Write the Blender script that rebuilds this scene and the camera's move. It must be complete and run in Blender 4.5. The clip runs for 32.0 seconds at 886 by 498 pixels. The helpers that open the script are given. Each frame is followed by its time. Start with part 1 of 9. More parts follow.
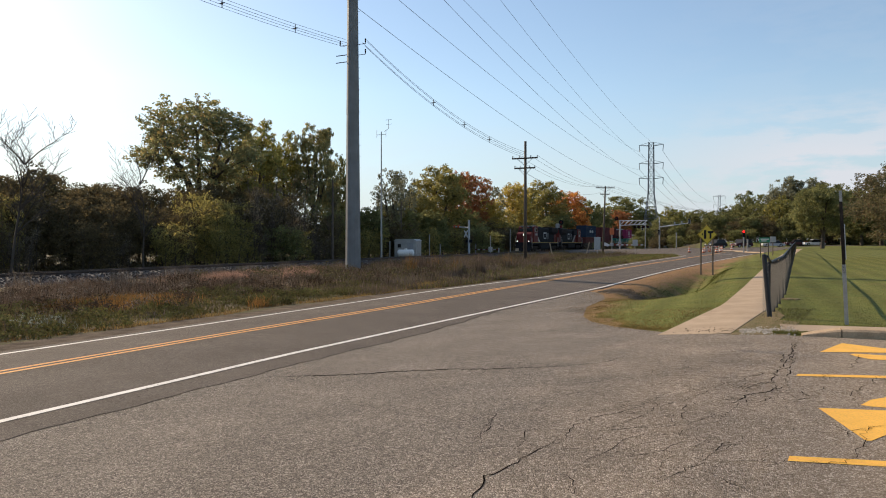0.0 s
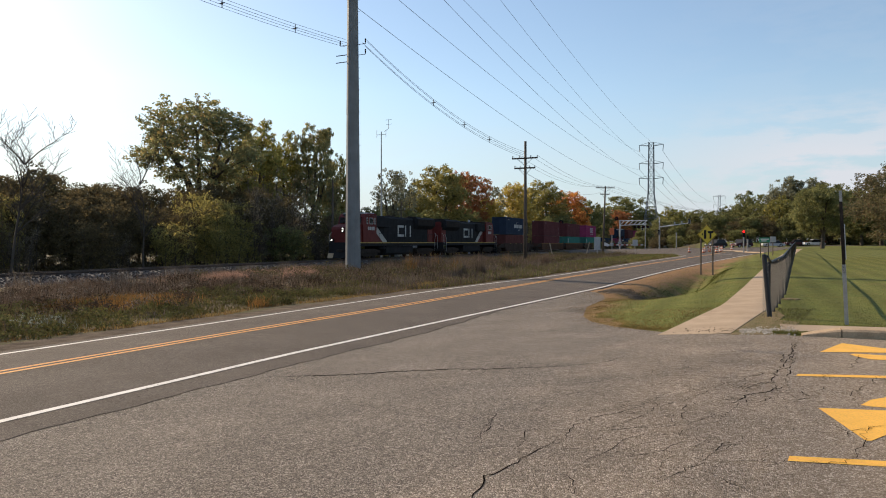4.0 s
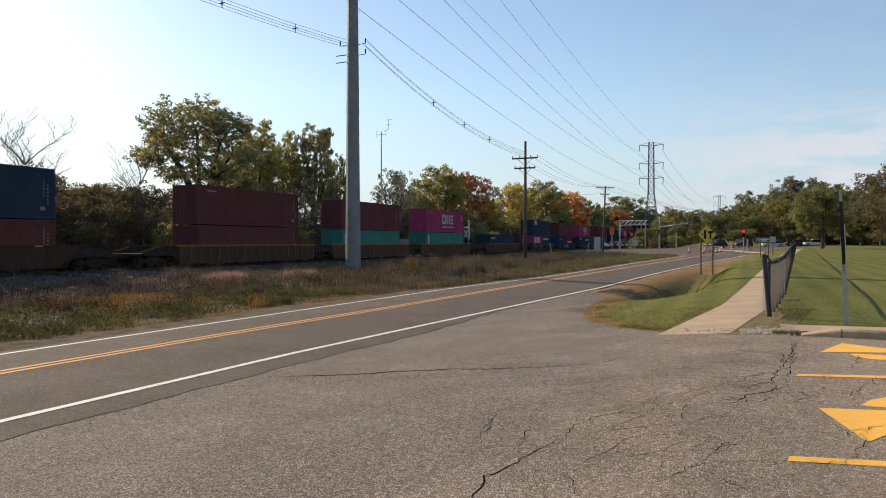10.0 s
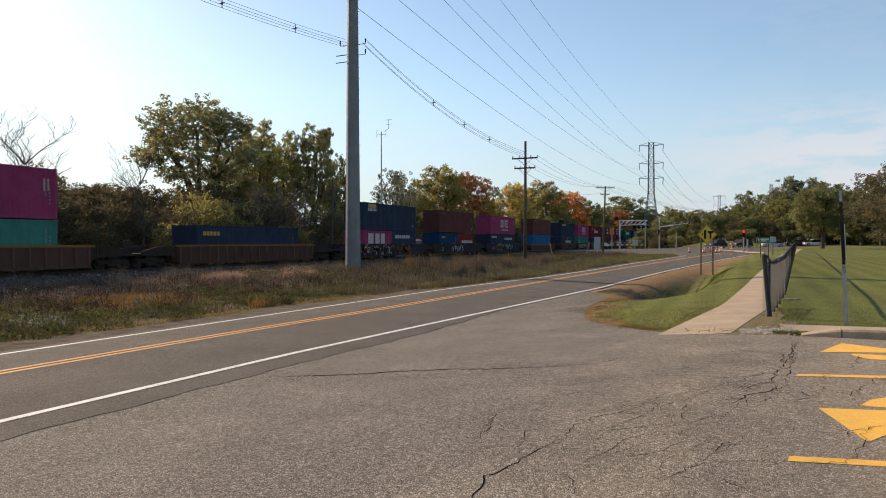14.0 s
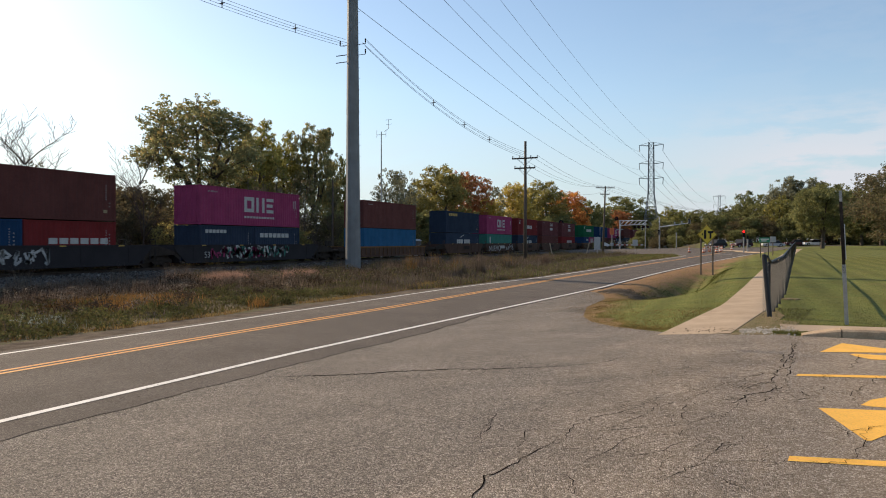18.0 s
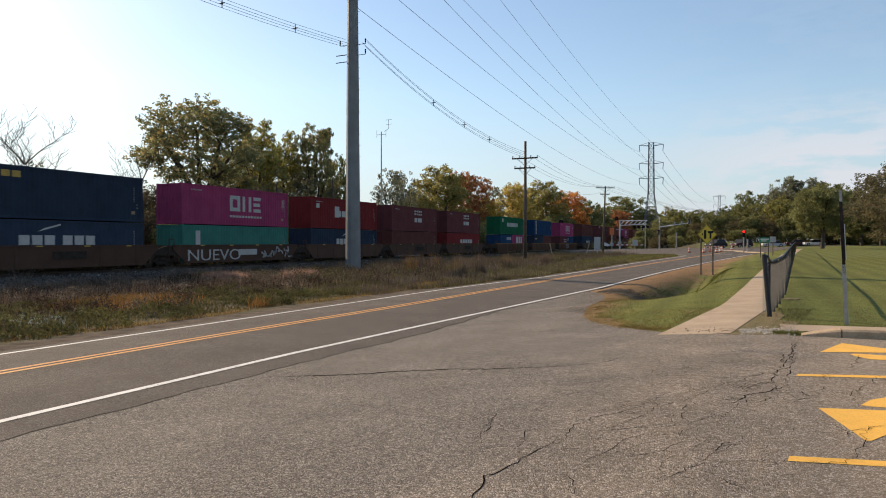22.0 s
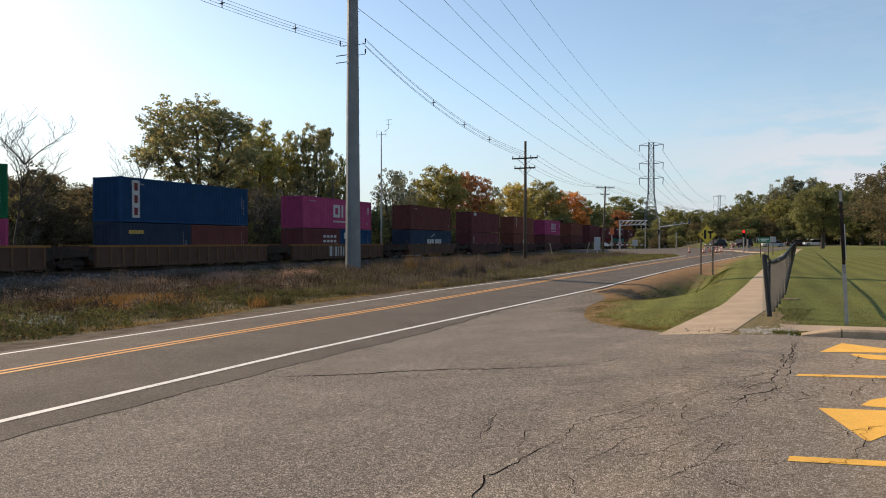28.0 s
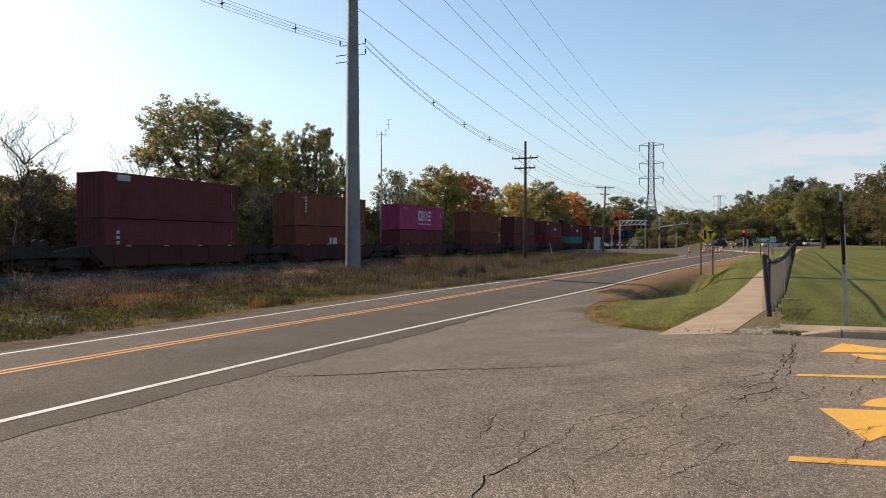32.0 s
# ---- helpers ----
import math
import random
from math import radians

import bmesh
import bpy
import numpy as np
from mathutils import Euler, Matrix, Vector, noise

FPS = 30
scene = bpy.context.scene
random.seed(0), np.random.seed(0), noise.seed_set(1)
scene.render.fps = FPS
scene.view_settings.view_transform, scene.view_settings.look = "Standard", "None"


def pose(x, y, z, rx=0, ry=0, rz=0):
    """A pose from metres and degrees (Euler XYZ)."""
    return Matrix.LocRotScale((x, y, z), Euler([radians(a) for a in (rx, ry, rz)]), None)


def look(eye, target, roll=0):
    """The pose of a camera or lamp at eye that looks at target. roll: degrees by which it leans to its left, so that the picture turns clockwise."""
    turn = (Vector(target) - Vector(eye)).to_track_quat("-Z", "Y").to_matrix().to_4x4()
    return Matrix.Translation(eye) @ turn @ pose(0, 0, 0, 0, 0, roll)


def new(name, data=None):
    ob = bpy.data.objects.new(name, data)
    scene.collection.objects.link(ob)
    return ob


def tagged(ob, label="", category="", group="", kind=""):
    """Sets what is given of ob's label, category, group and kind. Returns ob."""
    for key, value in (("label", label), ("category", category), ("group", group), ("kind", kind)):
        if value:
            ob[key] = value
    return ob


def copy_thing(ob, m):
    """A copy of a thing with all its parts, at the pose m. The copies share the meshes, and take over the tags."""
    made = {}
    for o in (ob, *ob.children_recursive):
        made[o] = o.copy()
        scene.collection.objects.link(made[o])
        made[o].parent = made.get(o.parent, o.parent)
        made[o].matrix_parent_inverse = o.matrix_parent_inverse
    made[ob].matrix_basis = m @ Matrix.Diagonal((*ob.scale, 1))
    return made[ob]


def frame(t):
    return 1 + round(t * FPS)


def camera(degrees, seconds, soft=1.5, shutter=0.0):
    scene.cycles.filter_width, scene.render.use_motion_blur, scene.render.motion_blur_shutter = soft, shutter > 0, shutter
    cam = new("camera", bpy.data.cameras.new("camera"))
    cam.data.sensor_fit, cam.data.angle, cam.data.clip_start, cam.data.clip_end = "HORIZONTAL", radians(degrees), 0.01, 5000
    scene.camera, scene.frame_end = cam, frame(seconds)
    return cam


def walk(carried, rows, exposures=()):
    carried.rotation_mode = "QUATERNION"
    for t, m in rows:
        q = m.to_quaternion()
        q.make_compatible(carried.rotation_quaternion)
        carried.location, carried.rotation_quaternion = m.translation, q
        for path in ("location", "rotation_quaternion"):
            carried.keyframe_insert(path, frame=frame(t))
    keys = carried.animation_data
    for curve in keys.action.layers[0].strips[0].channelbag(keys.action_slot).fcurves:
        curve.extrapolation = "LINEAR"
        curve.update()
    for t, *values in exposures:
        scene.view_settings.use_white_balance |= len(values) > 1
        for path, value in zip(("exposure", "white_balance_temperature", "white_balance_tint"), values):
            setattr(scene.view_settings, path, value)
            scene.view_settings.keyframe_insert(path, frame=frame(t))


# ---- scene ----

# World: X is across the track (the track lies at negative X), Y runs along it, rail top is z = 0.
# ---------------------------------------------------------------- camera
EYE = (0.0, 0.0, 1.735)
TURN = math.atan(536 / 1219.0)
cam = camera(2 * math.degrees(math.atan(784 / 1219.0)), 32.0, soft=1.0, shutter=0.18)
AIM = (-math.sin(TURN), math.cos(TURN), EYE[2] - 12 / 1219.0)
walk(cam, [(0.0, look(EYE, AIM)), (32.0, look(EYE, AIM))], exposures=[(0.0, 0.35), (32.0, 0.35)])

# ---------------------------------------------------------------- sky and sun
SUN_ELEV, SUN_AZ = radians(27), math.atan2(-0.950, 0.313)
world = bpy.data.worlds.new("sky")
scene.world = world
world.use_nodes = True
wn, wl = world.node_tree.nodes, world.node_tree.links
sky = wn.new("ShaderNodeTexSky")
sky.sky_type, sky.sun_disc = "NISHITA", False
sky.sun_elevation, sky.sun_rotation = SUN_ELEV, SUN_AZ % (2 * math.pi)
sky.air_density, sky.dust_density, sky.ozone_density = 1.1, 0.5, 1.6
bgn = wn["Background"]
bgn.inputs["Strength"].default_value = 0.125
# thin high haze that thickens towards the horizon, and streaks of cloud low in the sky
wtc = wn.new("ShaderNodeTexCoord")
wsep = wn.new("ShaderNodeSeparateXYZ")
wl.new(wtc.outputs["Generated"], wsep.inputs[0])
whaze = wn.new("ShaderNodeMapRange")
whaze.inputs["From Min"].default_value, whaze.inputs["From Max"].default_value = 0.21, 0.02
whaze.inputs["To Min"].default_value, whaze.inputs["To Max"].default_value = 0.09, 0.76
wl.new(wsep.outputs["Z"], whaze.inputs["Value"])
wveil = wn.new("ShaderNodeMixRGB")
wveil.inputs["Color2"].default_value = (3.05, 3.75, 4.65, 1)
wl.new(whaze.outputs[0], wveil.inputs["Fac"])
wl.new(sky.outputs["Color"], wveil.inputs["Color1"])
wmap = wn.new("ShaderNodeMapping")
wmap.inputs["Scale"].default_value = (1.5, 1.5, 6.0)
wmap.inputs["Rotation"].default_value = (0.12, 0.1, 0.4)
wnoise = wn.new("ShaderNodeTexNoise")
wnoise.inputs["Scale"].default_value = 5.0
wnoise.inputs["Detail"].default_value = 9.0
wnoise.inputs["Roughness"].default_value = 0.6
wramp = wn.new("ShaderNodeMapRange")
wramp.inputs["From Min"].default_value, wramp.inputs["From Max"].default_value = 0.43, 0.54
wband = wn.new("ShaderNodeMapRange")
wband.inputs["From Min"].default_value, wband.inputs["From Max"].default_value = 0.19, 0.11
wband.inputs["To Min"].default_value, wband.inputs["To Max"].default_value = 0.06, 0.9
weast = wn.new("ShaderNodeMapRange")
weast.inputs["From Min"].default_value, weast.inputs["From Max"].default_value = -0.14, 0.06
weast.inputs["To Min"].default_value = 0.12
wl.new(wsep.outputs["X"], weast.inputs["Value"])
wmul, wmul_b = wn.new("ShaderNodeMath"), wn.new("ShaderNodeMath")
wmul.operation = wmul_b.operation = "MULTIPLY"
wmix = wn.new("ShaderNodeMixRGB")
wmix.inputs["Color2"].default_value = (4.6, 4.7, 5.05, 1)
wl.new(wtc.outputs["Generated"], wmap.inputs["Vector"])
wl.new(wmap.outputs["Vector"], wnoise.inputs["Vector"])
wl.new(wnoise.outputs["Fac"], wramp.inputs["Value"])
wl.new(wsep.outputs["Z"], wband.inputs["Value"])
wl.new(wramp.outputs[0], wmul.inputs[0])
wl.new(wband.outputs[0], wmul.inputs[1])
wl.new(wmul.outputs[0], wmul_b.inputs[0])
wl.new(weast.outputs[0], wmul_b.inputs[1])
wl.new(wmul_b.outputs[0], wmix.inputs["Fac"])
wl.new(wveil.outputs["Color"], wmix.inputs["Color1"])
wl.new(wmix.outputs["Color"], bgn.inputs["Color"])

sun_data = bpy.data.lights.new("sun", "SUN")
sun_data.energy, sun_data.angle, sun_data.color = 4.95, radians(0.53), (1.0, 0.79, 0.555)
sun = new("sun", sun_data)
SUNV = Vector((math.sin(SUN_AZ) * math.cos(SUN_ELEV), math.cos(SUN_AZ) * math.cos(SUN_ELEV), math.sin(SUN_ELEV)))
sun.matrix_world = look(SUNV * 200, (0, 0, 0))


# ---------------------------------------------------------------- materials
def mat(name, a, b=None, rough=0.7, metal=0.0, scale=6.0, fine=60.0, bump=0.0, bump_scale=80.0, spots=0.0,
        spot_col=(0.02, 0.02, 0.02), spot_scale=3.0, streak=0.0, vary=0.0, coat=0.0, spec=0.5):
    """A surface of two tones mixed by coarse and fine noise, with stains, streaks and relief."""
    m = bpy.data.materials.new(name)
    m.use_nodes = True
    n, l = m.node_tree.nodes, m.node_tree.links
    bs = n["Principled BSDF"]
    b = b or tuple(c * 0.75 for c in a)
    tc = n.new("ShaderNodeTexCoord")
    n1, n2 = n.new("ShaderNodeTexNoise"), n.new("ShaderNodeTexNoise")
    n1.inputs["Scale"].default_value, n1.inputs["Detail"].default_value = scale, 5.0
    n2.inputs["Scale"].default_value, n2.inputs["Detail"].default_value = fine, 4.0
    add = n.new("ShaderNodeMath")
    add.operation = "ADD"
    ramp = n.new("ShaderNodeMapRange")
    ramp.inputs["From Min"].default_value, ramp.inputs["From Max"].default_value = 0.75, 1.25
    mix = n.new("ShaderNodeMixRGB")
    mix.inputs["Color1"].default_value, mix.inputs["Color2"].default_value = (*a, 1), (*b, 1)
    l.new(tc.outputs["Object"], n1.inputs["Vector"])
    l.new(tc.outputs["Object"], n2.inputs["Vector"])
    l.new(n1.outputs["Fac"], add.inputs[0])
    l.new(n2.outputs["Fac"], add.inputs[1])
    l.new(add.outputs[0], ramp.inputs["Value"])
    l.new(ramp.outputs[0], mix.inputs["Fac"])
    col = mix.outputs["Color"]
    if spots > 0 or streak > 0:
        n3 = n.new("ShaderNodeTexNoise")
        n3.inputs["Scale"].default_value, n3.inputs["Detail"].default_value = spot_scale, 6.0
        n3.inputs["Roughness"].default_value = 0.65
        src = tc.outputs["Object"]
        if streak > 0:
            mp = n.new("ShaderNodeMapping")
            mp.inputs["Scale"].default_value = (1, 1, 1 - streak)
            l.new(src, mp.inputs["Vector"])
            src = mp.outputs["Vector"]
        l.new(src, n3.inputs["Vector"])
        r3 = n.new("ShaderNodeMapRange")
        r3.inputs["From Min"].default_value, r3.inputs["From Max"].default_value = 0.52, 0.72
        r3.inputs["To Max"].default_value = spots
        l.new(n3.outputs["Fac"], r3.inputs["Value"])
        mx = n.new("ShaderNodeMixRGB")
        mx.inputs["Color2"].default_value = (*spot_col, 1)
        l.new(r3.outputs[0], mx.inputs["Fac"])
        l.new(col, mx.inputs["Color1"])
        col = mx.outputs["Color"]
    if vary > 0:
        oi = n.new("ShaderNodeObjectInfo")
        hv = n.new("ShaderNodeHueSaturation")
        mr = n.new("ShaderNodeMapRange")
        mr.inputs["To Min"].default_value, mr.inputs["To Max"].default_value = 1 - vary, 1 + vary
        l.new(oi.outputs["Random"], mr.inputs["Value"])
        l.new(mr.outputs[0], hv.inputs["Value"])
        l.new(col, hv.inputs["Color"])
        col = hv.outputs["Color"]
    l.new(col, bs.inputs["Base Color"])
    rr = n.new("ShaderNodeMapRange")
    rr.inputs["To Min"].default_value, rr.inputs["To Max"].default_value = max(0.03, rough - 0.1), min(1, rough + 0.12)
    l.new(n1.outputs["Fac"], rr.inputs["Value"])
    l.new(rr.outputs[0], bs.inputs["Roughness"])
    bs.inputs["Metallic"].default_value = metal
    bs.inputs["Coat Weight"].default_value = coat
    bs.inputs["Specular IOR Level"].default_value = spec
    if bump > 0:
        nb = n.new("ShaderNodeTexNoise")
        nb.inputs["Scale"].default_value, nb.inputs["Detail"].default_value = bump_scale, 4.0
        bp = n.new("ShaderNodeBump")
        bp.inputs["Strength"].default_value, bp.inputs["Distance"].default_value = bump, 0.02
        l.new(tc.outputs["Object"], nb.inputs["Vector"])
        l.new(nb.outputs["Fac"], bp.inputs["Height"])
        l.new(bp.outputs["Normal"], bs.inputs["Normal"])
    return m


def glow(name, col, strength):
    m = bpy.data.materials.new(name)
    m.use_nodes = True
    bs = m.node_tree.nodes["Principled BSDF"]
    bs.inputs["Base Color"].default_value = (*col, 1)
    bs.inputs["Emission Color"].default_value = (*col, 1)
    bs.inputs["Emission Strength"].default_value = strength
    return m


def leaf_mat(name, tones, through_light=0.35):
    """Leaves: each takes one of the tones; light shines through them."""
    m = bpy.data.materials.new(name)
    m.use_nodes = True
    n, l = m.node_tree.nodes, m.node_tree.links
    n.remove(n["Principled BSDF"])
    ge = n.new("ShaderNodeNewGeometry")
    ra = n.new("ShaderNodeValToRGB")
    els = ra.color_ramp.elements
    while len(els) < len(tones):
        els.new(0.5)
    for i, tone in enumerate(tones):
        els[i].position, els[i].color = i / max(1, len(tones) - 1), (*tone, 1)
    l.new(ge.outputs["Random Per Island"], ra.inputs["Fac"])
    tc = n.new("ShaderNodeTexCoord")
    nz = n.new("ShaderNodeTexNoise")
    nz.inputs["Scale"].default_value, nz.inputs["Detail"].default_value = 0.6, 3.0
    l.new(tc.outputs["Object"], nz.inputs["Vector"])
    hv = n.new("ShaderNodeHueSaturation")
    mr = n.new("ShaderNodeMapRange")
    mr.inputs["From Min"].default_value, mr.inputs["From Max"].default_value = 0.3, 0.7
    mr.inputs["To Min"].default_value, mr.inputs["To Max"].default_value = 0.6, 1.35
    l.new(nz.outputs["Fac"], mr.inputs["Value"])
    l.new(mr.outputs[0], hv.inputs["Value"])
    l.new(ra.outputs["Color"], hv.inputs["Color"])
    d, t = n.new("ShaderNodeBsdfDiffuse"), n.new("ShaderNodeBsdfTranslucent")
    l.new(hv.outputs["Color"], d.inputs["Color"])
    l.new(hv.outputs["Color"], t.inputs["Color"])
    mx = n.new("ShaderNodeMixShader")
    mx.inputs["Fac"].default_value = through_light
    l.new(d.outputs[0], mx.inputs[1])
    l.new(t.outputs[0], mx.inputs[2])
    l.new(mx.outputs[0], n["Material Output"].inputs["Surface"])
    return m




def asphalt(name, tones, cell, coarse, patch, relief=0.012, tan_lift=0.0):
    """Bound stone chips: each cell has its own tone, with worn and dusty patches between."""
    m = mat(name, (0.2, 0.18, 0.15), None, 0.96, spec=0.2)
    n, l = m.node_tree.nodes, m.node_tree.links
    bs = n["Principled BSDF"]
    tc = n.new("ShaderNodeTexCoord")
    vo, v2 = n.new("ShaderNodeTexVoronoi"), n.new("ShaderNodeTexVoronoi")
    vo.inputs["Scale"].default_value, v2.inputs["Scale"].default_value = cell, coarse
    big = n.new("ShaderNodeTexNoise")
    big.inputs["Scale"].default_value, big.inputs["Detail"].default_value = 0.8, 7.0
    for q in (vo, v2, big):
        l.new(tc.outputs["Object"], q.inputs["Vector"])
    w1, w2 = n.new("ShaderNodeSeparateColor"), n.new("ShaderNodeSeparateColor")
    l.new(vo.outputs["Color"], w1.inputs[0])
    l.new(v2.outputs["Color"], w2.inputs[0])
    mx = n.new("ShaderNodeMath")
    mx.operation = "MULTIPLY_ADD"
    mx.inputs[1].default_value = 0.8
    l.new(w1.outputs[0], mx.inputs[0])
    sc = n.new("ShaderNodeMath")
    sc.operation = "MULTIPLY"
    sc.inputs[1].default_value = 0.2
    l.new(w2.outputs[0], sc.inputs[0])
    l.new(sc.outputs[0], mx.inputs[2])
    ra = n.new("ShaderNodeValToRGB")
    els = ra.color_ramp.elements
    while len(els) < len(tones):
        els.new(0.5)
    for i, tone in enumerate(tones):
        els[i].position, els[i].color = 0.12 + 0.76 * i / (len(tones) - 1), (*tone, 1)
    l.new(mx.outputs[0], ra.inputs["Fac"])
    hv = n.new("ShaderNodeHueSaturation")
    mr = n.new("ShaderNodeMapRange")
    mr.inputs["From Min"].default_value, mr.inputs["From Max"].default_value = 0.3, 0.7
    mr.inputs["To Min"].default_value, mr.inputs["To Max"].default_value = 1 - patch, 1 + patch
    l.new(big.outputs["Fac"], mr.inputs["Value"])
    l.new(mr.outputs[0], hv.inputs["Value"])
    l.new(ra.outputs["Color"], hv.inputs["Color"])
    out = hv.outputs["Color"]
    if tan_lift:
        # tan tone added towards +X; it also makes up for weaker sun there
        sx = n.new("ShaderNodeSeparateXYZ")
        l.new(tc.outputs["Object"], sx.inputs[0])
        wob = n.new("ShaderNodeMath")
        wob.operation = "MULTIPLY_ADD"
        wob.inputs[1].default_value = 3.0
        l.new(big.outputs["Fac"], wob.inputs[0])
        l.new(sx.outputs["X"], wob.inputs[2])
        ms = n.new("ShaderNodeMapRange")
        ms.inputs["From Min"].default_value, ms.inputs["From Max"].default_value, ms.inputs["To Max"].default_value = -1.2, 2.6, tan_lift
        l.new(wob.outputs[0], ms.inputs["Value"])
        mxs = n.new("ShaderNodeMixRGB")
        mxs.blend_type = "ADD"
        mxs.inputs["Color2"].default_value = (0.25, 0.175, 0.10, 1)
        l.new(ms.outputs[0], mxs.inputs["Fac"])
        l.new(out, mxs.inputs["Color1"])
        out = mxs.outputs["Color"]
    l.new(out, bs.inputs["Base Color"])
    bp = n.new("ShaderNodeBump")
    bp.inputs["Strength"].default_value, bp.inputs["Distance"].default_value = 0.8, relief
    bp.invert = True
    l.new(vo.outputs["Distance"], bp.inputs["Height"])
    l.new(bp.outputs["Normal"], bs.inputs["Normal"])
    return m


M_LOT = asphalt("lot_asphalt", [(0.060, 0.052, 0.044), (0.124, 0.106, 0.088), (0.158, 0.136, 0.115), (0.198, 0.171, 0.146), (0.40, 0.355, 0.305)], 90, 28, 0.14, 0.017, 0.42)
M_ROAD = asphalt("road_asphalt", [(0.064, 0.053, 0.044), (0.088, 0.073, 0.061), (0.106, 0.088, 0.074), (0.125, 0.105, 0.089), (0.18, 0.153, 0.13)], 90, 30, 0.16)


def ground_mat():
    """Mown lawn on one side of the road, rough autumn grass on the other, bare earth along the edges."""
    m = mat("ground_cover", (0.114, 0.130, 0.031), (0.155, 0.154, 0.042), 0.97, spec=0.1, scale=0.9, fine=16, bump=0.7, bump_scale=35,
            spots=0.45, spot_col=(0.20, 0.15, 0.055), spot_scale=0.5)
    n, l = m.node_tree.nodes, m.node_tree.links
    bs = n["Principled BSDF"]
    lawn_col = bs.inputs["Base Color"].links[0].from_socket
    tc = n.new("ShaderNodeTexCoord")
    sx = n.new("ShaderNodeSeparateXYZ")
    l.new(tc.outputs["Object"], sx.inputs[0])
    # mowing stripes and uneven growth
    tuft = n.new("ShaderNodeTexNoise")
    tuft.inputs["Scale"].default_value, tuft.inputs["Detail"].default_value, tuft.inputs["Roughness"].default_value = 9.0, 8.0, 0.75
    stripe = n.new("ShaderNodeTexWave")
    stripe.inputs["Scale"].default_value, stripe.inputs["Distortion"].default_value, stripe.inputs["Detail"].default_value = 0.28, 0.3, 1.0
    for q in (tuft, stripe):
        l.new(tc.outputs["Object"], q.inputs["Vector"])
    tv = n.new("ShaderNodeMapRange")
    tv.inputs["From Min"].default_value, tv.inputs["From Max"].default_value, tv.inputs["To Min"].default_value, tv.inputs["To Max"].default_value = 0.32, 0.68, 0.55, 1.35
    l.new(tuft.outputs["Fac"], tv.inputs["Value"])
    sv = n.new("ShaderNodeMapRange")
    sv.inputs["To Min"].default_value, sv.inputs["To Max"].default_value = 0.88, 1.12
    l.new(stripe.outputs["Fac"], sv.inputs["Value"])
    tm = n.new("ShaderNodeMath")
    tm.operation = "MULTIPLY"
    l.new(tv.outputs[0], tm.inputs[0])
    l.new(sv.outputs[0], tm.inputs[1])
    lh = n.new("ShaderNodeHueSaturation")
    l.new(tm.outputs[0], lh.inputs["Value"])
    l.new(lawn_col, lh.inputs["Color"])
    lawn_col = lh.outputs["Color"]
    big = n.new("ShaderNodeTexNoise")
    big.inputs["Scale"].default_value, big.inputs["Detail"].default_value = 0.33, 8.0
    big.inputs["Roughness"].default_value = 0.7
    l.new(tc.outputs["Object"], big.inputs["Vector"])
    ra = n.new("ShaderNodeValToRGB")
    els = ra.color_ramp.elements
    for _ in range(3):
        els.new(0.5)
    for e, (p, c) in zip(els, ((0.30, (0.065, 0.063, 0.027)), (0.43, (0.092, 0.082, 0.036)), (0.52, (0.115, 0.09, 0.054)), (0.60, (0.14, 0.105, 0.062)), (0.72, (0.085, 0.078, 0.035)))):
        e.position, e.color = p, (*c, 1)
    l.new(big.outputs["Fac"], ra.inputs["Fac"])
    wob = n.new("ShaderNodeMath")
    wob.operation = "MULTIPLY_ADD"
    wob.inputs[1].default_value, wob.inputs[2].default_value = 6.0, -3.0
    l.new(big.outputs["Fac"], wob.inputs[0])
    xx = n.new("ShaderNodeMath")
    xx.operation = "ADD"
    l.new(sx.outputs["X"], xx.inputs[0])
    l.new(wob.outputs[0], xx.inputs[1])
    mr = n.new("ShaderNodeMapRange")
    mr.inputs["From Min"].default_value, mr.inputs["From Max"].default_value = -9.0, -10.5
    l.new(sx.outputs["X"], mr.inputs["Value"])
    m1 = n.new("ShaderNodeMixRGB")
    l.new(mr.outputs[0], m1.inputs["Fac"])
    l.new(lawn_col, m1.inputs["Color1"])
    l.new(ra.outputs["Color"], m1.inputs["Color2"])
    # brown bare strip between road and ditch
    dirt = n.new("ShaderNodeMapRange")
    dirt.inputs["From Min"].default_value, dirt.inputs["From Max"].default_value = -4.5, -5.9
    bend = n.new("ShaderNodeMath")
    bend.operation = "MULTIPLY_ADD"
    bend.inputs[1].default_value, bend.inputs[2].default_value = 0.00027, 0.04
    l.new(sx.outputs["Y"], bend.inputs[0])
    bend_y = n.new("ShaderNodeMath")
    bend_y.operation = "MULTIPLY"
    l.new(bend.outputs[0], bend_y.inputs[0])
    l.new(sx.outputs["Y"], bend_y.inputs[1])
    off = n.new("ShaderNodeMath")
    off.operation = "SUBTRACT"
    l.new(xx.outputs[0], off.inputs[0])
    l.new(bend_y.outputs[0], off.inputs[1])
    l.new(off.outputs[0], dirt.inputs["Value"])
    dm = n.new("ShaderNodeMath")
    dm.operation = "MULTIPLY"
    inv = n.new("ShaderNodeMath")
    inv.operation = "SUBTRACT"
    inv.inputs[0].default_value = 1.0
    l.new(mr.outputs[0], inv.inputs[1])
    ends = n.new("ShaderNodeMapRange")
    ends.inputs["From Min"].default_value, ends.inputs["From Max"].default_value = 105.0, 80.0
    l.new(sx.outputs["Y"], ends.inputs["Value"])
    dirt_near = n.new("ShaderNodeMath")
    dirt_near.operation = "MULTIPLY"
    l.new(dirt.outputs[0], dirt_near.inputs[0])
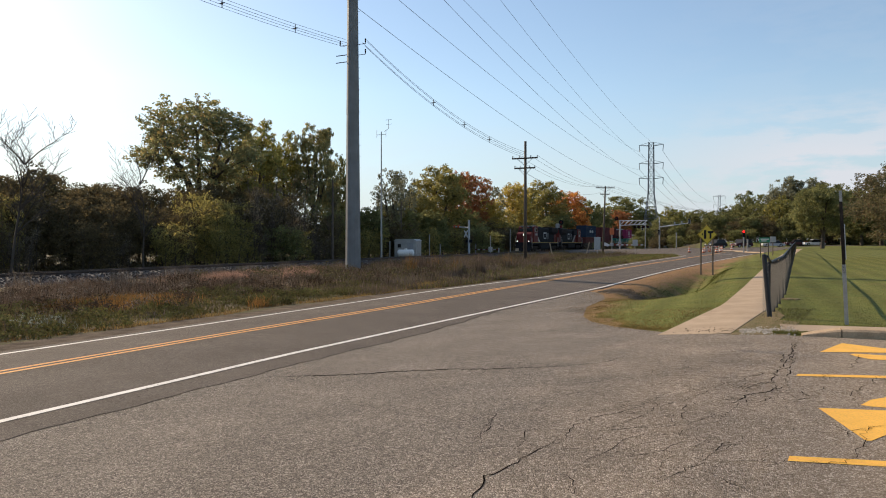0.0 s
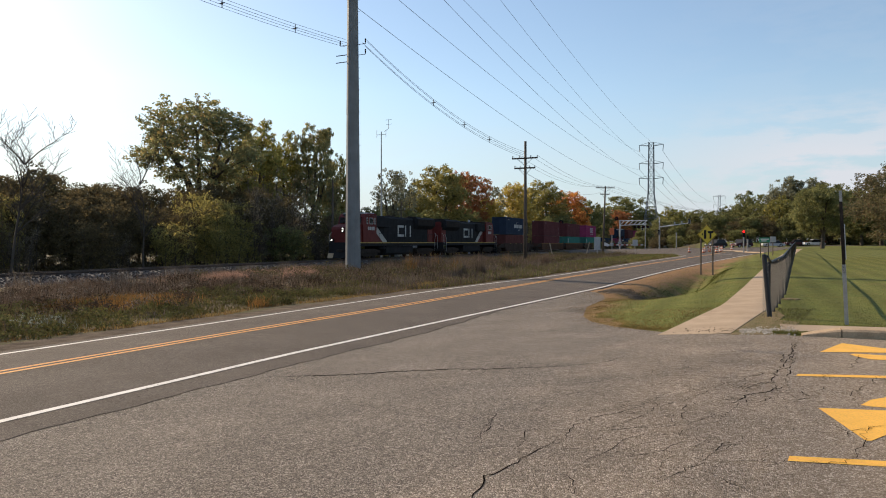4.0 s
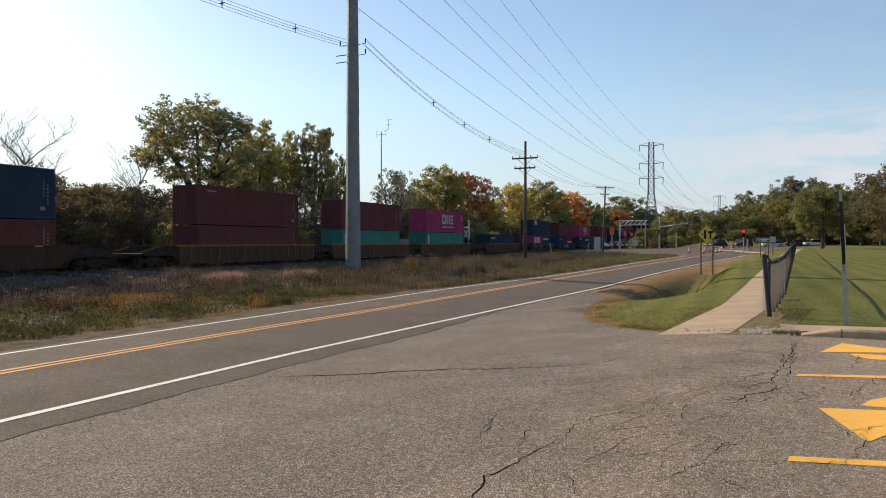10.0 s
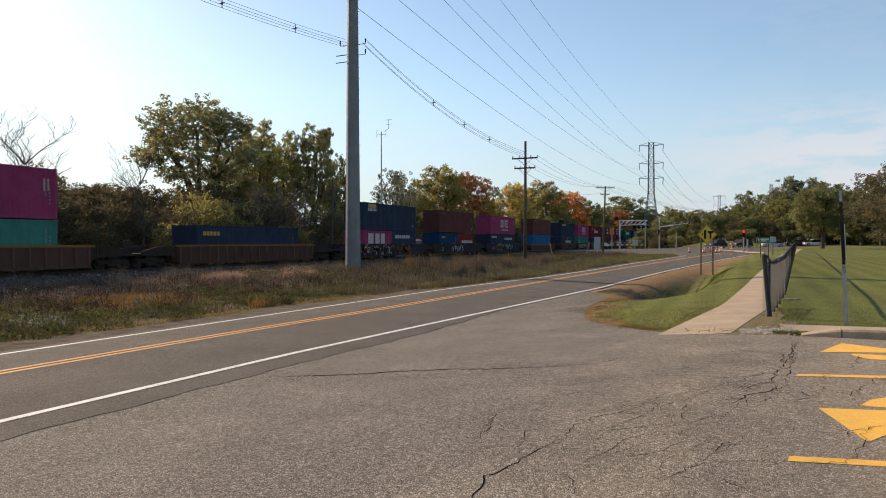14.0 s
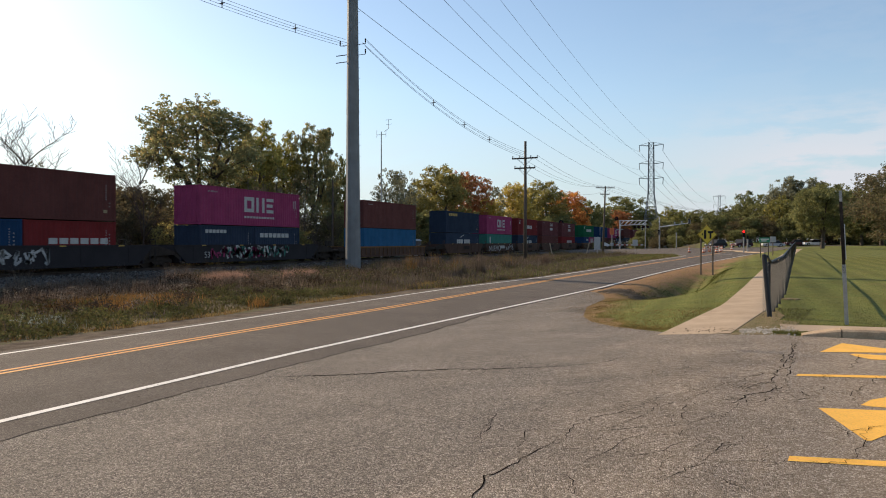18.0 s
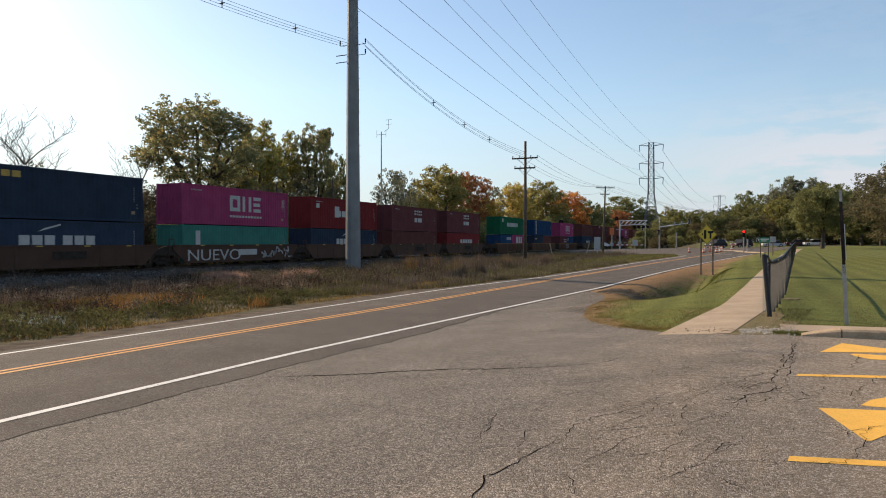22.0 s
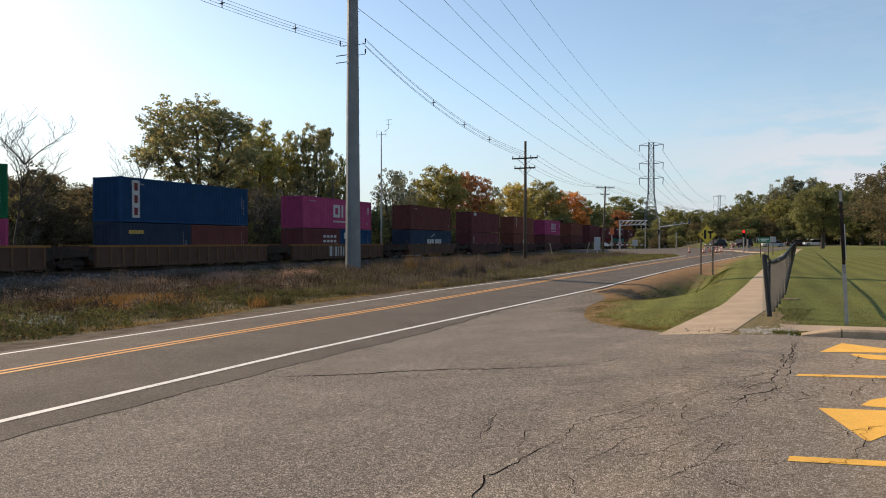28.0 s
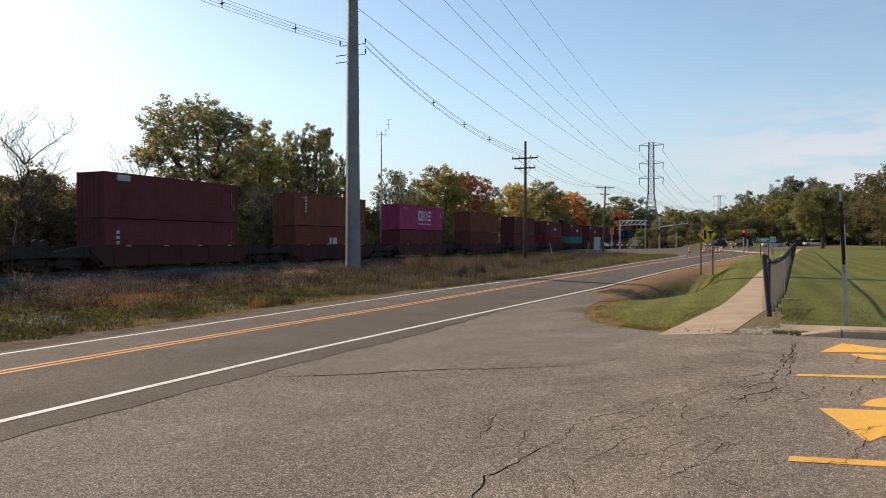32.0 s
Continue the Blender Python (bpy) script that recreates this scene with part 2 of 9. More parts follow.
    l.new(ends.outputs[0], dirt_near.inputs[1])
    l.new(dirt_near.outputs[0], dm.inputs[0])
    l.new(inv.outputs[0], dm.inputs[1])
    m2 = n.new("ShaderNodeMixRGB")
    dr = n.new("ShaderNodeValToRGB")
    de = dr.color_ramp.elements
    for _ in range(2):
        de.new(0.5)
    for e, (p, c) in zip(de, ((0.34, (0.07, 0.055, 0.035)), (0.46, (0.20, 0.118, 0.062)), (0.56, (0.31, 0.18, 0.09)), (0.68, (0.15, 0.125, 0.05)))):
        e.position, e.color = p, (*c, 1)
    l.new(tuft.outputs["Fac"], dr.inputs["Fac"])
    l.new(dr.outputs["Color"], m2.inputs["Color2"])
    l.new(dm.outputs[0], m2.inputs["Fac"])
    l.new(m1.outputs["Color"], m2.inputs["Color1"])
    l.new(m2.outputs["Color"], bs.inputs["Base Color"])
    return m


M_GROUND = ground_mat()
M_GRAVEL = mat("shoulder_gravel", (0.19, 0.155, 0.12), (0.085, 0.07, 0.055), 1.0, spec=0.0, scale=2.0, fine=40, bump=0.6, bump_scale=40)
M_BALLAST = mat("ballast", (0.115, 0.105, 0.097), (0.04, 0.036, 0.033), 0.95, scale=3.0, fine=14, bump=1.0, bump_scale=12)
M_CONCRETE = mat("concrete", (0.45, 0.34, 0.235), (0.33, 0.25, 0.17), 0.95, spec=0.25, scale=1.5, fine=40, bump=0.3, bump_scale=60, spots=0.4, spot_col=(0.27, 0.195, 0.125), spot_scale=0.9)
M_KERB = mat("kerb_concrete", (0.50, 0.365, 0.235), (0.34, 0.245, 0.155), 0.95, spec=0.2, scale=2.5, fine=40, bump=0.4, bump_scale=50, spots=0.5, spot_col=(0.20, 0.15, 0.10), spot_scale=4.0)
M_WHITE = mat("road_white", (0.72, 0.70, 0.66), (0.55, 0.53, 0.50), 0.8, scale=3, fine=50, spots=0.5, spot_col=(0.2, 0.19, 0.17), spot_scale=9)
M_YELLOW = mat("road_yellow", (0.74, 0.35, 0.08), (0.58, 0.27, 0.065), 0.8, scale=3, fine=50, spots=0.4, spot_col=(0.2, 0.16, 0.1), spot_scale=9)
M_LOTYELLOW = mat("lot_yellow", (0.88, 0.47, 0.06), (0.76, 0.40, 0.055), 0.75, scale=5, fine=60, spots=0.4, spot_col=(0.3, 0.2, 0.08), spot_scale=30)
M_CRACK = mat("crack", (0.018, 0.016, 0.014), (0.012, 0.010, 0.009), 1.0, spec=0.0)
M_STEEL = mat("galvanised_steel", (0.205, 0.212, 0.215), (0.15, 0.155, 0.157), 0.65, metal=0.3, scale=1.5, fine=30, spots=0.45, spot_col=(0.10, 0.10, 0.10), spot_scale=1.0, streak=0.9)
M_RAIL = mat("rail_steel", (0.06, 0.04, 0.03), (0.035, 0.025, 0.02), 0.9, metal=0.1, scale=5)
M_RAILTOP = mat("rail_head", (0.075, 0.06, 0.05), (0.05, 0.04, 0.034), 0.7, metal=0.3)
M_TIE = mat("tie_wood", (0.075, 0.058, 0.045), (0.045, 0.036, 0.03), 0.95, scale=4, fine=30, bump=0.3, bump_scale=40, vary=0.25)
M_WOOD = mat("pole_wood", (0.11, 0.085, 0.065), (0.07, 0.055, 0.042), 0.9, scale=3, fine=30, bump=0.3, bump_scale=30, streak=0.9, spots=0.3)
M_WIRE = mat("wire", (0.16, 0.165, 0.17), (0.13, 0.13, 0.135), 0.5, metal=0.5)
M_BARK = mat("bark", (0.085, 0.068, 0.052), (0.045, 0.036, 0.028), 0.95, scale=3, fine=20, bump=0.6, bump_scale=15)
M_BLACK = mat("black_paint", (0.026, 0.026, 0.028), (0.018, 0.018, 0.019), 0.8, spec=0.08, scale=2, fine=20, spots=0.4, spot_col=(0.03, 0.025, 0.02), spot_scale=1.5, streak=0.7)
M_UNDER = mat("running_gear", (0.048, 0.038, 0.031), (0.026, 0.021, 0.018), 0.95, spec=0.1, scale=3, fine=20)
M_RED = mat("loco_red", (0.13, 0.016, 0.012), (0.085, 0.013, 0.010), 0.6, spec=0.25, scale=2, fine=20, spots=0.3, spot_col=(0.12, 0.03, 0.02), spot_scale=2, streak=0.7)
M_LOCOWHITE = mat("loco_white", (0.40, 0.39, 0.36), (0.30, 0.29, 0.27), 0.6)
M_LETTER = mat("lettering_white", (0.42, 0.42, 0.40), (0.33, 0.33, 0.32), 0.6, scale=4)
M_DATA = mat("worn_stencil", (0.34, 0.32, 0.31), (0.20, 0.18, 0.18), 0.8, scale=5, fine=40)
M_PLATE = mat("label_plate", (0.30, 0.22, 0.12), (0.22, 0.16, 0.09), 0.7)
M_STRIPE = mat("sill_stripe", (0.45, 0.30, 0.05), (0.33, 0.21, 0.04), 0.6)
M_GLASS = mat("dark_glass", (0.03, 0.035, 0.04), (0.02, 0.025, 0.03), 0.08, coat=1.0)
M_LAMP = glow("lit_lamp", (1.0, 0.93, 0.8), 3.5)
M_REDLAMP = glow("red_lamp", (1.0, 0.012, 0.012), 2.6)
M_SIGNYEL = mat("sign_yellow", (0.62, 0.44, 0.03), (0.52, 0.37, 0.03), 0.55)
M_SIGNGREEN = mat("sign_green", (0.02, 0.22, 0.12), (0.02, 0.18, 0.10), 0.5)
M_SIGNBACK = mat("sign_back", (0.36, 0.37, 0.38), (0.28, 0.29, 0.30), 0.5, metal=0.5)
M_SIGNWHITE = mat("sign_white", (0.72, 0.72, 0.70), (0.62, 0.62, 0.60), 0.6)
M_ORANGE = mat("cone_orange", (0.60, 0.15, 0.05), (0.48, 0.12, 0.045), 0.7)
M_RUBBER = mat("rubber", (0.02, 0.02, 0.02), (0.012, 0.012, 0.012), 0.85)
M_PANEL = mat("shed_panel", (0.42, 0.42, 0.40), (0.33, 0.33, 0.32), 0.45, metal=0.4, scale=2, streak=0.7, spots=0.25, spot_col=(0.2, 0.18, 0.16))
M_TANK = mat("tank_white", (0.78, 0.78, 0.75), (0.68, 0.68, 0.65), 0.45)
M_FENCE = mat("fence_green_black", (0.016, 0.018, 0.024), (0.010, 0.012, 0.016), 0.5, spec=0.35)
M_BANDRED = mat("gate_red", (0.42, 0.05, 0.04), (0.34, 0.045, 0.035), 0.6)
M_PALEMAST = mat("pale_mast", (0.40, 0.43, 0.45), (0.32, 0.34, 0.36), 0.7)
M_GREYPOST = mat("grey_post", (0.36, 0.36, 0.34), (0.27, 0.27, 0.26), 0.55, metal=0.3)


def paint(name, a):
    """Weathered container paint with rust and dirt runs."""
    return mat(name, a, tuple(c * 0.78 for c in a), 0.8, spec=0.12, scale=1.2, fine=12, spots=0.3,
               spot_col=tuple(c * 0.45 + 0.012 for c in a), spot_scale=1.8, streak=0.75, vary=0.12)


PAINT = {
    "navy": paint("paint_navy", (0.029, 0.044, 0.072)),
    "dusk": paint("paint_slate_blue", (0.027, 0.041, 0.068)),
    "blue": paint("paint_blue", (0.014, 0.050, 0.118)),
    "sky": paint("paint_bright_blue", (0.026, 0.113, 0.225)),
    "brown": paint("paint_red_brown", (0.118, 0.042, 0.036)),
    "rust": paint("paint_rust", (0.155, 0.055, 0.038)),
    "maroon": paint("paint_maroon", (0.118, 0.039, 0.040)),
    "red": paint("paint_red", (0.175, 0.024, 0.024)),
    "magenta": paint("paint_magenta", (0.31, 0.05, 0.125)),
    "teal": paint("paint_teal", (0.05, 0.185, 0.15)),
    "green": paint("paint_green", (0.012, 0.105, 0.048)),
    "car_yellow": paint("well_yellow", (0.088, 0.050, 0.036)),
    "car_rib_lit": paint("well_rib_lit", (0.15, 0.085, 0.05)),
    "car_rail": paint("well_top_rail", (0.21, 0.105, 0.036)),
    "car_brown": paint("well_brown", (0.058, 0.036, 0.026)),
    "car_dark": paint("well_dark", (0.034, 0.031, 0.034)),
    "car_maroon": paint("well_maroon", (0.06, 0.027, 0.024)),
}


# ---------------------------------------------------------------- shape tools
class Shape:
    def __init__(self):
        self.v, self.f = [], []

    def add(self, vs, fs):
        k = len(self.v)
        self.v += [tuple(p) for p in vs]
        self.f += [tuple(i + k for i in q) for q in fs]
        return self

    def box(self, x0, y0, z0, x1, y1, z1, c=0.0):
        """A box; c cuts its upright and level edges back."""
        if c <= 0:
            vs = [(x, y, z) for z in (z0, z1) for y in (y0, y1) for x in (x0, x1)]
            return self.add(vs, [(0, 2, 3, 1), (4, 5, 7, 6), (0, 1, 5, 4), (2, 6, 7, 3), (0, 4, 6, 2), (1, 3, 7, 5)])
        vs, fs = [], []
        lo, hi = (x0, y0, z0), (x1, y1, z1)
        idx = {}
        for sx in (0, 1):
            for sy in (0, 1):
                for sz in (0, 1):
                    s = (sx, sy, sz)
                    for ax in range(3):
                        p = []
                        for i in range(3):
                            e = lo[i] if s[i] == 0 else hi[i]
                            p.append(e if i == ax else e + (c if s[i] == 0 else -c))
                        idx[(s, ax)] = len(vs)
                        vs.append(p)
        for ax in range(3):
            u, w = (ax + 1) % 3, (ax + 2) % 3
            for side in (0, 1):
                q = []
                for a, b in ((0, 0), (1, 0), (1, 1), (0, 1)):
                    s = [0, 0, 0]
                    s[ax], s[u], s[w] = side, a, b
                    q.append(idx[(tuple(s), ax)])
                fs.append(tuple(q if side else q[::-1]))
        for ax in range(3):
            u, w = (ax + 1) % 3, (ax + 2) % 3
            for a in (0, 1):
                for b in (0, 1):
                    s0, s1 = [0, 0, 0], [0, 0, 0]
                    s0[u] = s1[u] = a
                    s0[w] = s1[w] = b
                    s1[ax] = 1
                    q = (idx[(tuple(s0), u)], idx[(tuple(s1), u)], idx[(tuple(s1), w)], idx[(tuple(s0), w)])
                    fs.append(q if (a + b) % 2 else q[::-1])
        for s in [(i, j, k) for i in (0, 1) for j in (0, 1) for k in (0, 1)]:
            q = (idx[(s, 0)], idx[(s, 1)], idx[(s, 2)])
            fs.append(q if sum(s) % 2 else q[::-1])
        return self.add(vs, fs)

    def tube(self, p0, p1, r0, r1=None, n=8, caps=True):
        r1 = r0 if r1 is None else r1
        p0, p1 = Vector(p0), Vector(p1)
        d = (p1 - p0).normalized()
        a = d.orthogonal().normalized()
        b = d.cross(a)
        vs = []
        for p, r in ((p0, r0), (p1, r1)):
            for i in range(n):
                t = 2 * math.pi * i / n
                vs.append(p + (a * math.cos(t) + b * math.sin(t)) * r)
        fs = [(i, (i + 1) % n, n + (i + 1) % n, n + i) for i in range(n)]
        if caps:
            fs += [tuple(range(n - 1, -1, -1)), tuple(range(n, 2 * n))]
        return self.add(vs, fs)

    def path(self, pts, r, n=6):
        for a, b in zip(pts, pts[1:]):
            self.tube(a, b, r, r, n)
        return self

    def prism(self, poly, axis, a, b):
        """Extrude a polygon, given in the two other axes in order, from a to b along axis."""
        def put(u, w, e):
            p = [u, w]
            p.insert(axis, e)
            return tuple(p)
        k = len(poly)
        vs = [put(u, w, a) for u, w in poly] + [put(u, w, b) for u, w in poly]
        fs = [(i, (i + 1) % k, k + (i + 1) % k, k + i) for i in range(k)] + [tuple(range(k - 1, -1, -1)), tuple(range(k, 2 * k))]
        return self.add(vs, fs)

    def ball(self, c, r, n=10, m=6, sx=1, sy=1, sz=1):
        vs, fs = [], []
        for j in range(m + 1):
            ph = math.pi * j / m
            for i in range(n):
                t = 2 * math.pi * i / n
                vs.append((c[0] + r * sx * math.sin(ph) * math.cos(t), c[1] + r * sy * math.sin(ph) * math.sin(t), c[2] + r * sz * math.cos(ph)))
        for j in range(m):
            for i in range(n):
                fs.append((j * n + i, (j + 1) * n + i, (j + 1) * n + (i + 1) % n, j * n + (i + 1) % n))
        return self.add(vs, fs)

    def mesh(self, name, material, smooth=False, fix=True):
        me = bpy.data.meshes.new(name)
        me.from_pydata(self.v, [], self.f)
        me.materials.append(material)
        if fix:
            bm = bmesh.new()
            bm.from_mesh(me)
            bmesh.ops.recalc_face_normals(bm, faces=bm.faces)
            bm.to_mesh(me)
            bm.free()
        if smooth:
            me.polygons.foreach_set("use_smooth", [True] * len(me.polygons))
        me.update()
        return me


def part(name, shape, material, parent, label="", smooth=False, at=None):
    """Link a shape (or a ready mesh) as one mesh object under a thing or a part."""
    me = shape.mesh(name, material, smooth) if isinstance(shape, Shape) else shape
    ob = new(name, me)
    ob.parent = parent
    if at is not None:
        ob.matrix_basis = at
    if label:
        ob["label"] = label
    return ob


def thing(name, m, label, category, group="", kind=""):
    ob = new(name)
    ob.empty_display_size = 0.3
    ob.matrix_basis = m
    return tagged(ob, label, category, group, kind)


def solid(name, shape, material, label="", category="", kind="", smooth=False, group=""):
    return tagged(new(name, shape.mesh(name, material, smooth)), label, category, group, kind)


def sm(a, b, v):
    t = min(1.0, max(0.0, (v - a) / (b - a)))
    return t * t * (3 - 2 * t)


# ---------------------------------------------------------------- lie of the land
def road_x(y):
    """Where the road's yellow line runs."""
    y = max(y, -60.0)
    return -12.13 + 0.04 * y + 0.00027 * max(y, 0) ** 2 if y < 142 else -1.01 + 0.117 * (y - 142)


def road_half(y):
    """From the yellow line to the white line on the drive's side."""
    return 3.2 + 0.043 * (min(max(y, 11.5), 33.0) - 11.5) - 0.0045 * max(0.0, min(y, 50.0) - 33) + 0.010 * max(0.0, y - 50) + 0.0006 * max(0.0, y - 58) ** 2


def road_left(y):
    """From the yellow line to the white line on the railway's side."""
    flare = min(30.0, 0.022 * max(0.0, y - 97) ** 2)
    return -2.45 + 1.2 * sm(29, 45, y) * (1 - 0.6 * sm(50, 75, y)) - flare


def road_edge(y):
    """From the yellow line to the end of the darker road surface on the drive's side."""
    ragged = 0.03 * math.sin(2.9 * y) + 0.02 * math.sin(7.3 * y + 1.0) if -3 < y < 29 else 0.0
    return road_half(y) + 0.80 - 0.63 * sm(14, 23, y) + ragged


def road_z(y):
    y = min(max(y, -40.0), 142.0)
    return -0.56 + 0.0044 * y + 0.00003 * max(0.0, y - 60) ** 2


def street_z(x):
    return min(1.0, max(0.0, 0.018 * (x + 36)))


def street_bend(x):
    """Bends the cross street on this side of the junction, to run under the cars as the camera sees them."""
    return 0.95 * max(0.0, x + 6.0)


def land(x, y):
    """Height of the finished ground."""
    zr = road_z(y)
    d = x - road_x(y)
    lawn = 0.006 * min(max(y, 0.0), 170.0)
    if d > 0:
        z = zr - 0.012 * d
        if d > 4.2:
            z = (zr - 0.05) + (lawn - zr + 0.05) * (0.4 * sm(4.2, 12.0, d) + 0.6 * min(1.0, (d - 4.2) / 7.8))
    else:
        z = zr + 0.042 * max(d, -3.2)
        if d < -3.2:
            z += (-0.52 - z) * sm(3.2, 18.0, -d)
    # the ditch beside the drive
    u, w = x + 2.95 - 0.037 * (y - 31), y - 30.8
    z -= 1.08 * math.exp(-(u / (1.2 if u < 0 else 0.95)) ** 2 - (w / (3.6 if w < 0 else 22.0)) ** 2) * sm(21.5, 25, y)
    k = sm(128, 142, y) * (1 - sm(160, 190, y))
    z += (street_z(x) - z) * k
    # the grass bank beyond the cross street
    z += 1.6 * sm(157, 175, y - street_bend(x)) * sm(-18, -8, x)
    return z


def drive_right(y):
    """The drive's far edge, with its rounded corner at the road."""
    pts = ((13.56, -0.15), (14.1, -1.45), (15.4, -2.6), (17.0, -3.5), (18.5, -4.0), (20.0, -4.3), (22.0, -4.65), (25.6, -4.75), (28.0, -5.25), (29.9, -5.95), (31.2, -6.7))
    if y < 13.56:
        return 30.0
    for (a, xa), (b, xb) in zip(pts, pts[1:]):
        if y <= b:
            return xa + (xb - xa) * (y - a) / (b - a)
    return -99.0


def paved(x, y, margin=0.0):
    d = x - road_x(y)
    if road_left(y) - 0.75 + margin < d < road_half(y) + 0.7 - margin and -60 < y < 141:
        return True
    if y < 31 and d > 3 and y > -22 and x < drive_right(y) - margin and (x < 12 - margin):
        return y < 13.4 - margin or x < drive_right(min(y + margin, 31.1)) - margin
    return 141.5 + margin < y - street_bend(x) < 155.5 - margin and -160 < x < 160


def strip(rows, lift, skirt=0.12):
    """A sheet from rows of (x, y) points that follows the land, with its rim turned down."""
    s = Shape()
    nr, nc = len(rows), len(rows[0])
    for r in rows:
        for x, y in r:
            s.v.append((x, y, land(x, y) + lift))
    for i in range(nr - 1):
        for j in range(nc - 1):
            s.f.append((i * nc + j, i * nc + j + 1, (i + 1) * nc + j + 1, (i + 1) * nc + j))
    rim = [j for j in range(nc)] + [i * nc + nc - 1 for i in range(1, nr)] + [(nr - 1) * nc + j for j in range(nc - 2, -1, -1)] + [i * nc for i in range(nr - 2, 0, -1)]
    base = len(s.v)
    s.v += [(s.v[i][0], s.v[i][1], s.v[i][2] - skirt) for i in rim]
    k = len(rim)
    for i in range(k):
        s.f.append((rim[i], base + i, base + (i + 1) % k, rim[(i + 1) % k]))
    return s


def lerp_list(a, b, n):
    return [a + (b - a) * i / (n - 1) for i in range(n)]


# ground: one sheet to the horizon
gx = [-2500, -1200, -600, -350, -220, -150, -110] + lerp_list(-90, -46, 23) + lerp_list(-44, 8, 105) + lerp_list(9, 30, 22) + [33, 37, 42, 50, 60, 75, 95, 130, 200, 350, 600, 1200, 2500]
gy = [-2500, -800, -300, -120, -60, -40, -30] + lerp_list(-24, 45, 116) + lerp_list(46, 80, 35) + lerp_list(82, 200, 60) + [210, 225, 250, 290, 350, 450, 650, 1000, 1700, 3000]
gs = Shape()
for y in gy:
    for x in gx:
        gs.v.append((x, y, land(x, y) - (0.07 if paved(x, y, 0.7) else 0.0)))
for i in range(len(gy) - 1):
    for j in range(len(gx) - 1):
        gs.f.append((i * len(gx) + j, i * len(gx) + j + 1, (i + 1) * len(gx) + j + 1, (i + 1) * len(gx) + j))
ground = solid("ground", gs, M_GROUND, "mown green lawn and rough grass verge", "ground", "structure", smooth=True)

# road, drive, cross street
RY = lerp_list(-60, -3, 38) + lerp_list(-2.8, 30, 165) + lerp_list(31.5, 142, 74)
road = solid("road", strip([[(road_x(y) + d, y) for d in (road_left(y) - 0.5, road_left(y) * 0.88, road_left(y) * 0.75, road_left(y) * 0.6, road_left(y) * 0.45, road_left(y) * 0.3, road_left(y) * 0.15, 0, road_half(y) * 0.33, road_half(y) * 0.66, road_half(y), road_edge(y))] for y in RY], 0.022),
             M_ROAD, "two-lane grey asphalt road with painted lines", "road", "structure")
drive_parts = []
for ys in (lerp_list(-22, 13.5, 118), lerp_list(13.5, 31.0, 78)):
    rows = []
    for y in ys:
        x0 = road_x(y) + road_edge(y) + 0.02
        x1 = 12.0 if ys[0] < 0 else drive_right(max(y, 13.57))
        if x1 - x0 > 0.05:
            rows.append([(x0 + (x1 - x0) * j / 64, y) for j in range(65)])
    drive_parts.append(strip(rows, 0.018))
drive_parts[0].add(drive_parts[1].v, drive_parts[1].f)
drive = solid("car_park", drive_parts[0], M_LOT, "coarse worn asphalt car park with cracks", "car park", "structure")
street = solid("cross_street", strip([[(x, y + street_bend(x)) for y in (141, 144, 147, 150, 153, 156)] for x in lerp_list(-160, 160, 90)], 0.03),
               M_ROAD, "asphalt cross street at the level crossing", "road", "structure")


def line(name, x_of, y0, y1, half, material, label, lift=0.028, step=1.2):
    n = max(2, int((y1 - y0) / step))
    s = Shape()
    ys = lerp_list(y0, y1, n)
    for y in ys:
        x = x_of(y)
        for e in (-half, half):
            s.v.append((x + e, y, land(x, y) + lift))
    for i in range(n - 1):
        s.f.append((2 * i, 2 * i + 1, 2 * i + 3, 2 * i + 2))
    return part(name, s, material, road, label)


line("edge_line", lambda y: road_x(y) + road_half(y), -60, 104, 0.075, M_WHITE, "white edge line")
line("edge_line", lambda y: road_x(y) + road_left(y), -60, 109, 0.06, M_WHITE, "thin white edge line")
line("centre_line", lambda y: road_x(y) + (0.08 + 0.22 * sm(12, 22, y)) - 0.12, -60, 120, 0.055, M_YELLOW, "orange-yellow centre line")
line("centre_line", lambda y: road_x(y) + (0.08 + 0.22 * sm(12, 22, y)) + 0.12, -60, 120, 0.055, M_YELLOW, "orange-yellow centre line")


# ---------------------------------------------------------------- the railway
TRACK_X = -37.42
tr = Shape()
for a, b in ((-200, 60), (60, 200), (200, 900)):
    tr.prism([(TRACK_X - 3.9, -0.62), (TRACK_X - 1.75, -0.17), (TRACK_X + 1.75, -0.17), (TRACK_X + 3.9, -0.62)], 1, a, b)
track = solid("railway_track", tr, M_BALLAST, "grey crushed-stone ballast bed of the railway", "track", "structure")
for side in (-0.7535, 0.7535):
    x = TRACK_X + side
    part("rail", Shape().prism([(x - 0.07, -0.172), (x + 0.07, -0.172), (x + 0.02, -0.14), (x + 0.02, -0.05), (x - 0.02, -0.05), (x - 0.02, -0.14)], 1, -200, 900), M_RAIL, track, "rusty brown rail")
    part("rail_head", Shape().box(x - 0.036, -200, -0.05, x + 0.036, 900, 0.0, 0.012), M_RAILTOP, track, "polished rail head")
tie_mesh = Shape().box(-1.3, -0.115, -0.12, 1.3, 0.115, 0.06, 0.02).mesh("tie", M_TIE)
for i in range(280):
    part("tie", tie_mesh, M_TIE, track, at=pose(TRACK_X, 0.55 * i - 8, -0.205, 0, 0, random.uniform(-0.8, 0.8)))
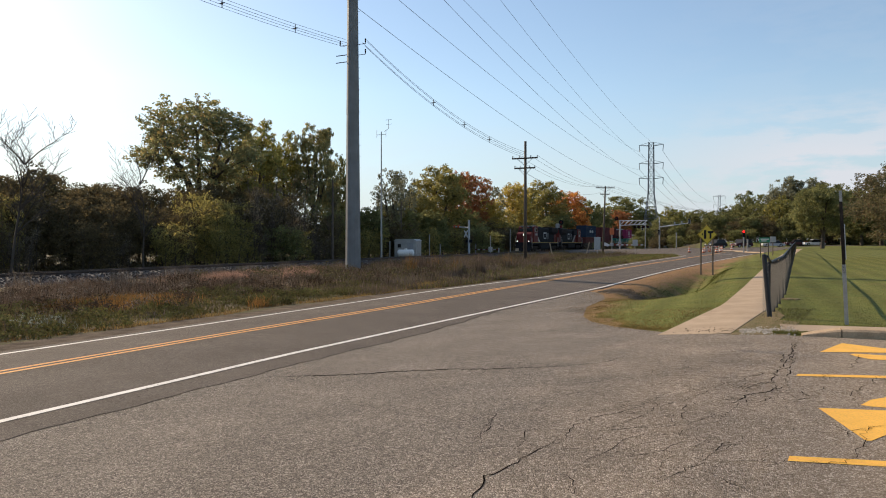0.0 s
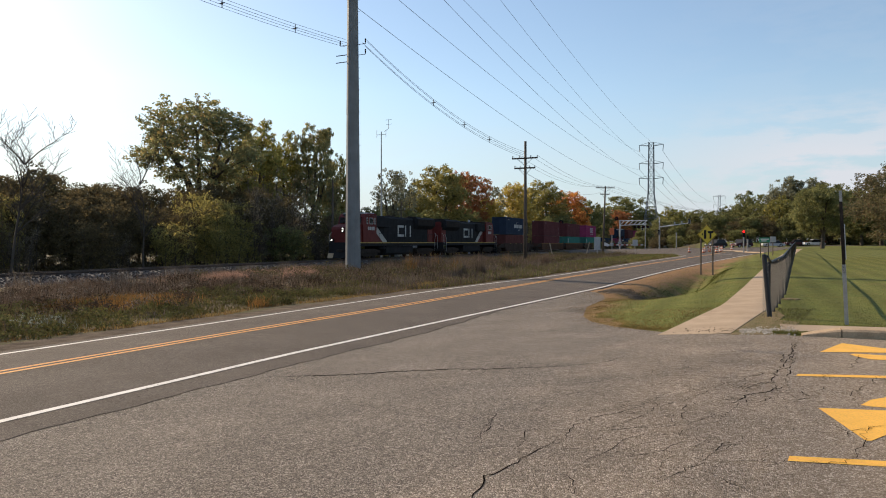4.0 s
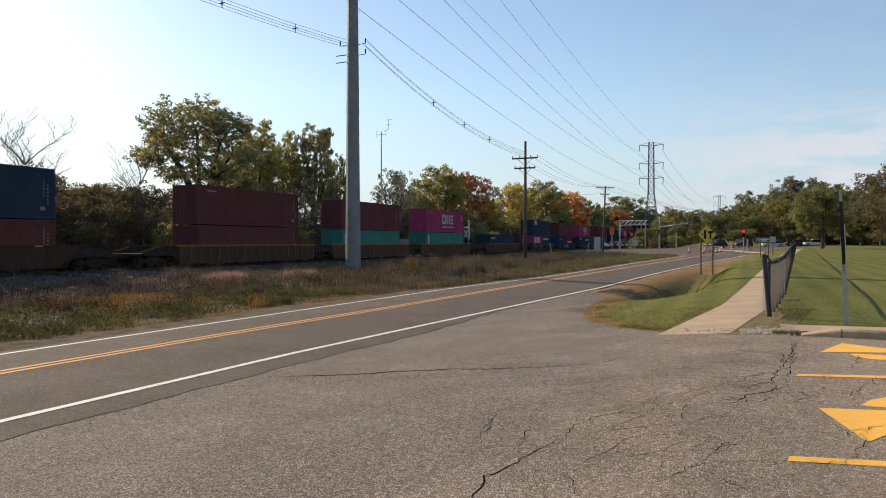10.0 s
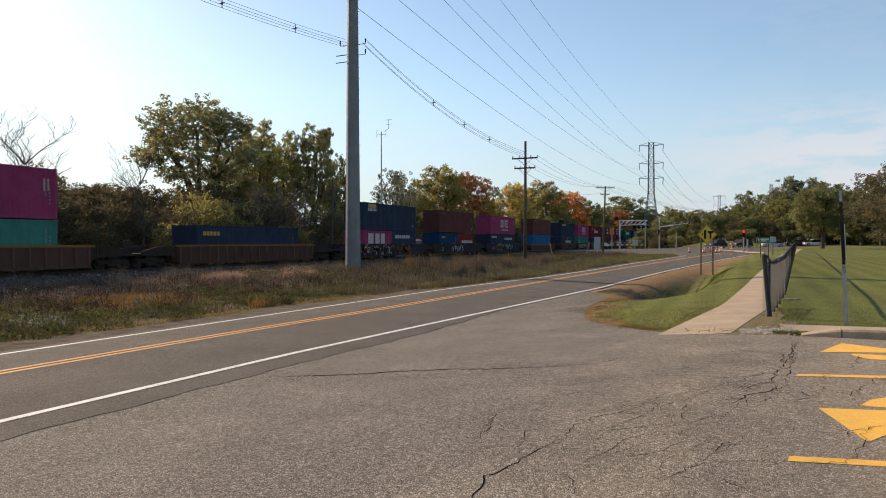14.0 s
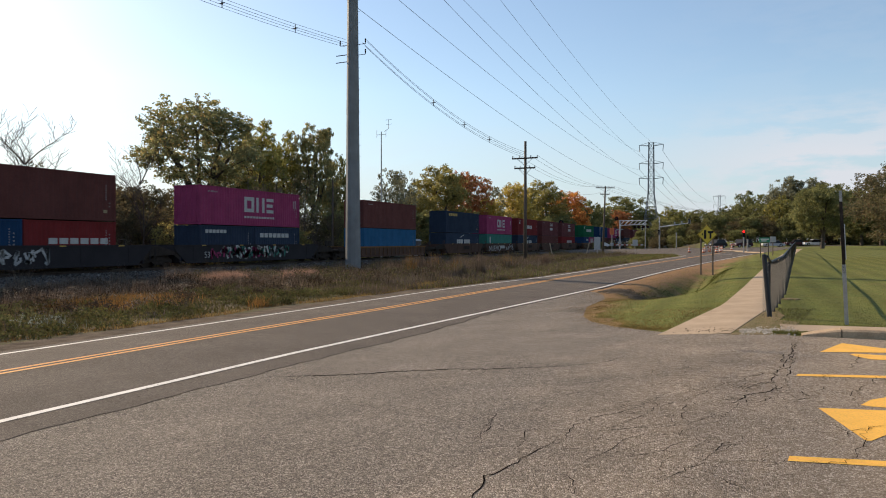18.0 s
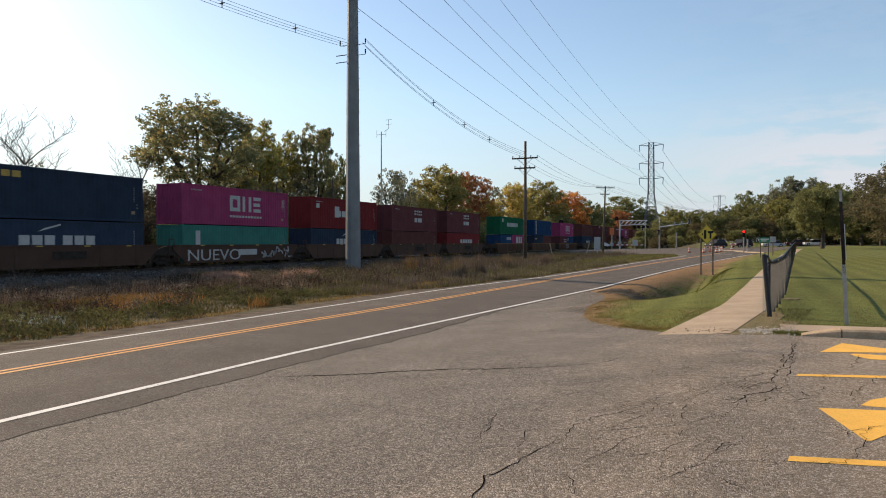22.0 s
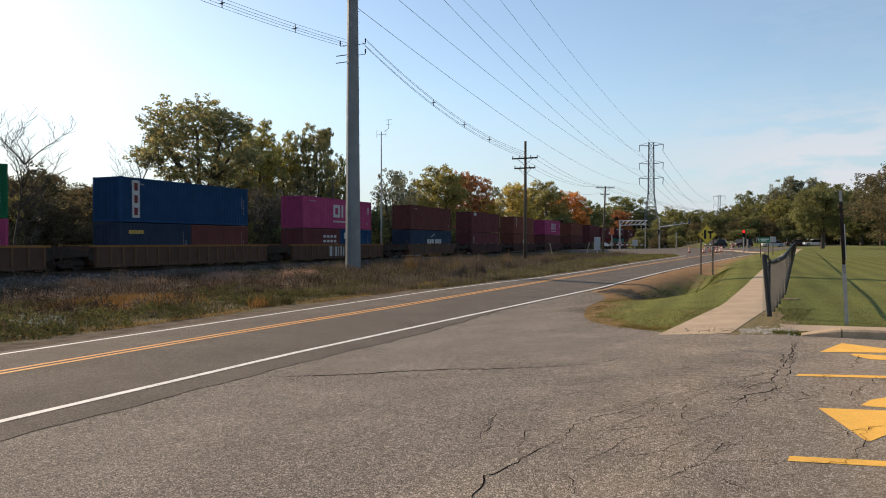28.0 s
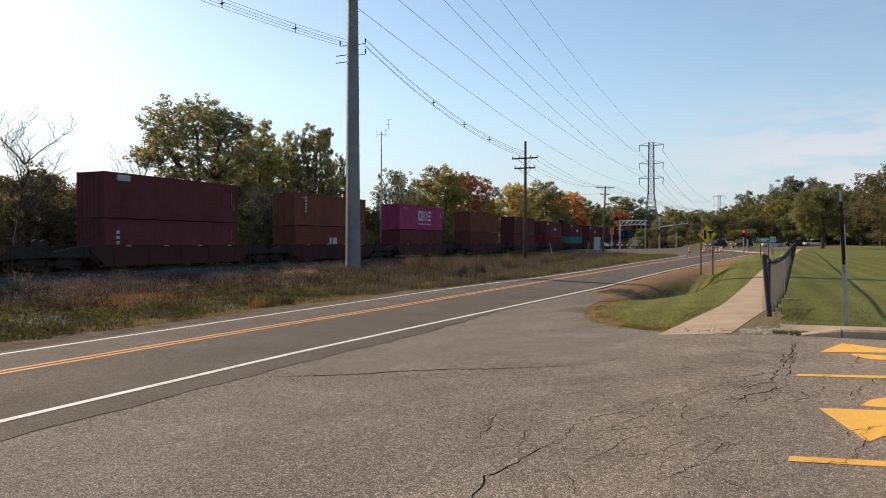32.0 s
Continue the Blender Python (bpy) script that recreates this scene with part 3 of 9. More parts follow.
# loose stones on the slope of the ballast
st = Shape()
rs = random.Random(5)
for i in range(11000):
    y = rs.uniform(-5, 110)
    u = rs.uniform(0, 1)
    x = TRACK_X + 1.5 + 2.7 * u
    z = -0.17 - 0.45 * max(0, (u * 2.7 - 0.25) / 2.15) if u * 2.7 < 2.4 else -0.6
    r = rs.uniform(0.04, 0.105)
    c = (x, y, z + r * 0.3)
    vs = [(c[0] + r * rs.uniform(0.6, 1.2) * dx, c[1] + r * rs.uniform(0.6, 1.3) * dy, c[2] + r * rs.uniform(0.5, 1.0) * dz)
          for dx, dy, dz in ((1, 0, 0), (-1, 0, 0), (0, 1, 0), (0, -1, 0), (0, 0, 1), (0, 0, -1))]
    st.add(vs, [(0, 2, 4), (2, 1, 4), (1, 3, 4), (3, 0, 4), (2, 0, 5), (1, 2, 5), (3, 1, 5), (0, 3, 5)])
M_STONE = leaf_mat("broken_stone", [(0.20, 0.185, 0.175), (0.065, 0.06, 0.056), (0.125, 0.116, 0.108), (0.035, 0.032, 0.03), (0.095, 0.088, 0.082)], 0.0)
stones = tagged(new("ballast_stones", st.mesh("ballast_stones", M_STONE, fix=False)), "grey broken stones on the ballast slope", "stones", kind="stuff")

# ---------------------------------------------------------------- the train
SPEED, NOSE = 15.52, 119.89
MOVERS = []


def runs(ob, y, z=0.0):
    MOVERS.append((ob, y, z))
    return ob


def y_of(c):
    """Place along the track at the start, of a point c metres behind the first nose."""
    return NOSE + c


def corrugated(half, L, z0, z1, n):
    """One long wall of pressed sheet, facing +x."""
    s = Shape()
    ys, step = [], L / n
    for i in range(n):
        y = -L / 2 + i * step
        ys += [(y, 0.0), (y + step * 0.25, 0.0), (y + step * 0.5, -0.036), (y + step * 0.75, -0.036)]
    ys.append((L / 2, 0.0))
    for y, d in ys:
        s.v += [(half + d, y, z0), (half + d, y, z1)]
    for i in range(len(ys) - 1):
        s.f.append((2 * i, 2 * i + 2, 2 * i + 3, 2 * i + 1))
    return s


CONTAINERS = {}
NAMES = {"navy": "dark navy blue", "dusk": "dark slate blue", "blue": "blue", "sky": "bright blue", "brown": "red-brown", "rust": "rust orange-brown",
         "maroon": "dark maroon", "red": "red", "magenta": "magenta pink", "teal": "pale teal green", "green": "dark green"}


def container(col, c, L=12.19, H=2.9, z=3.03, ridged_front=False):
    """A steel freight container with its front end c metres behind the first nose."""
    key = (col, L, H, ridged_front)
    y = y_of(c) + L / 2
    m = pose(TRACK_X, y, z)
    size = "forty-foot" if L > 10 else "twenty-foot"
    where = "stacked on another" if z > 2.5 else "low in a well wagon"
    label = f"{NAMES[col]} corrugated steel {size} container {where}"
    if key in CONTAINERS:
        ob = copy_thing(CONTAINERS[key], m)
        for ch in list(ob.children):
            if ch.get("mark"):
                bpy.data.objects.remove(ch)
        ob["label"] = label
        return runs(ob, y, z)
    t = thing("freight_container", m, label, "container", "containers on the train")
    CONTAINERS[key] = t
    P, h = PAINT[col], 1.219
    n = 40 if L > 10 else 20
    for s in (1, -1):
        w = corrugated(h - 0.02, L - 0.3, 0.14, H - 0.1, n)
        if s < 0:
            w.v = [(-a, b, d) for a, b, d in w.v]
        part("side_wall", w, P, t)
    part("roof", Shape().box(-h + 0.05, -L / 2 + 0.05, H - 0.045, h - 0.05, L / 2 - 0.05, H - 0.02), P, t)
    fr = Shape()
    for s in (1, -1):
        fr.box(s * h - 0.06 * (s > 0), -L / 2 + 0.1, 0.02, s * h + 0.06 * (s < 0), L / 2 - 0.1, 0.16)
        fr.box(s * h - 0.06 * (s > 0), -L / 2 + 0.1, H - 0.12, s * h + 0.06 * (s < 0), L / 2 - 0.1, H - 0.02)
        for e in (1, -1):
            x0, y0 = s * h, e * L / 2
            fr.box(min(x0, x0 - s * 0.16), min(y0, y0 - e * 0.15), 0.1, max(x0, x0 - s * 0.16), max(y0, y0 - e * 0.15), H - 0.1, 0.01)
    for e in (1, -1):
        fr.box(-h + 0.1, min(e * L / 2, e * (L / 2 - 0.1)), 0.02, h - 0.1, max(e * L / 2, e * (L / 2 - 0.1)), 0.17)
        fr.box(-h + 0.1, min(e * L / 2, e * (L / 2 - 0.1)), H - 0.14, h - 0.1, max(e * L / 2, e * (L / 2 - 0.1)), H - 0.02)
    part("frame", fr, P, t)
    cast = Shape().box(-0.085, -0.09, -0.06, 0.085, 0.09, 0.06, 0.012).mesh("corner_casting", P)
    for sx in (1, -1):
        for sy in (1, -1):
            for zz in (0.06, H - 0.06):
                part("corner_casting", cast, P, t, at=pose(sx * (h - 0.08), sy * (L / 2 - 0.085), zz))
    # leading end: pressed wall or doors
    if ridged_front:
        w = Shape()
        k = 9
        for i in range(k):
            a = -h + 0.16 + i * (2 * h - 0.32) / k
            b = a + (2 * h - 0.32) / k
            w.prism([(a, -L / 2 + 0.03), (a + 0.05, -L / 2 + 0.03), (a + 0.09, -L / 2 + 0.075), (b - 0.04, -L / 2 + 0.075), (b, -L / 2 + 0.03), (b, -L / 2 + 0.09), (a, -L / 2 + 0.09)], 2, 0.17, H - 0.14)
        part("front_wall", w, P, t)
    else:
        for s in (-1, 1):
            d = Shape().box(min(0.015 * s, s * (h - 0.17)), -L / 2 + 0.03, 0.18, max(0.015 * s, s * (h - 0.17)), -L / 2 + 0.07, H - 0.15, 0.01)
            for zz in lerp_list(0.5, H - 0.6, 4):
                d.box(min(0.08 * s, s * (h - 0.25)), -L / 2 + 0.015, zz, max(0.08 * s, s * (h - 0.25)), -L / 2 + 0.03, zz + 0.25)
            door = part("door", d, P, t)
            for xx in (0.3, 0.75):
                part("lock_rod", Shape().tube((s * xx, -L / 2 - 0.005, 0.1), (s * xx, -L / 2 - 0.005, H - 0.1), 0.02, n=6), P, door)
    part("rear_wall", Shape().box(-h + 0.15, L / 2 - 0.08, 0.17, h - 0.15, L / 2 - 0.04, H - 0.14), P, t)
    part("floor", Shape().box(-h + 0.06, -L / 2 + 0.1, 0.03, h - 0.06, L / 2 - 0.1, 0.13), M_UNDER, t)
    return runs(t, y, z)


def mark(ob, L, items, material=None, name="mark"):
    """Painted marks on the wall that faces the road: (start, end, low, high) in metres from the leading end and the base."""
    small = Shape()
    for a, b, lo, hi in items:
        # marks in this span are moved forward to fit the camera's view
        if L > 10 and 4.0 < a < 10.4:
            a, b = a - 1.2, b - 1.2
        if (b - a) * (hi - lo) > 0.13:
            o = part(name, Shape().box(1.199, a - L / 2, lo, 1.206, b - L / 2, hi), material or M_LETTER, ob, "plain painted block")
            o["mark"] = 1
        else:
            small.box(1.199, a - L / 2, lo, 1.206, b - L / 2, hi)
    if small.v:
        o = part("fine_print", small, material or M_LETTER, ob, "tiny unreadable print")
        o["mark"], o["kind"] = 1, "stuff"


def slanted(ob, L, polys, material=None):
    s = Shape()
    for poly in polys:
        s.prism([(a - 1.2 - L / 2, b) for a, b in poly], 0, 1.199, 1.206)
    o = part("mark", s, material or M_LETTER, ob, "plain painted blocks")
    o["mark"] = 1
    return o


def three_blocks(ob):
    """A white mark of a square ring, two upright and three level bars, with a thin row of bars below."""
    mark(ob, 12.19, [(6.1, 6.42, 1.1, 2.3), (6.95, 7.27, 1.1, 2.3), (6.42, 6.95, 2.02, 2.3), (6.42, 6.95, 1.1, 1.38),
                     (7.55, 7.85, 1.1, 2.3), (8.28, 8.58, 1.1, 2.3), (8.85, 9.75, 1.1, 1.36), (8.85, 9.65, 1.57, 1.83), (8.85, 9.75, 2.04, 2.3)])
    mark(ob, 12.19, [(6.1 + 0.35 * i, 6.1 + 0.35 * i + 0.25, 0.62, 0.78) for i in range(11)])
    mark(ob, 12.19, [(11.35, 11.42, 1.6, 2.3), (11.6, 11.67, 1.6, 2.3)])


def blocks_and_arc(ob, lo=1.15, a=5.6, w=4.6, arcs=True):
    """A white row of blocks in two words, with a curved stroke above and below."""
    k = w / 6.6
    xs = [a + k * i for i in (0, 1, 2, 3.5, 4.5, 5.5)]
    mark(ob, 12.19, [(x, x + k * 0.82, lo, lo + 0.58) for x in xs])
    if arcs:
        for s0, sg in ((a + w * 0.22, 1), (a + w * 0.52, -1)):
            polys = []
            for i in range(8):
                u0, u1 = i / 8, (i + 1) / 8
                e = (lambda u: (s0 + u * w * 0.28, (lo + 0.68 + 0.33 * math.sin(u * 1.57)) if sg > 0 else (lo - 0.1 - 0.33 * math.cos(u * 1.57))))
                (xa, za), (xb, zb) = e(u0), e(u1)
                polys.append([(xa, za), (xb, zb), (xb, zb + 0.06), (xa, za + 0.05)])
            slanted(ob, 12.19, polys)


def swoosh(ob, lo=0.85, a=5.5, w=4.4):
    mark(ob, 12.19, [(a + w / 6.6 * i, a + w / 6.6 * (i + 0.82), lo, lo + 0.55) for i in (0, 1, 2, 3.5, 4.5, 5.5)])
    slanted(ob, 12.19, [[(a + w * 0.22, lo + 0.75), (a + w * 0.3, lo + 0.95), (a + w * 0.5, lo + 1.22), (a + w * 0.5, lo + 1.12), (a + w * 0.34, lo + 0.9)]])


def word_bar(ob, a, b, lo, hi, n, L=12.19, material=None):
    k = (b - a) / n
    mark(ob, L, [(a + k * i, a + k * (i + 0.8), lo, hi) for i in range(n)], material)


def data_lines(ob, L=12.19, H=2.9, front=True):
    """Small unreadable data printed near the ends."""
    rr = random.Random(int(abs(ob.matrix_basis.translation.y) * 10))
    mark(ob, L, [(L - 0.74, L - 0.695, H * 0.45 + 0.14 * i, H * 0.45 + 0.14 * i + 0.08) for i in range(7)] + [(L - 0.5, L - 0.44, H * 0.3 + 0.2 * i, H * 0.3 + 0.2 * i + 0.09) for i in range(rr.randint(2, 6))], M_DATA)
    if rr.random() < 0.55:
        mark(ob, L, [(L - 0.92, L - 0.64, 0.5, 0.7)], M_PLATE)
    if front:
        mark(ob, L, [(0.9 + 0.13 * i, 0.9 + 0.13 * i + 0.07, H - 0.46, H - 0.36) for i in range(8)], M_DATA)


# ---- bogies and well wagons
BOGIE = {}


def bogie(parent, y, wheel_r=0.42, gauge_half=1.0, axles=(-0.88, 0.88)):
    b = part("bogie", Shape().box(-1.15, y - 0.3, 0.45, 1.15, y + 0.3, 0.72, 0.05), M_UNDER, parent, "black four-wheel bogie")
    key = (wheel_r, axles)
    if key not in BOGIE:
        sf = Shape().prism([(axles[0] - 0.3, 0.32), (axles[0] - 0.3, 0.6), (axles[0] + 0.35, 0.62), (-0.42, 0.82), (0.42, 0.82), (axles[-1] - 0.35, 0.62), (axles[-1] + 0.3, 0.6), (axles[-1] + 0.3, 0.32), (axles[-1] - 0.3, 0.4), (0.4, 0.22), (-0.4, 0.22), (axles[0] + 0.3, 0.4)], 0, -0.07, 0.07)
        for yy in (-0.22, 0, 0.22):
            sf.tube((0.02, yy, 0.3), (0.02, yy, 0.62), 0.07, n=8)
        wh = Shape().tube((-0.06, 0, 0), (0.06, 0, 0), wheel_r, wheel_r, n=22).tube((-0.09, 0, 0), (-0.06, 0, 0), wheel_r + 0.03, n=22).tube((0.06, 0, 0), (0.12, 0, 0), 0.11, n=10)
        BOGIE[key] = (sf.mesh("side_frame", M_UNDER), wh.mesh("wheel", M_UNDER), Shape().tube((-0.7, 0, 0), (0.7, 0, 0), 0.08, n=8).mesh("axle", M_UNDER))
    sf, wh, ax = BOGIE[key]
    for s in (-1, 1):
        part("side_frame", sf, M_UNDER, b, at=pose(s * gauge_half, y, 0))
        for a in axles:
            part("wheel", wh, M_UNDER, b, at=pose(s * 0.7535, y + a, wheel_r, 0, 0, 0 if s > 0 else 180))
    for a in axles:
        part("axle", ax, M_UNDER, b, at=pose(0, y + a, wheel_r))
    return b


WELL_NAMES = {"car_yellow": "dull yellow", "car_brown": "dark brown", "car_dark": "dirty black", "car_maroon": "dark maroon"}


def well_wagon(col, c, L, bogie_front, bogie_rear, style="rib", top=1.56, tall_ends=False):
    """A well wagon whose well begins c metres behind the first nose and is L long. The bogies sit at the given distances beyond its ends (None: none)."""
    y0 = y_of(c)
    kind = "ribbed" if style == "rib" else "smooth-sided"
    t = thing("well_wagon", pose(TRACK_X, y0, 0), f"{WELL_NAMES[col]} {kind} intermodal well wagon rolling on the track", "rail wagon", "wagons of the train")
    P = PAINT[col]
    for s in (-1, 1):
        w = Shape()
        xo = s * 1.42
        def bx(xa, ya, za, xb, yb, zb):
            w.box(min(xa, xb), ya, za, max(xa, xb), yb, zb)
        if style == "rib":
            w.box(min(xo, xo - s * 0.05), 0.0, 0.28, max(xo, xo - s * 0.05), L, top - 0.1)
            part("top_chord", Shape().box(min(xo + s * 0.04, xo - s * 0.14), -0.3, top - 0.13, max(xo + s * 0.04, xo - s * 0.14), L + 0.3, top), PAINT["car_rail"] if col == "car_yellow" else P, t, "worn orange top rail")
            bx(xo + s * 0.05, 0.0, 0.2, xo - s * 0.12, L, 0.36)
            part("side_sill", w, P, t)
            nr = int(L / 0.93)
            # rusty rib tone, painted lighter for the light the ribs catch
            rust = PAINT["car_rib_lit"] if col == "car_yellow" else P
            rib = Shape().box(-0.055, -0.035, 0.36, 0.055, 0.035, top - 0.13).mesh("rib", rust)
            for i in range(nr + 1):
                part("rib", rib, rust, t, at=pose(xo + s * 0.045, 0.12 + (L - 0.24) * i / nr, 0))
        else:
            w.prism([(-0.6, top - 0.3), (0.5, 0.3), (L - 0.5, 0.3), (L + 0.6, top - 0.3), (L + 0.6, top), (-0.6, top)], 0, min(xo, xo - s * 0.06), max(xo, xo - s * 0.06))
            bx(xo + s * 0.04, -0.5, top - 0.1, xo - s * 0.12, L + 0.5, top)
            bx(xo + s * 0.03, 0.5, 0.26, xo - s * 0.12, L - 0.5, 0.36)
            part("side_sill", w, P, t)
            for i in range(4):
                yy = 2.2 + (L - 4.0) * i / 3
                part("reflector", Shape().box(min(xo + s * 0.04, xo + s * 0.046), yy - 0.2, top - 0.085, max(xo + s * 0.04, xo + s * 0.046), yy + 0.2, top - 0.015), M_STRIPE, t, "small yellow reflector")
            for i in range(5):
                yy = 1.2 + (L - 2.4) * i / 4
                part("rib", Shape().box(min(xo, xo + s * 0.03), yy - 0.04, 0.36, max(xo, xo + s * 0.03), yy + 0.04, top - 0.1), P, t)
    part("well_floor", Shape().box(-1.36, 0.1, 0.24, 1.36, L - 0.1, 0.34), M_UNDER, t)
    for e, d, bo in ((0.0, -1, bogie_front), (L, 1, bogie_rear)):
        part("bulkhead", Shape().box(-1.36, e - 0.06, 0.34, 1.36, e + 0.06, top - 0.05), P, t)
        reach = abs(bo) + 1.6 if bo else 0.9
        ya, yb = sorted((e + d * 0.1, e + d * reach))
        part("end_platform", Shape().prism([(-1.3, ya), (1.3, ya), (1.3 if d > 0 else 0.9, yb), (-1.3 if d > 0 else -0.9, yb)], 2, 0.86, 1.0), M_UNDER, t)
        far_end = e + d * (reach - 0.5)
        for s in (-1, 1):
            part("end_bracket", Shape().prism([(e, 0.5), (e, top - 0.02), (e + d * (reach - 0.5) * 0.55, top - 0.12), (far_end, 1.12), (far_end, 0.86), (e + d * 0.5, 0.8)][::d], 0, min(s * 1.28, s * 1.34), max(s * 1.28, s * 1.34)), M_UNDER, t, "dark end bracket")
        part("centre_sill", Shape().box(-0.28, ya, 0.62, 0.28, yb, 0.98, 0.03), M_UNDER, t)
        if bo:
            bogie(t, e + d * bo)
            for s in (-1, 1):
                part("step_ladder", Shape().path([(s * 1.4, e + d * 0.5, 0.5), (s * 1.4, e + d * 0.5, top + 0.35), (s * 1.4, e + d * 0.95, top + 0.35), (s * 1.4, e + d * 0.95, 0.5)], 0.025, 5), P, t)
        if bo and bo > 1.6:
            part("coupler", Shape().box(-0.14, min(yb, yb + 0.0) if d > 0 else ya - 0.75, 0.72, 0.14, (yb + 0.75) if d > 0 else ya, 0.98, 0.03), M_UNDER, t)
            hw = Shape().tube((0.55, e + d * (reach - 0.25), 1.06), (0.55, e + d * (reach - 0.25), 1.75), 0.03, n=6)
            hw.tube((0.5, e + d * (reach - 0.25), 1.6), (0.58, e + d * (reach - 0.25), 1.6), 0.28, n=14)
            part("hand_brake", hw, M_UNDER, t)
    return runs(t, y0, 0.0)


# ---- locomotives
def locomotive(c, back_to_front, L, label, cab_len=4.1, wide_nose=True):
    """Six-axle diesel, nose towards -y in its own space, coupler to coupler L long."""
    y = y_of(c)
    base = pose(TRACK_X, y, 0) if not back_to_front else pose(TRACK_X, y + L, 0, 0, 0, 180)
    t = thing("diesel_locomotive", base, label, "locomotive", "locomotives of the train")
    deck = 1.72
    part("underframe", Shape().box(-1.5, 0.75, 1.32, 1.5, L - 0.75, deck, 0.03), M_BLACK, t)
    for s in (-1, 1):
        n_st = 11
        for i in range(n_st):
            ya = 1.6 + (L - 3.2) * i / n_st
            part("sill_stripe", Shape().box(min(s * 1.5, s * 1.508), ya, 1.64, max(s * 1.5, s * 1.508), ya + (L - 3.2) / n_st - 0.09, 1.735), M_STRIPE, t, "yellow sill stripe")
    part("fuel_tank", Shape().prism([(-1.35, 0.55), (-1.05, 0.32), (1.05, 0.32), (1.35, 0.55), (1.35, 1.3), (-1.35, 1.3)], 1, L / 2 - 3.3, L / 2 + 3.3), M_BLACK, t)
    part("air_tank", Shape().tube((1.15, L / 2 - 4.6, 1.12), (1.15, L / 2 - 2.8, 1.12), 0.17, n=12), M_BLACK, t, smooth=True)
    for bc in (4.0, L - 4.0):
        bogie(t, bc, 0.51, 1.08, (-1.85, 0.0, 1.85))
        for s in (-1, 1):
            part("bogie_beam", Shape().prism([(bc - 2.5, 0.62), (bc - 2.5, 0.85), (bc - 1.2, 1.05), (bc + 1.2, 1.05), (bc + 2.5, 0.85), (bc + 2.5, 0.62)], 0, min(s * 1.08, s * 1.26), max(s * 1.08, s * 1.26)), M_UNDER, t)
    h0 = cab_len + 2.45
    # long hood
    top = 4.62
    part("long_hood", Shape().prism([(-0.92, deck), (0.92, deck), (0.92, top - 0.25), (0.7, top), (-0.7, top), (-0.92, top - 0.25)], 1, h0, L - 1.35), M_BLACK, t)
    part("radiator_flare", Shape().prism([(-0.92, 3.3), (0.92, 3.3), (1.5, 3.75), (1.5, 4.55), (1.2, 4.72), (-1.2, 4.72), (-1.5, 4.55), (-1.5, 3.75)], 1, L - 6.6, L - 1.6), M_BLACK, t)
    for s in (-1, 1):
        g = Shape()
        for i in range(14):
            g.box(min(s * 1.5, s * 1.512), L - 6.4, 3.8 + 0.05 * i, max(s * 1.5, s * 1.512), L - 1.9, 3.825 + 0.05 * i)
        part("radiator_grille", g, M_UNDER, t)
        for i in range(9):
            yy = h0 + 0.6 + i * 1.0
            part("hood_door", Shape().box(min(s * 0.92, s * 0.945), yy, 1.95, max(s * 0.92, s * 0.945), yy + 0.9, 3.5, 0.01), M_BLACK, t)
        part("air_filter_box", Shape().box(min(s * 0.92, s * 1.35), h0 + 0.1, 3.35, max(s * 0.92, s * 1.35), h0 + 3.2, 4.5, 0.06), M_BLACK, t)
    for i in range(3):
        part("roof_fan", Shape().tube((0, L - 5.6 + 1.5 * i, 4.7), (0, L - 5.6 + 1.5 * i, 4.84), 0.66, 0.62, n=18), M_UNDER, t)
    part("exhaust", Shape().box(-0.3, h0 + 5, top - 0.02, 0.3, h0 + 6.4, top + 0.16, 0.03), M_UNDER, t)
    part("air_horn", Shape().tube((0.4, h0 + 1.0, top), (0.4, h0 + 1.0, top + 0.25), 0.03, n=6).tube((0.4, h0 + 0.8, top + 0.25), (0.4, h0 + 1.3, top + 0.25), 0.05, 0.09, n=8), M_UNDER, t)
    # end of the long hood in red
    part("hood_end", Shape().box(-0.94, L - 1.36, deck, 0.94, L - 1.2, top - 0.2, 0.03), M_RED, t, "red hood end panel")
    part("hood_end_side", Shape().prism([(-0.952, deck + 0.02), (0.952, deck + 0.02), (0.952, 3.7), (-0.952, 3.7)], 1, L - 2.7, L - 1.36), M_RED, t, "red panel at the hood's end")
    # cab and nose
    cy0, cy1 = 2.45, h0
    hw = 1.5
    part("cab", Shape().prism([(cy0 + 0.12, deck), (cy0, 3.55), (cy0 + 0.28, 4.35), (cy0 + 0.55, 4.66), (cy0 + 0.9, 4.74), (cy1 - 0.1, 4.74), (cy1, 4.6), (cy1, deck)], 0, -hw, hw), M_RED, t, "red driver's cab")
    part("cab_roof", Shape().prism([(-hw, 4.55), (-1.1, 4.83), (1.1, 4.83), (hw, 4.55), (hw, 4.5), (-hw, 4.5)], 1, cy0 + 0.6, cy1 + 0.05), M_UNDER if back_to_front else M_GREYPOST, t, "dark cab roof" if back_to_front else "grey cab roof")
    nose_hw = 1.35 if wide_nose else 0.95
    nose = Shape().prism([(1.0, deck), (1.0, 3.05), (1.12, 3.28), (1.5, 3.46), (cy0 + 0.15, 3.66), (cy0 + 0.15, deck)], 0, -nose_hw, nose_hw)
    part("nose", nose, M_RED, t, "red short nose")
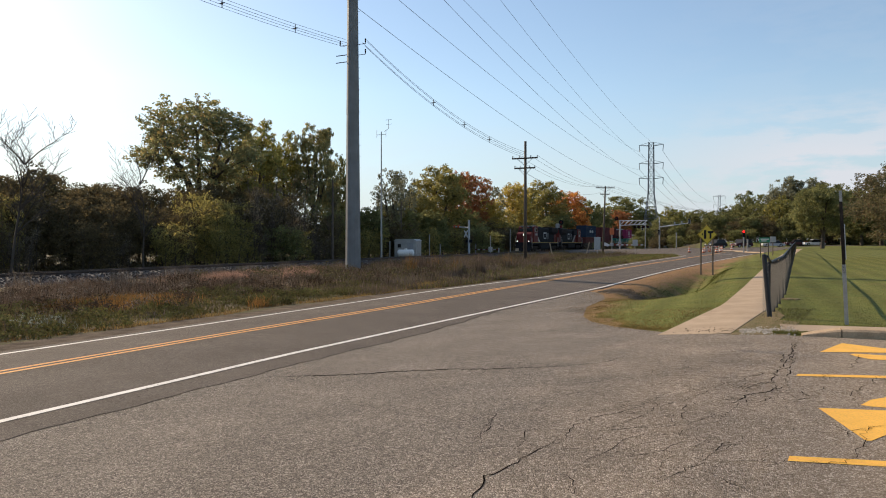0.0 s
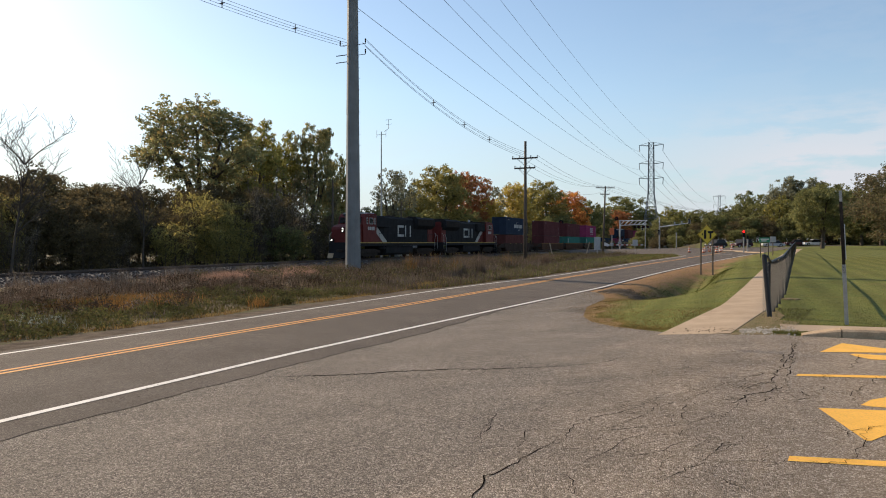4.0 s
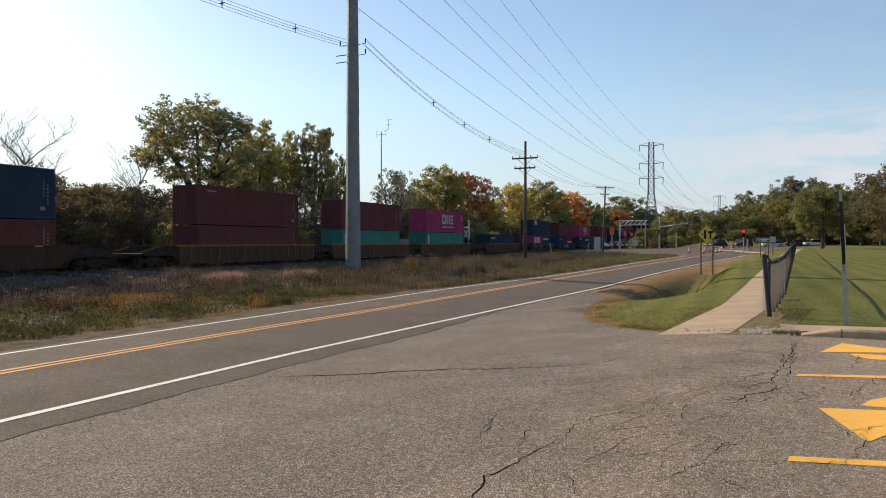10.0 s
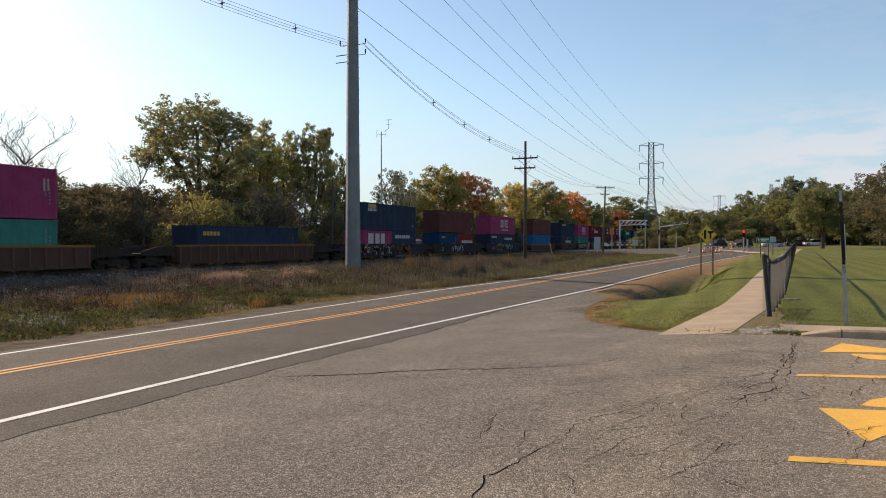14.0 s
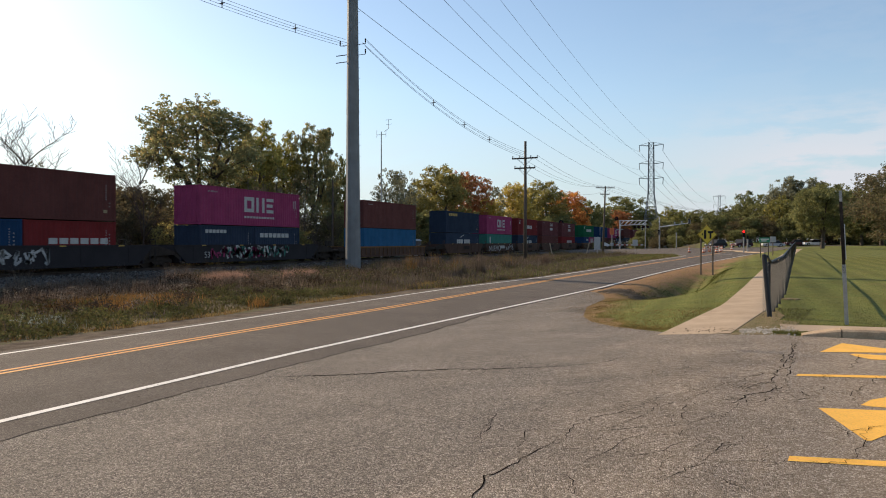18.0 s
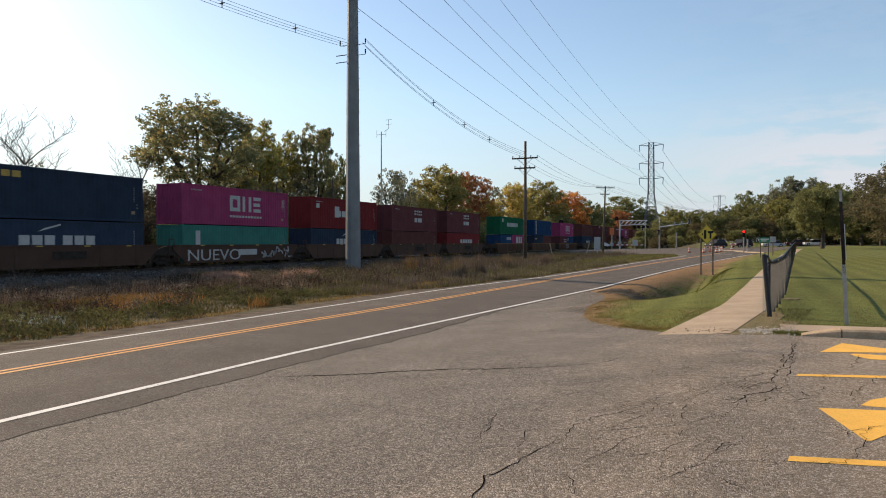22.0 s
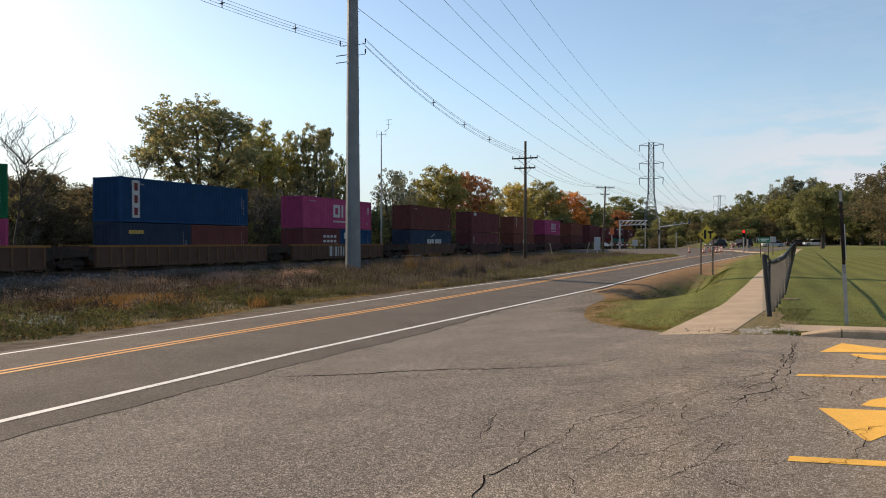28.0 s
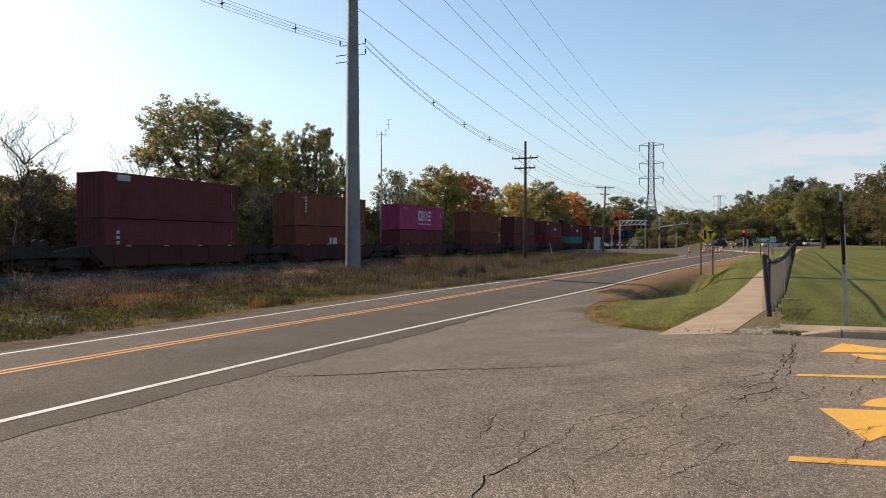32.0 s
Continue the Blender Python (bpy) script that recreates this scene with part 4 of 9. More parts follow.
    for s in (-1, 1):
        part("windscreen", Shape().prism([(min(s * 0.1, s * 1.28), 3.72), (max(s * 0.1, s * 1.28), 3.72), (max(s * 0.1, s * 1.2), 4.32), (min(s * 0.1, s * 1.2), 4.32)], 1, cy0 - 0.02, cy0 + 0.3), M_GLASS, t, "dark glass windscreen")
        for a, b in ((0.75, 1.02), (1.3, 2.12), (2.38, 2.64)):
            wf = part("side_window", Shape().box(min(s * hw, s * (hw + 0.012)), cy0 + a, 3.62, max(s * hw, s * (hw + 0.012)), cy0 + b, 4.3), M_GREYPOST, t, "grey window frame")
            part("pane", Shape().box(min(s * hw, s * (hw + 0.02)), cy0 + a + 0.07, 3.69, max(s * hw, s * (hw + 0.02)), cy0 + b - 0.07, 4.23), M_GLASS, wf)
        part("number_board", Shape().box(min(s * 0.45, s * 1.0), cy0 + 0.3, 4.42, max(s * 0.45, s * 1.0), cy0 + 0.5, 4.68), M_GLASS, t)
        # stripes behind the cab: white, then red swept back
        x0, x1 = sorted((s * 0.955, s * 0.975))
        part("stripe", Shape().prism([(cy1, 3.35), (cy1 + 1.1, 3.35), (cy1 + 3.4, deck + 0.03), (cy1 + 2.3, deck + 0.03)], 0, x0, x1), M_LOCOWHITE, t, "white slanted stripe")
        part("stripe", Shape().prism([(cy1, 3.35), (cy1 + 2.3, deck + 0.03), (cy1, deck + 0.03)], 0, x0, x1), M_RED, t, "red slanted panel")
        # plain two-block mark on the long hood
        a0 = 11.2 if not back_to_front else h0 + 4.3
        for p, q, lo, hi in ((0, 1.5, 3.42, 3.68), (0, 0.26, 2.64, 3.42), (0, 1.5, 2.38, 2.64), (1.85, 2.12, 2.38, 3.68), (3.1, 3.37, 2.38, 3.68)):
            p, q = (p, q) if s > 0 else (3.37 - q, 3.37 - p)
            part("mark", Shape().box(min(s * 0.95, s * 0.962), a0 + p, lo, max(s * 0.95, s * 0.962), a0 + q, hi), M_LETTER, t, "plain pale grey painted bar")
        nb = Shape()
        for i in range(4):
            nb.box(min(s * hw, s * (hw + 0.01)), cy0 + 1.05 + 0.36 * i, 3.0, max(s * hw, s * (hw + 0.01)), cy0 + 1.32 + 0.36 * i, 3.36)
        part("number_bars", nb, M_LETTER, t, "four pale bars")
        # handrails
        hr = Shape()
        ys = lerp_list(h0 + 0.6, L - 1.7, 9)
        hr.path([(s * 1.47, yy, 2.68) for yy in ys], 0.02, 5)
        for yy in ys:
            part("stanchion", Shape().tube((s * 1.47, yy, deck), (s * 1.47, yy, 2.68), 0.018, n=5), M_BLACK, t)
        part("handrail", hr, M_BLACK, t, "thin black handrail")
        for yy, d in ((1.0, 1), (L - 1.0, -1)):
            g = Shape().path([(s * 1.5, yy - 0.12 * d, 0.95), (s * 1.5, yy - 0.12 * d, 2.5), (s * 1.2, yy + 0.1 * d, 2.9)], 0.022, 5)
            g.path([(s * 1.5, yy + 0.75 * d, 0.6), (s * 1.5, yy + 0.75 * d, 2.1), (s * 1.45, yy + 0.35 * d, 2.75)], 0.022, 5)
            part("grab_rail", g, M_LETTER, t, "white grab rail")
            stp = Shape()
            for i in range(4):
                stp.box(min(s * 1.1, s * 1.52), min(yy, yy + 0.6 * d), 0.45 + 0.32 * i, max(s * 1.1, s * 1.52), max(yy, yy + 0.6 * d), 0.49 + 0.32 * i)
            part("steps", stp, M_BLACK, t)
    for e, d in ((0.75, -1), (L - 0.75, 1)):
        part("pilot_plate", Shape().box(-1.45, min(e, e + 0.06 * d), 0.62, 1.45, max(e, e + 0.06 * d), deck, 0.01), M_BLACK, t)
        part("coupler", Shape().box(-0.16, min(e, e + 0.75 * d), 0.75, 0.16, max(e, e + 0.75 * d), 1.02, 0.04), M_UNDER, t)
    part("plough", Shape().prism([(0.25, 0.12), (0.75, 0.12), (0.75, 0.75), (0.6, 0.75)], 0, -1.4, 1.4), M_BLACK, t, "worn dark snow plough")
    if not back_to_front:
        part("plough_patch", Shape().prism([(0.24, 0.14), (0.3, 0.14), (0.52, 0.62), (0.46, 0.62)], 0, -1.38, -0.75), M_KERB, t, "bare pale patch on the plough")
        for s in (-0.15, 0.15):
            part("headlight", Shape().tube((0, 0.93, 3.0 + s * 0.8), (0, 0.99, 3.0 + s * 0.8), 0.055, n=12), M_LAMP, t, "lit headlight")
        part("headlight_housing", Shape().box(-0.2, 0.945, 2.72, 0.2, 1.0, 3.28, 0.02), M_BLACK, t)
        for s in (-1, 1):
            part("ditch_light", Shape().tube((s * 1.12, 0.62, 1.95), (s * 1.12, 0.75, 1.95), 0.06, n=12), M_LAMP, t, "lit ditch light")
            part("ditch_light_box", Shape().box(s * 1.12 - 0.15, 0.7, 1.72, s * 1.12 + 0.15, 0.95, 2.1, 0.02), M_BLACK, t)
    return runs(t, y if not back_to_front else y + L, 0.0)


locomotive(1.05, False, 22.0, "black diesel locomotive with red cab and lit headlights", cab_len=2.85)
locomotive(23.3, True, 22.5, "second black and red diesel locomotive running backwards", cab_len=3.3, wide_nose=False)

U, DZ = 3.03, 0.22


def c_at(v):
    return v - 135.78


def stack(cu, cl, at_c, lift=0.0, ridged=False):
    """An upper container, or none, over a lower one or two short ones."""
    c = c_at(at_c)
    low = []
    hl = 2.62 + lift
    if isinstance(cl, tuple):
        low = [container(cl[0], c, 6.06, hl, 0.38), container(cl[1], c + 6.12, 6.06, hl, 0.38)]
    else:
        low = [container(cl, c, 12.19, hl, 0.38)]
    up = container(cu, c, 12.19, 2.9, U + lift, ridged) if cu else None
    if up:
        data_lines(up)
    for o in low:
        data_lines(o, 12.19 if not isinstance(cl, tuple) else 6.06, hl, False)
    return up, low


def wagon(at_c, col, style, over=1.9, front=2.05, rear=2.05, top=1.56):
    """A well for a stack that begins at at_c; the well is longer than the stack by over at each end."""
    return well_wagon(col, c_at(at_c) - over, 12.19 + 2 * over, front, rear, style, top)


# single wagon
u, l = stack("navy", "brown", 186.1)
blocks_and_arc(u)
wagon(186.1, "car_brown", "plain", 0.6)
# three ribbed wells
u, l = stack("maroon", "maroon", 209.5)
wagon(209.5, "car_yellow", "rib", 2.0, 2.0, 1.55)
u, l = stack("maroon", "teal", 228.9)
mark(l[0], 12.19, [(0.5, 0.95, 1.1, 2.2)])
wagon(228.9, "car_yellow", "rib", 2.0, None, 1.55)
u, l = stack("magenta", "teal", 248.3, ridged=True)
three_blocks(u)
mark(l[0], 12.19, [(0.5, 0.95, 1.1, 2.2)])
wagon(248.3, "car_yellow", "rib", 2.0, None, 2.0)
# one well with a single container
u, l = stack(None, "dusk", 271.5)
word_bar(l[0], 0.6, 2.4, 1.85, 2.15, 5, material=M_STRIPE)
wagon(271.5, "car_yellow", "rib", 2.0)
# three dark wells with painted scrawl
u, l = stack("navy", ("magenta", "dusk"), 295.2)
mark(u, 12.19, [(0.9, 2.6, 2.35, 2.75)], M_STRIPE)
mark(u, 12.19, [(0.9 + 0.3 * i, 1.1 + 0.3 * i, 2.0, 2.3) for i in range(6)])
mark(l[0], 6.06, [(0.9, 2.0, 1.2, 2.3), (2.4, 3.3, 1.2, 2.3), (3.6, 4.5, 1.2, 2.3)])
word_bar(l[1], 0.8, 4.6, 1.8, 2.15, 7, 6.06)
W1 = wagon(295.2, "car_dark", "plain", 2.0, 2.0, 1.55)
u, l = stack("brown", ("blue", "red"), 314.4)
word_bar(l[1], 1.5, 5.6, 1.25, 1.6, 6, 6.06)
word_bar(l[0], 0.8, 1.9, 1.9, 2.12, 5, 6.06, M_STRIPE)
W2 = wagon(314.4, "car_dark", "plain", 2.0, None, 1.55)
u, l = stack("magenta", ("dusk", "dusk"), 333.8, ridged=True)
three_blocks(u)
word_bar(l[0], 0.6, 2.9, 2.05, 2.3, 6, 6.06)
word_bar(l[1], 0.7, 4.6, 1.75, 2.1, 7, 6.06)
W3 = wagon(333.8, "car_dark", "plain", 2.0, None, 2.0)
# single ribbed well, stack a little higher
u, l = stack("brown", "sky", 357.3, DZ)
wagon(357.3, "car_yellow", "rib", 2.0, top=1.3)
# five short yellow wells
for i, (cu, cl) in enumerate((("dusk", "navy"), ("magenta", "teal"), ("red", "navy"), ("maroon", "brown"), ("maroon", "red"))):
    at_c = 378.6 + 15.62 * i
    u, l = stack(cu, cl, at_c, ridged=(cu == "magenta"))
    if i == 0:
        word_bar(u, 1.0, 4.0, 2.25, 2.6, 5, material=M_STRIPE)
        swoosh(l[0], 1.2, 4.95, 5.0)
    if i == 1:
        three_blocks(u)
        mark(l[0], 12.19, [(1.3, 1.75, 1.1, 2.2)])
    if i == 2:
        word_bar(u, 5.6, 9.9, 1.15, 1.75, 5)
        mark(u, 12.19, [(5.2, 6.0, 1.1, 2.15), (0.9, 1.4, 1.9, 2.3)])
        swoosh(l[0], 1.15, 5.5, 4.2)
    if i >= 3:
        mark(u, 12.19, [(7.0 + 0.55 * k, 7.35 + 0.55 * k, z, z + 0.2) for z in (1.95, 2.3) for k in range(4)] + [(7.0, 7.7, 1.1, 1.6), (7.9, 9.0, 1.1, 1.6)])
    if i == 4:
        word_bar(l[0], 5.8, 10.4, 1.25, 1.75, 5)
    w = wagon(at_c, "car_yellow", "plain", 0.45, 1.28 if i else 2.05, 1.28 if i == 4 else None)
    tk = Shape().box(1.465, 6.0, 0.75, 1.475, 8.2, 1.2)
    part("mark", tk, M_LETTER if i == 1 else M_UNDER, w, "plain painted bar")
    if i == 1:
        W4 = w
# three ribbed wells
u, l = stack("green", ("blue", "magenta"), 462.7)
word_bar(u, 4.6, 10.4, 1.3, 1.95, 9)
mark(u, 12.19, [(0.9, 1.5, 2.0, 2.55)])
word_bar(l[0], 3.2, 5.6, 1.75, 2.2, 5, 6.06)
mark(l[1], 6.06, [(2.2, 3.3, 1.2, 2.3), (3.6, 4.4, 1.2, 2.3), (4.7, 5.5, 1.2, 2.3)])
wagon(462.7, "car_yellow", "rib", 2.0, 2.0, 1.55)
u, l = stack("blue", ("dusk", "brown"), 482.1)
mark(u, 12.19, [(0.95, 1.55, 0.3, 2.72)])
slab_marks = Shape()
for lo in (0.45, 1.25, 2.05):
    slab_marks.box(1.206, 1.1 - 6.095, lo, 1.212, 1.4 - 6.095, lo + 0.5)
part("mark", slab_marks, M_RED, u, "three red painted blocks")["mark"] = 1
word_bar(l[0], 0.7, 1.9, 1.9, 2.15, 5, 6.06, M_STRIPE)
wagon(482.1, "car_yellow", "rib", 2.0, None, 1.55)
u, l = stack("magenta", ("maroon", "blue"), 501.8, ridged=True)
three_blocks(u)
mark(l[0], 6.06, [(3.2 + 0.6 * k, 3.6 + 0.6 * k, z, z + 0.22) for z in (1.35, 1.8) for k in range(4)])
mark(l[1], 6.06, [(0.7, 1.2, 1.7, 2.3)])
W5 = wagon(501.8, "car_yellow", "rib", 2.0, None, 2.0)
for i, y in enumerate((5.7, 6.55, 7.4, 8.25)):
    part("sprayed_panel", Shape().box(1.421, y, 0.42, 1.426, y + 0.66, 1.38 - 0.06 * (i % 2)), M_SIGNBACK, W5, "silver spray paint between the ribs")
# singles
u, l = stack("brown", "navy", 523.3, DZ)
swoosh(l[0], 1.2, 5.9, 4.4)
wagon(523.3, "car_yellow", "plain", 0.6)
u, l = stack("maroon", "maroon", 543.0, DZ)
mark(u, 12.19, [(1.0, 2.0, 2.38, 2.76)], M_SIGNBACK)
mark(l[0], 12.19, [(0.9, 1.15, 0.9 + 0.33 * i, 1.1 + 0.33 * i) for i in range(4)])
wagon(543.0, "car_maroon", "plain", 0.6)
u, l = stack("rust", "rust", 562.7, DZ)
mark(l[0], 12.19, [(6.6, 7.0, 1.1, 1.8), (7.2, 7.9, 1.1, 1.8)])
mark(u, 12.19, [(1.5, 1.7, 1.2 + 0.3 * i, 1.42 + 0.3 * i) for i in range(5)])
wagon(562.7, "car_maroon", "plain", 0.6)
u, l = stack("magenta", "maroon", 582.6, DZ, ridged=True)
three_blocks(u)
wagon(582.6, "car_maroon", "plain", 0.6)
FAR = (("rust", "brown"), ("maroon", "maroon"), ("maroon", "red"), ("maroon", "teal"), ("brown", "maroon"), ("maroon", "navy"), ("maroon", "brown"), ("navy", "maroon"),
       ("brown", "brown"), ("maroon", "maroon"), ("magenta", "dusk"), ("maroon", "brown"), ("rust", "maroon"), ("maroon", "brown"), ("brown", "navy"), ("maroon", "maroon"))
for i, (cu, cl) in enumerate(FAR):
    at_c = 604.5 + 20.6 * i
    u, l = stack(cu, cl, at_c, DZ if i < 2 else 0.0)
    if i in (2, 3, 4):
        mark(u, 12.19, [(7.0, 7.7, 1.1, 1.6), (7.9, 9.0, 1.1, 1.6), (0.8, 1.9, 2.2, 2.6)])
    wagon(at_c, "car_maroon", "plain", 0.6)


def lettering(text, parent, y, z, size, material, squash=1.0):
    """Words painted flat on the side that faces the road."""
    cu = bpy.data.curves.new("lettering", "FONT")
    cu.body, cu.size, cu.extrude = text, size, 0.004
    tmp = bpy.data.objects.new("lettering", cu)
    scene.collection.objects.link(tmp)
    me = bpy.data.meshes.new_from_object(tmp.evaluated_get(bpy.context.evaluated_depsgraph_get()))
    bpy.data.objects.remove(tmp)
    me.materials.clear()
    me.materials.append(material)
    o = part("lettering", me, material, parent, "painted letters")
    o.matrix_basis = pose(1.475, y, z, 90, 0, 90) @ Matrix.Diagonal((squash, 1, 1, 1))
    return o


lettering("53", W1, 2.2, 0.62, 0.62, M_SIGNBACK)
lettering("53", W2, 2.2, 0.62, 0.62, M_SIGNBACK)
lettering("53", W3, 2.2, 0.62, 0.62, M_SIGNBACK)
lettering("NUEVO", W4, 0.6, 0.42, 1.15, M_LETTER, 1.45)


def scrawl(parent, y0, y1, z0, z1, material, seed, bold=0.07):
    """Sprayed strokes."""
    rr = random.Random(seed)
    s = Shape()
    y = y0
    while y < y1:
        pts = [(1.474, y + rr.uniform(-0.1, 0.5), rr.uniform(z0, z1)) for _ in range(4)]
        for a, b in zip(pts, pts[1:]):
            dy, dz = b[1] - a[1], b[2] - a[2]
            k = bold / max(0.05, math.hypot(dy, dz))
            s.add([(a[0], a[1] - dz * k, a[2] + dy * k), (a[0], a[1] + dz * k, a[2] - dy * k), (b[0], b[1] + dz * k, b[2] - dy * k), (b[0], b[1] - dz * k, b[2] + dy * k)], [(0, 1, 2, 3)])
        y += rr.uniform(0.3, 0.5)
    part("scrawl", s, material, parent, "sprayed paint strokes")


scrawl(W1, 7.5, 12.5, 0.45, 1.4, PAINT["car_rail"], 3, 0.16)
scrawl(W1, 1.0, 7.5, 0.45, 1.4, M_SIGNBACK, 13, 0.12)
scrawl(W1, 1.0, 7.0, 0.5, 1.35, M_RED, 14, 0.1)
scrawl(W2, 5.5, 9.5, 0.45, 1.4, M_SIGNBACK, 4)
scrawl(W3, 4.0, 12.0, 0.5, 1.45, M_LETTER, 5, 0.11)
scrawl(W3, 2.5, 9.0, 0.5, 1.4, PAINT["magenta"], 15, 0.08)
scrawl(W3, 4.5, 12.0, 0.5, 1.45, PAINT["teal"], 6)
scrawl(W4, 8.8, 12.5, 0.45, 1.4, M_SIGNBACK, 7)


# ---------------------------------------------------------------- trees
def leaf_mesh(name, centres, spread, per, size, material, rng, flat=0.75):
    """Many small pointed leaves that fill a ragged ball round each of the given centres."""
    c = np.repeat(np.array(centres), per, axis=0)
    n = len(c)
    off = rng.normal(size=(n, 3))
    off /= np.linalg.norm(off, axis=1)[:, None]
    own = np.repeat(rng.uniform(0.7, 1.2, len(centres)), per)
    off *= (own * spread * rng.uniform(0.05, 1.0, n) ** 0.5)[:, None] * np.array([1.0, 1.0, flat])
    c = c + off
    u = rng.normal(size=(n, 3))
    u /= np.linalg.norm(u, axis=1)[:, None]
    w = np.cross(u, rng.normal(size=(n, 3)))
    w /= np.linalg.norm(w, axis=1)[:, None]
    s = (size * rng.uniform(0.6, 1.35, n))[:, None]
    v = np.stack([c - u * s + w * s * 0.45, c + u * s, c - w * s * 0.75 - u * s * 0.3], axis=1).reshape(-1, 3)
    me = bpy.data.meshes.new(name)
    me.vertices.add(3 * n)
    me.vertices.foreach_set("co", v.ravel())
    me.loops.add(3 * n)
    me.loops.foreach_set("vertex_index", np.arange(3 * n))
    me.polygons.add(n)
    me.polygons.foreach_set("loop_start", np.arange(0, 3 * n, 3))
    me.polygons.foreach_set("loop_total", np.full(n, 3))
    me.materials.append(material)
    me.update(calc_edges=True)
    return me


def lobed(h, rx, low, trunk_r, lobes, sub, seed, fork=0.3, gap=1.0):
    """A trunk whose limbs each end in a leafy lobe; the lobes fill a rounded, uneven crown, with gaps where they stand apart."""
    r = random.Random(seed)
    s, tips, cs = Shape(), [], []
    z0, z1 = h * low, h
    zc, rz = (z0 + z1) / 2, (z1 - z0) / 2
    tries = 0
    rl = gap * 1.25 * (rx * rx * rz / lobes) ** (1 / 3)
    while len(cs) < lobes and tries < lobes * 60:
        tries += 1
        d = Vector((r.gauss(0, 1), r.gauss(0, 1), r.gauss(0.2, 1))).normalized()
        q = r.uniform(0.25, 1.0) ** 0.5
        own = rl * r.uniform(0.65, 1.2)
        taper = (1.0 if d.z < 0 else 1.0 - 0.10 * d.z) * r.uniform(0.88, 1.06)
        c = Vector((d.x * max(0.2, rx - own * 0.8) * q * taper, d.y * max(0.2, rx - own * 0.8) * q * taper, zc + d.z * max(0.2, rz - own * 0.7) * q))
        if all((c - o).length > (own + p) * 0.52 for o, p in cs):
            cs.append((c, own))
    f = Vector((r.uniform(-0.3, 0.3), r.uniform(-0.3, 0.3), max(z0 * 0.8, h * fork)))
    s.tube((0, 0, -0.2), f * 0.5, trunk_r * 1.2, trunk_r * 0.95, n=9, caps=False)
    s.tube(f * 0.5, f, trunk_r * 0.95, trunk_r * 0.8, n=9, caps=False)
    mains = []
    for i in range(6):
        a = 2 * math.pi * (i + r.uniform(-0.3, 0.3)) / 6
        e = Vector((math.cos(a) * rx * 0.42, math.sin(a) * rx * 0.42, f.z + (h - f.z) * r.uniform(0.3, 0.62)))
        if i == 0:
            e = Vector((0.2, 0.1, f.z + (h - f.z) * 0.68))
        m = f.lerp(e, 0.45) + Vector((r.uniform(-0.3, 0.3), r.uniform(-0.3, 0.3), 0.35))
        s.tube(f * 0.96, m, trunk_r * 0.6, trunk_r * 0.45, n=6, caps=False)
        s.tube(m, e, trunk_r * 0.45, trunk_r * 0.26, n=6, caps=False)
        mains += [(m, trunk_r * 0.36), (e, trunk_r * 0.26), (f.lerp(m, 0.6), trunk_r * 0.4)]
    for c, own in cs:
        o, ro = min(mains, key=lambda k: (k[0] - c).length + (1.5 if k[0].z > c.z + 0.5 else 0))
        m = o.lerp(c, 0.5) + Vector((r.uniform(-0.25, 0.25), r.uniform(-0.25, 0.25), r.uniform(0.0, 0.3)))
        s.tube(o, m, ro * 0.5, ro * 0.36, n=5, caps=False)
        s.tube(m, c, ro * 0.36, ro * 0.16, n=4, caps=False)
        for k in range(sub):
            d = Vector((r.gauss(0, 1), r.gauss(0, 1), r.gauss(0.25, 0.9))).normalized()
            t = c + Vector((d.x, d.y, d.z * 0.85)) * own * r.uniform(0.3, 1.0) ** 0.6
            tips.append(tuple(t))
            if k % 3 == 0:
                s.tube(c, t, max(0.012, ro * 0.12), 0.008, n=3, caps=False)
    return s, tips


def thicket(h, rx, stems, twigs, seed, fill=0):
    """Many thin upright stems from the ground with short twigs along them."""
    r = random.Random(seed)
    s, tips = Shape(), []
    for i in range(stems):
        a, q = r.uniform(0, 6.3), rx * 0.75 * math.sqrt(r.random())
        p = Vector((q * math.cos(a), q * math.sin(a), -0.1))
        top = h * r.uniform(0.55, 1.0)
        d = Vector((math.cos(a) * 0.12, math.sin(a) * 0.12, 1))
        r0 = r.uniform(0.025, 0.06)
        n = 5
        for k in range(n):
            e = p + (d + Vector((r.gauss(0, 0.10), r.gauss(0, 0.10), 0))) * (top / n)
            s.tube(p, e, r0 * (1 - 0.15 * k), r0 * (0.85 - 0.15 * k), n=4, caps=False)
            if k > 0:
                for _ in range(twigs):
                    t = p.lerp(e, r.random()) + Vector((r.gauss(0, 0.45), r.gauss(0, 0.45), r.uniform(0.1, 0.7)))
                    s.tube(p, t, 0.014, 0.006, n=3, caps=False)
                    tips.append(tuple(t))
            p = e
    for _ in range(fill):
        a, q = r.uniform(0, 6.3), rx * math.sqrt(r.random())
        tips.append((q * math.cos(a), q * math.sin(a), h * 0.93 * r.random() + 0.15))
    return s, tips


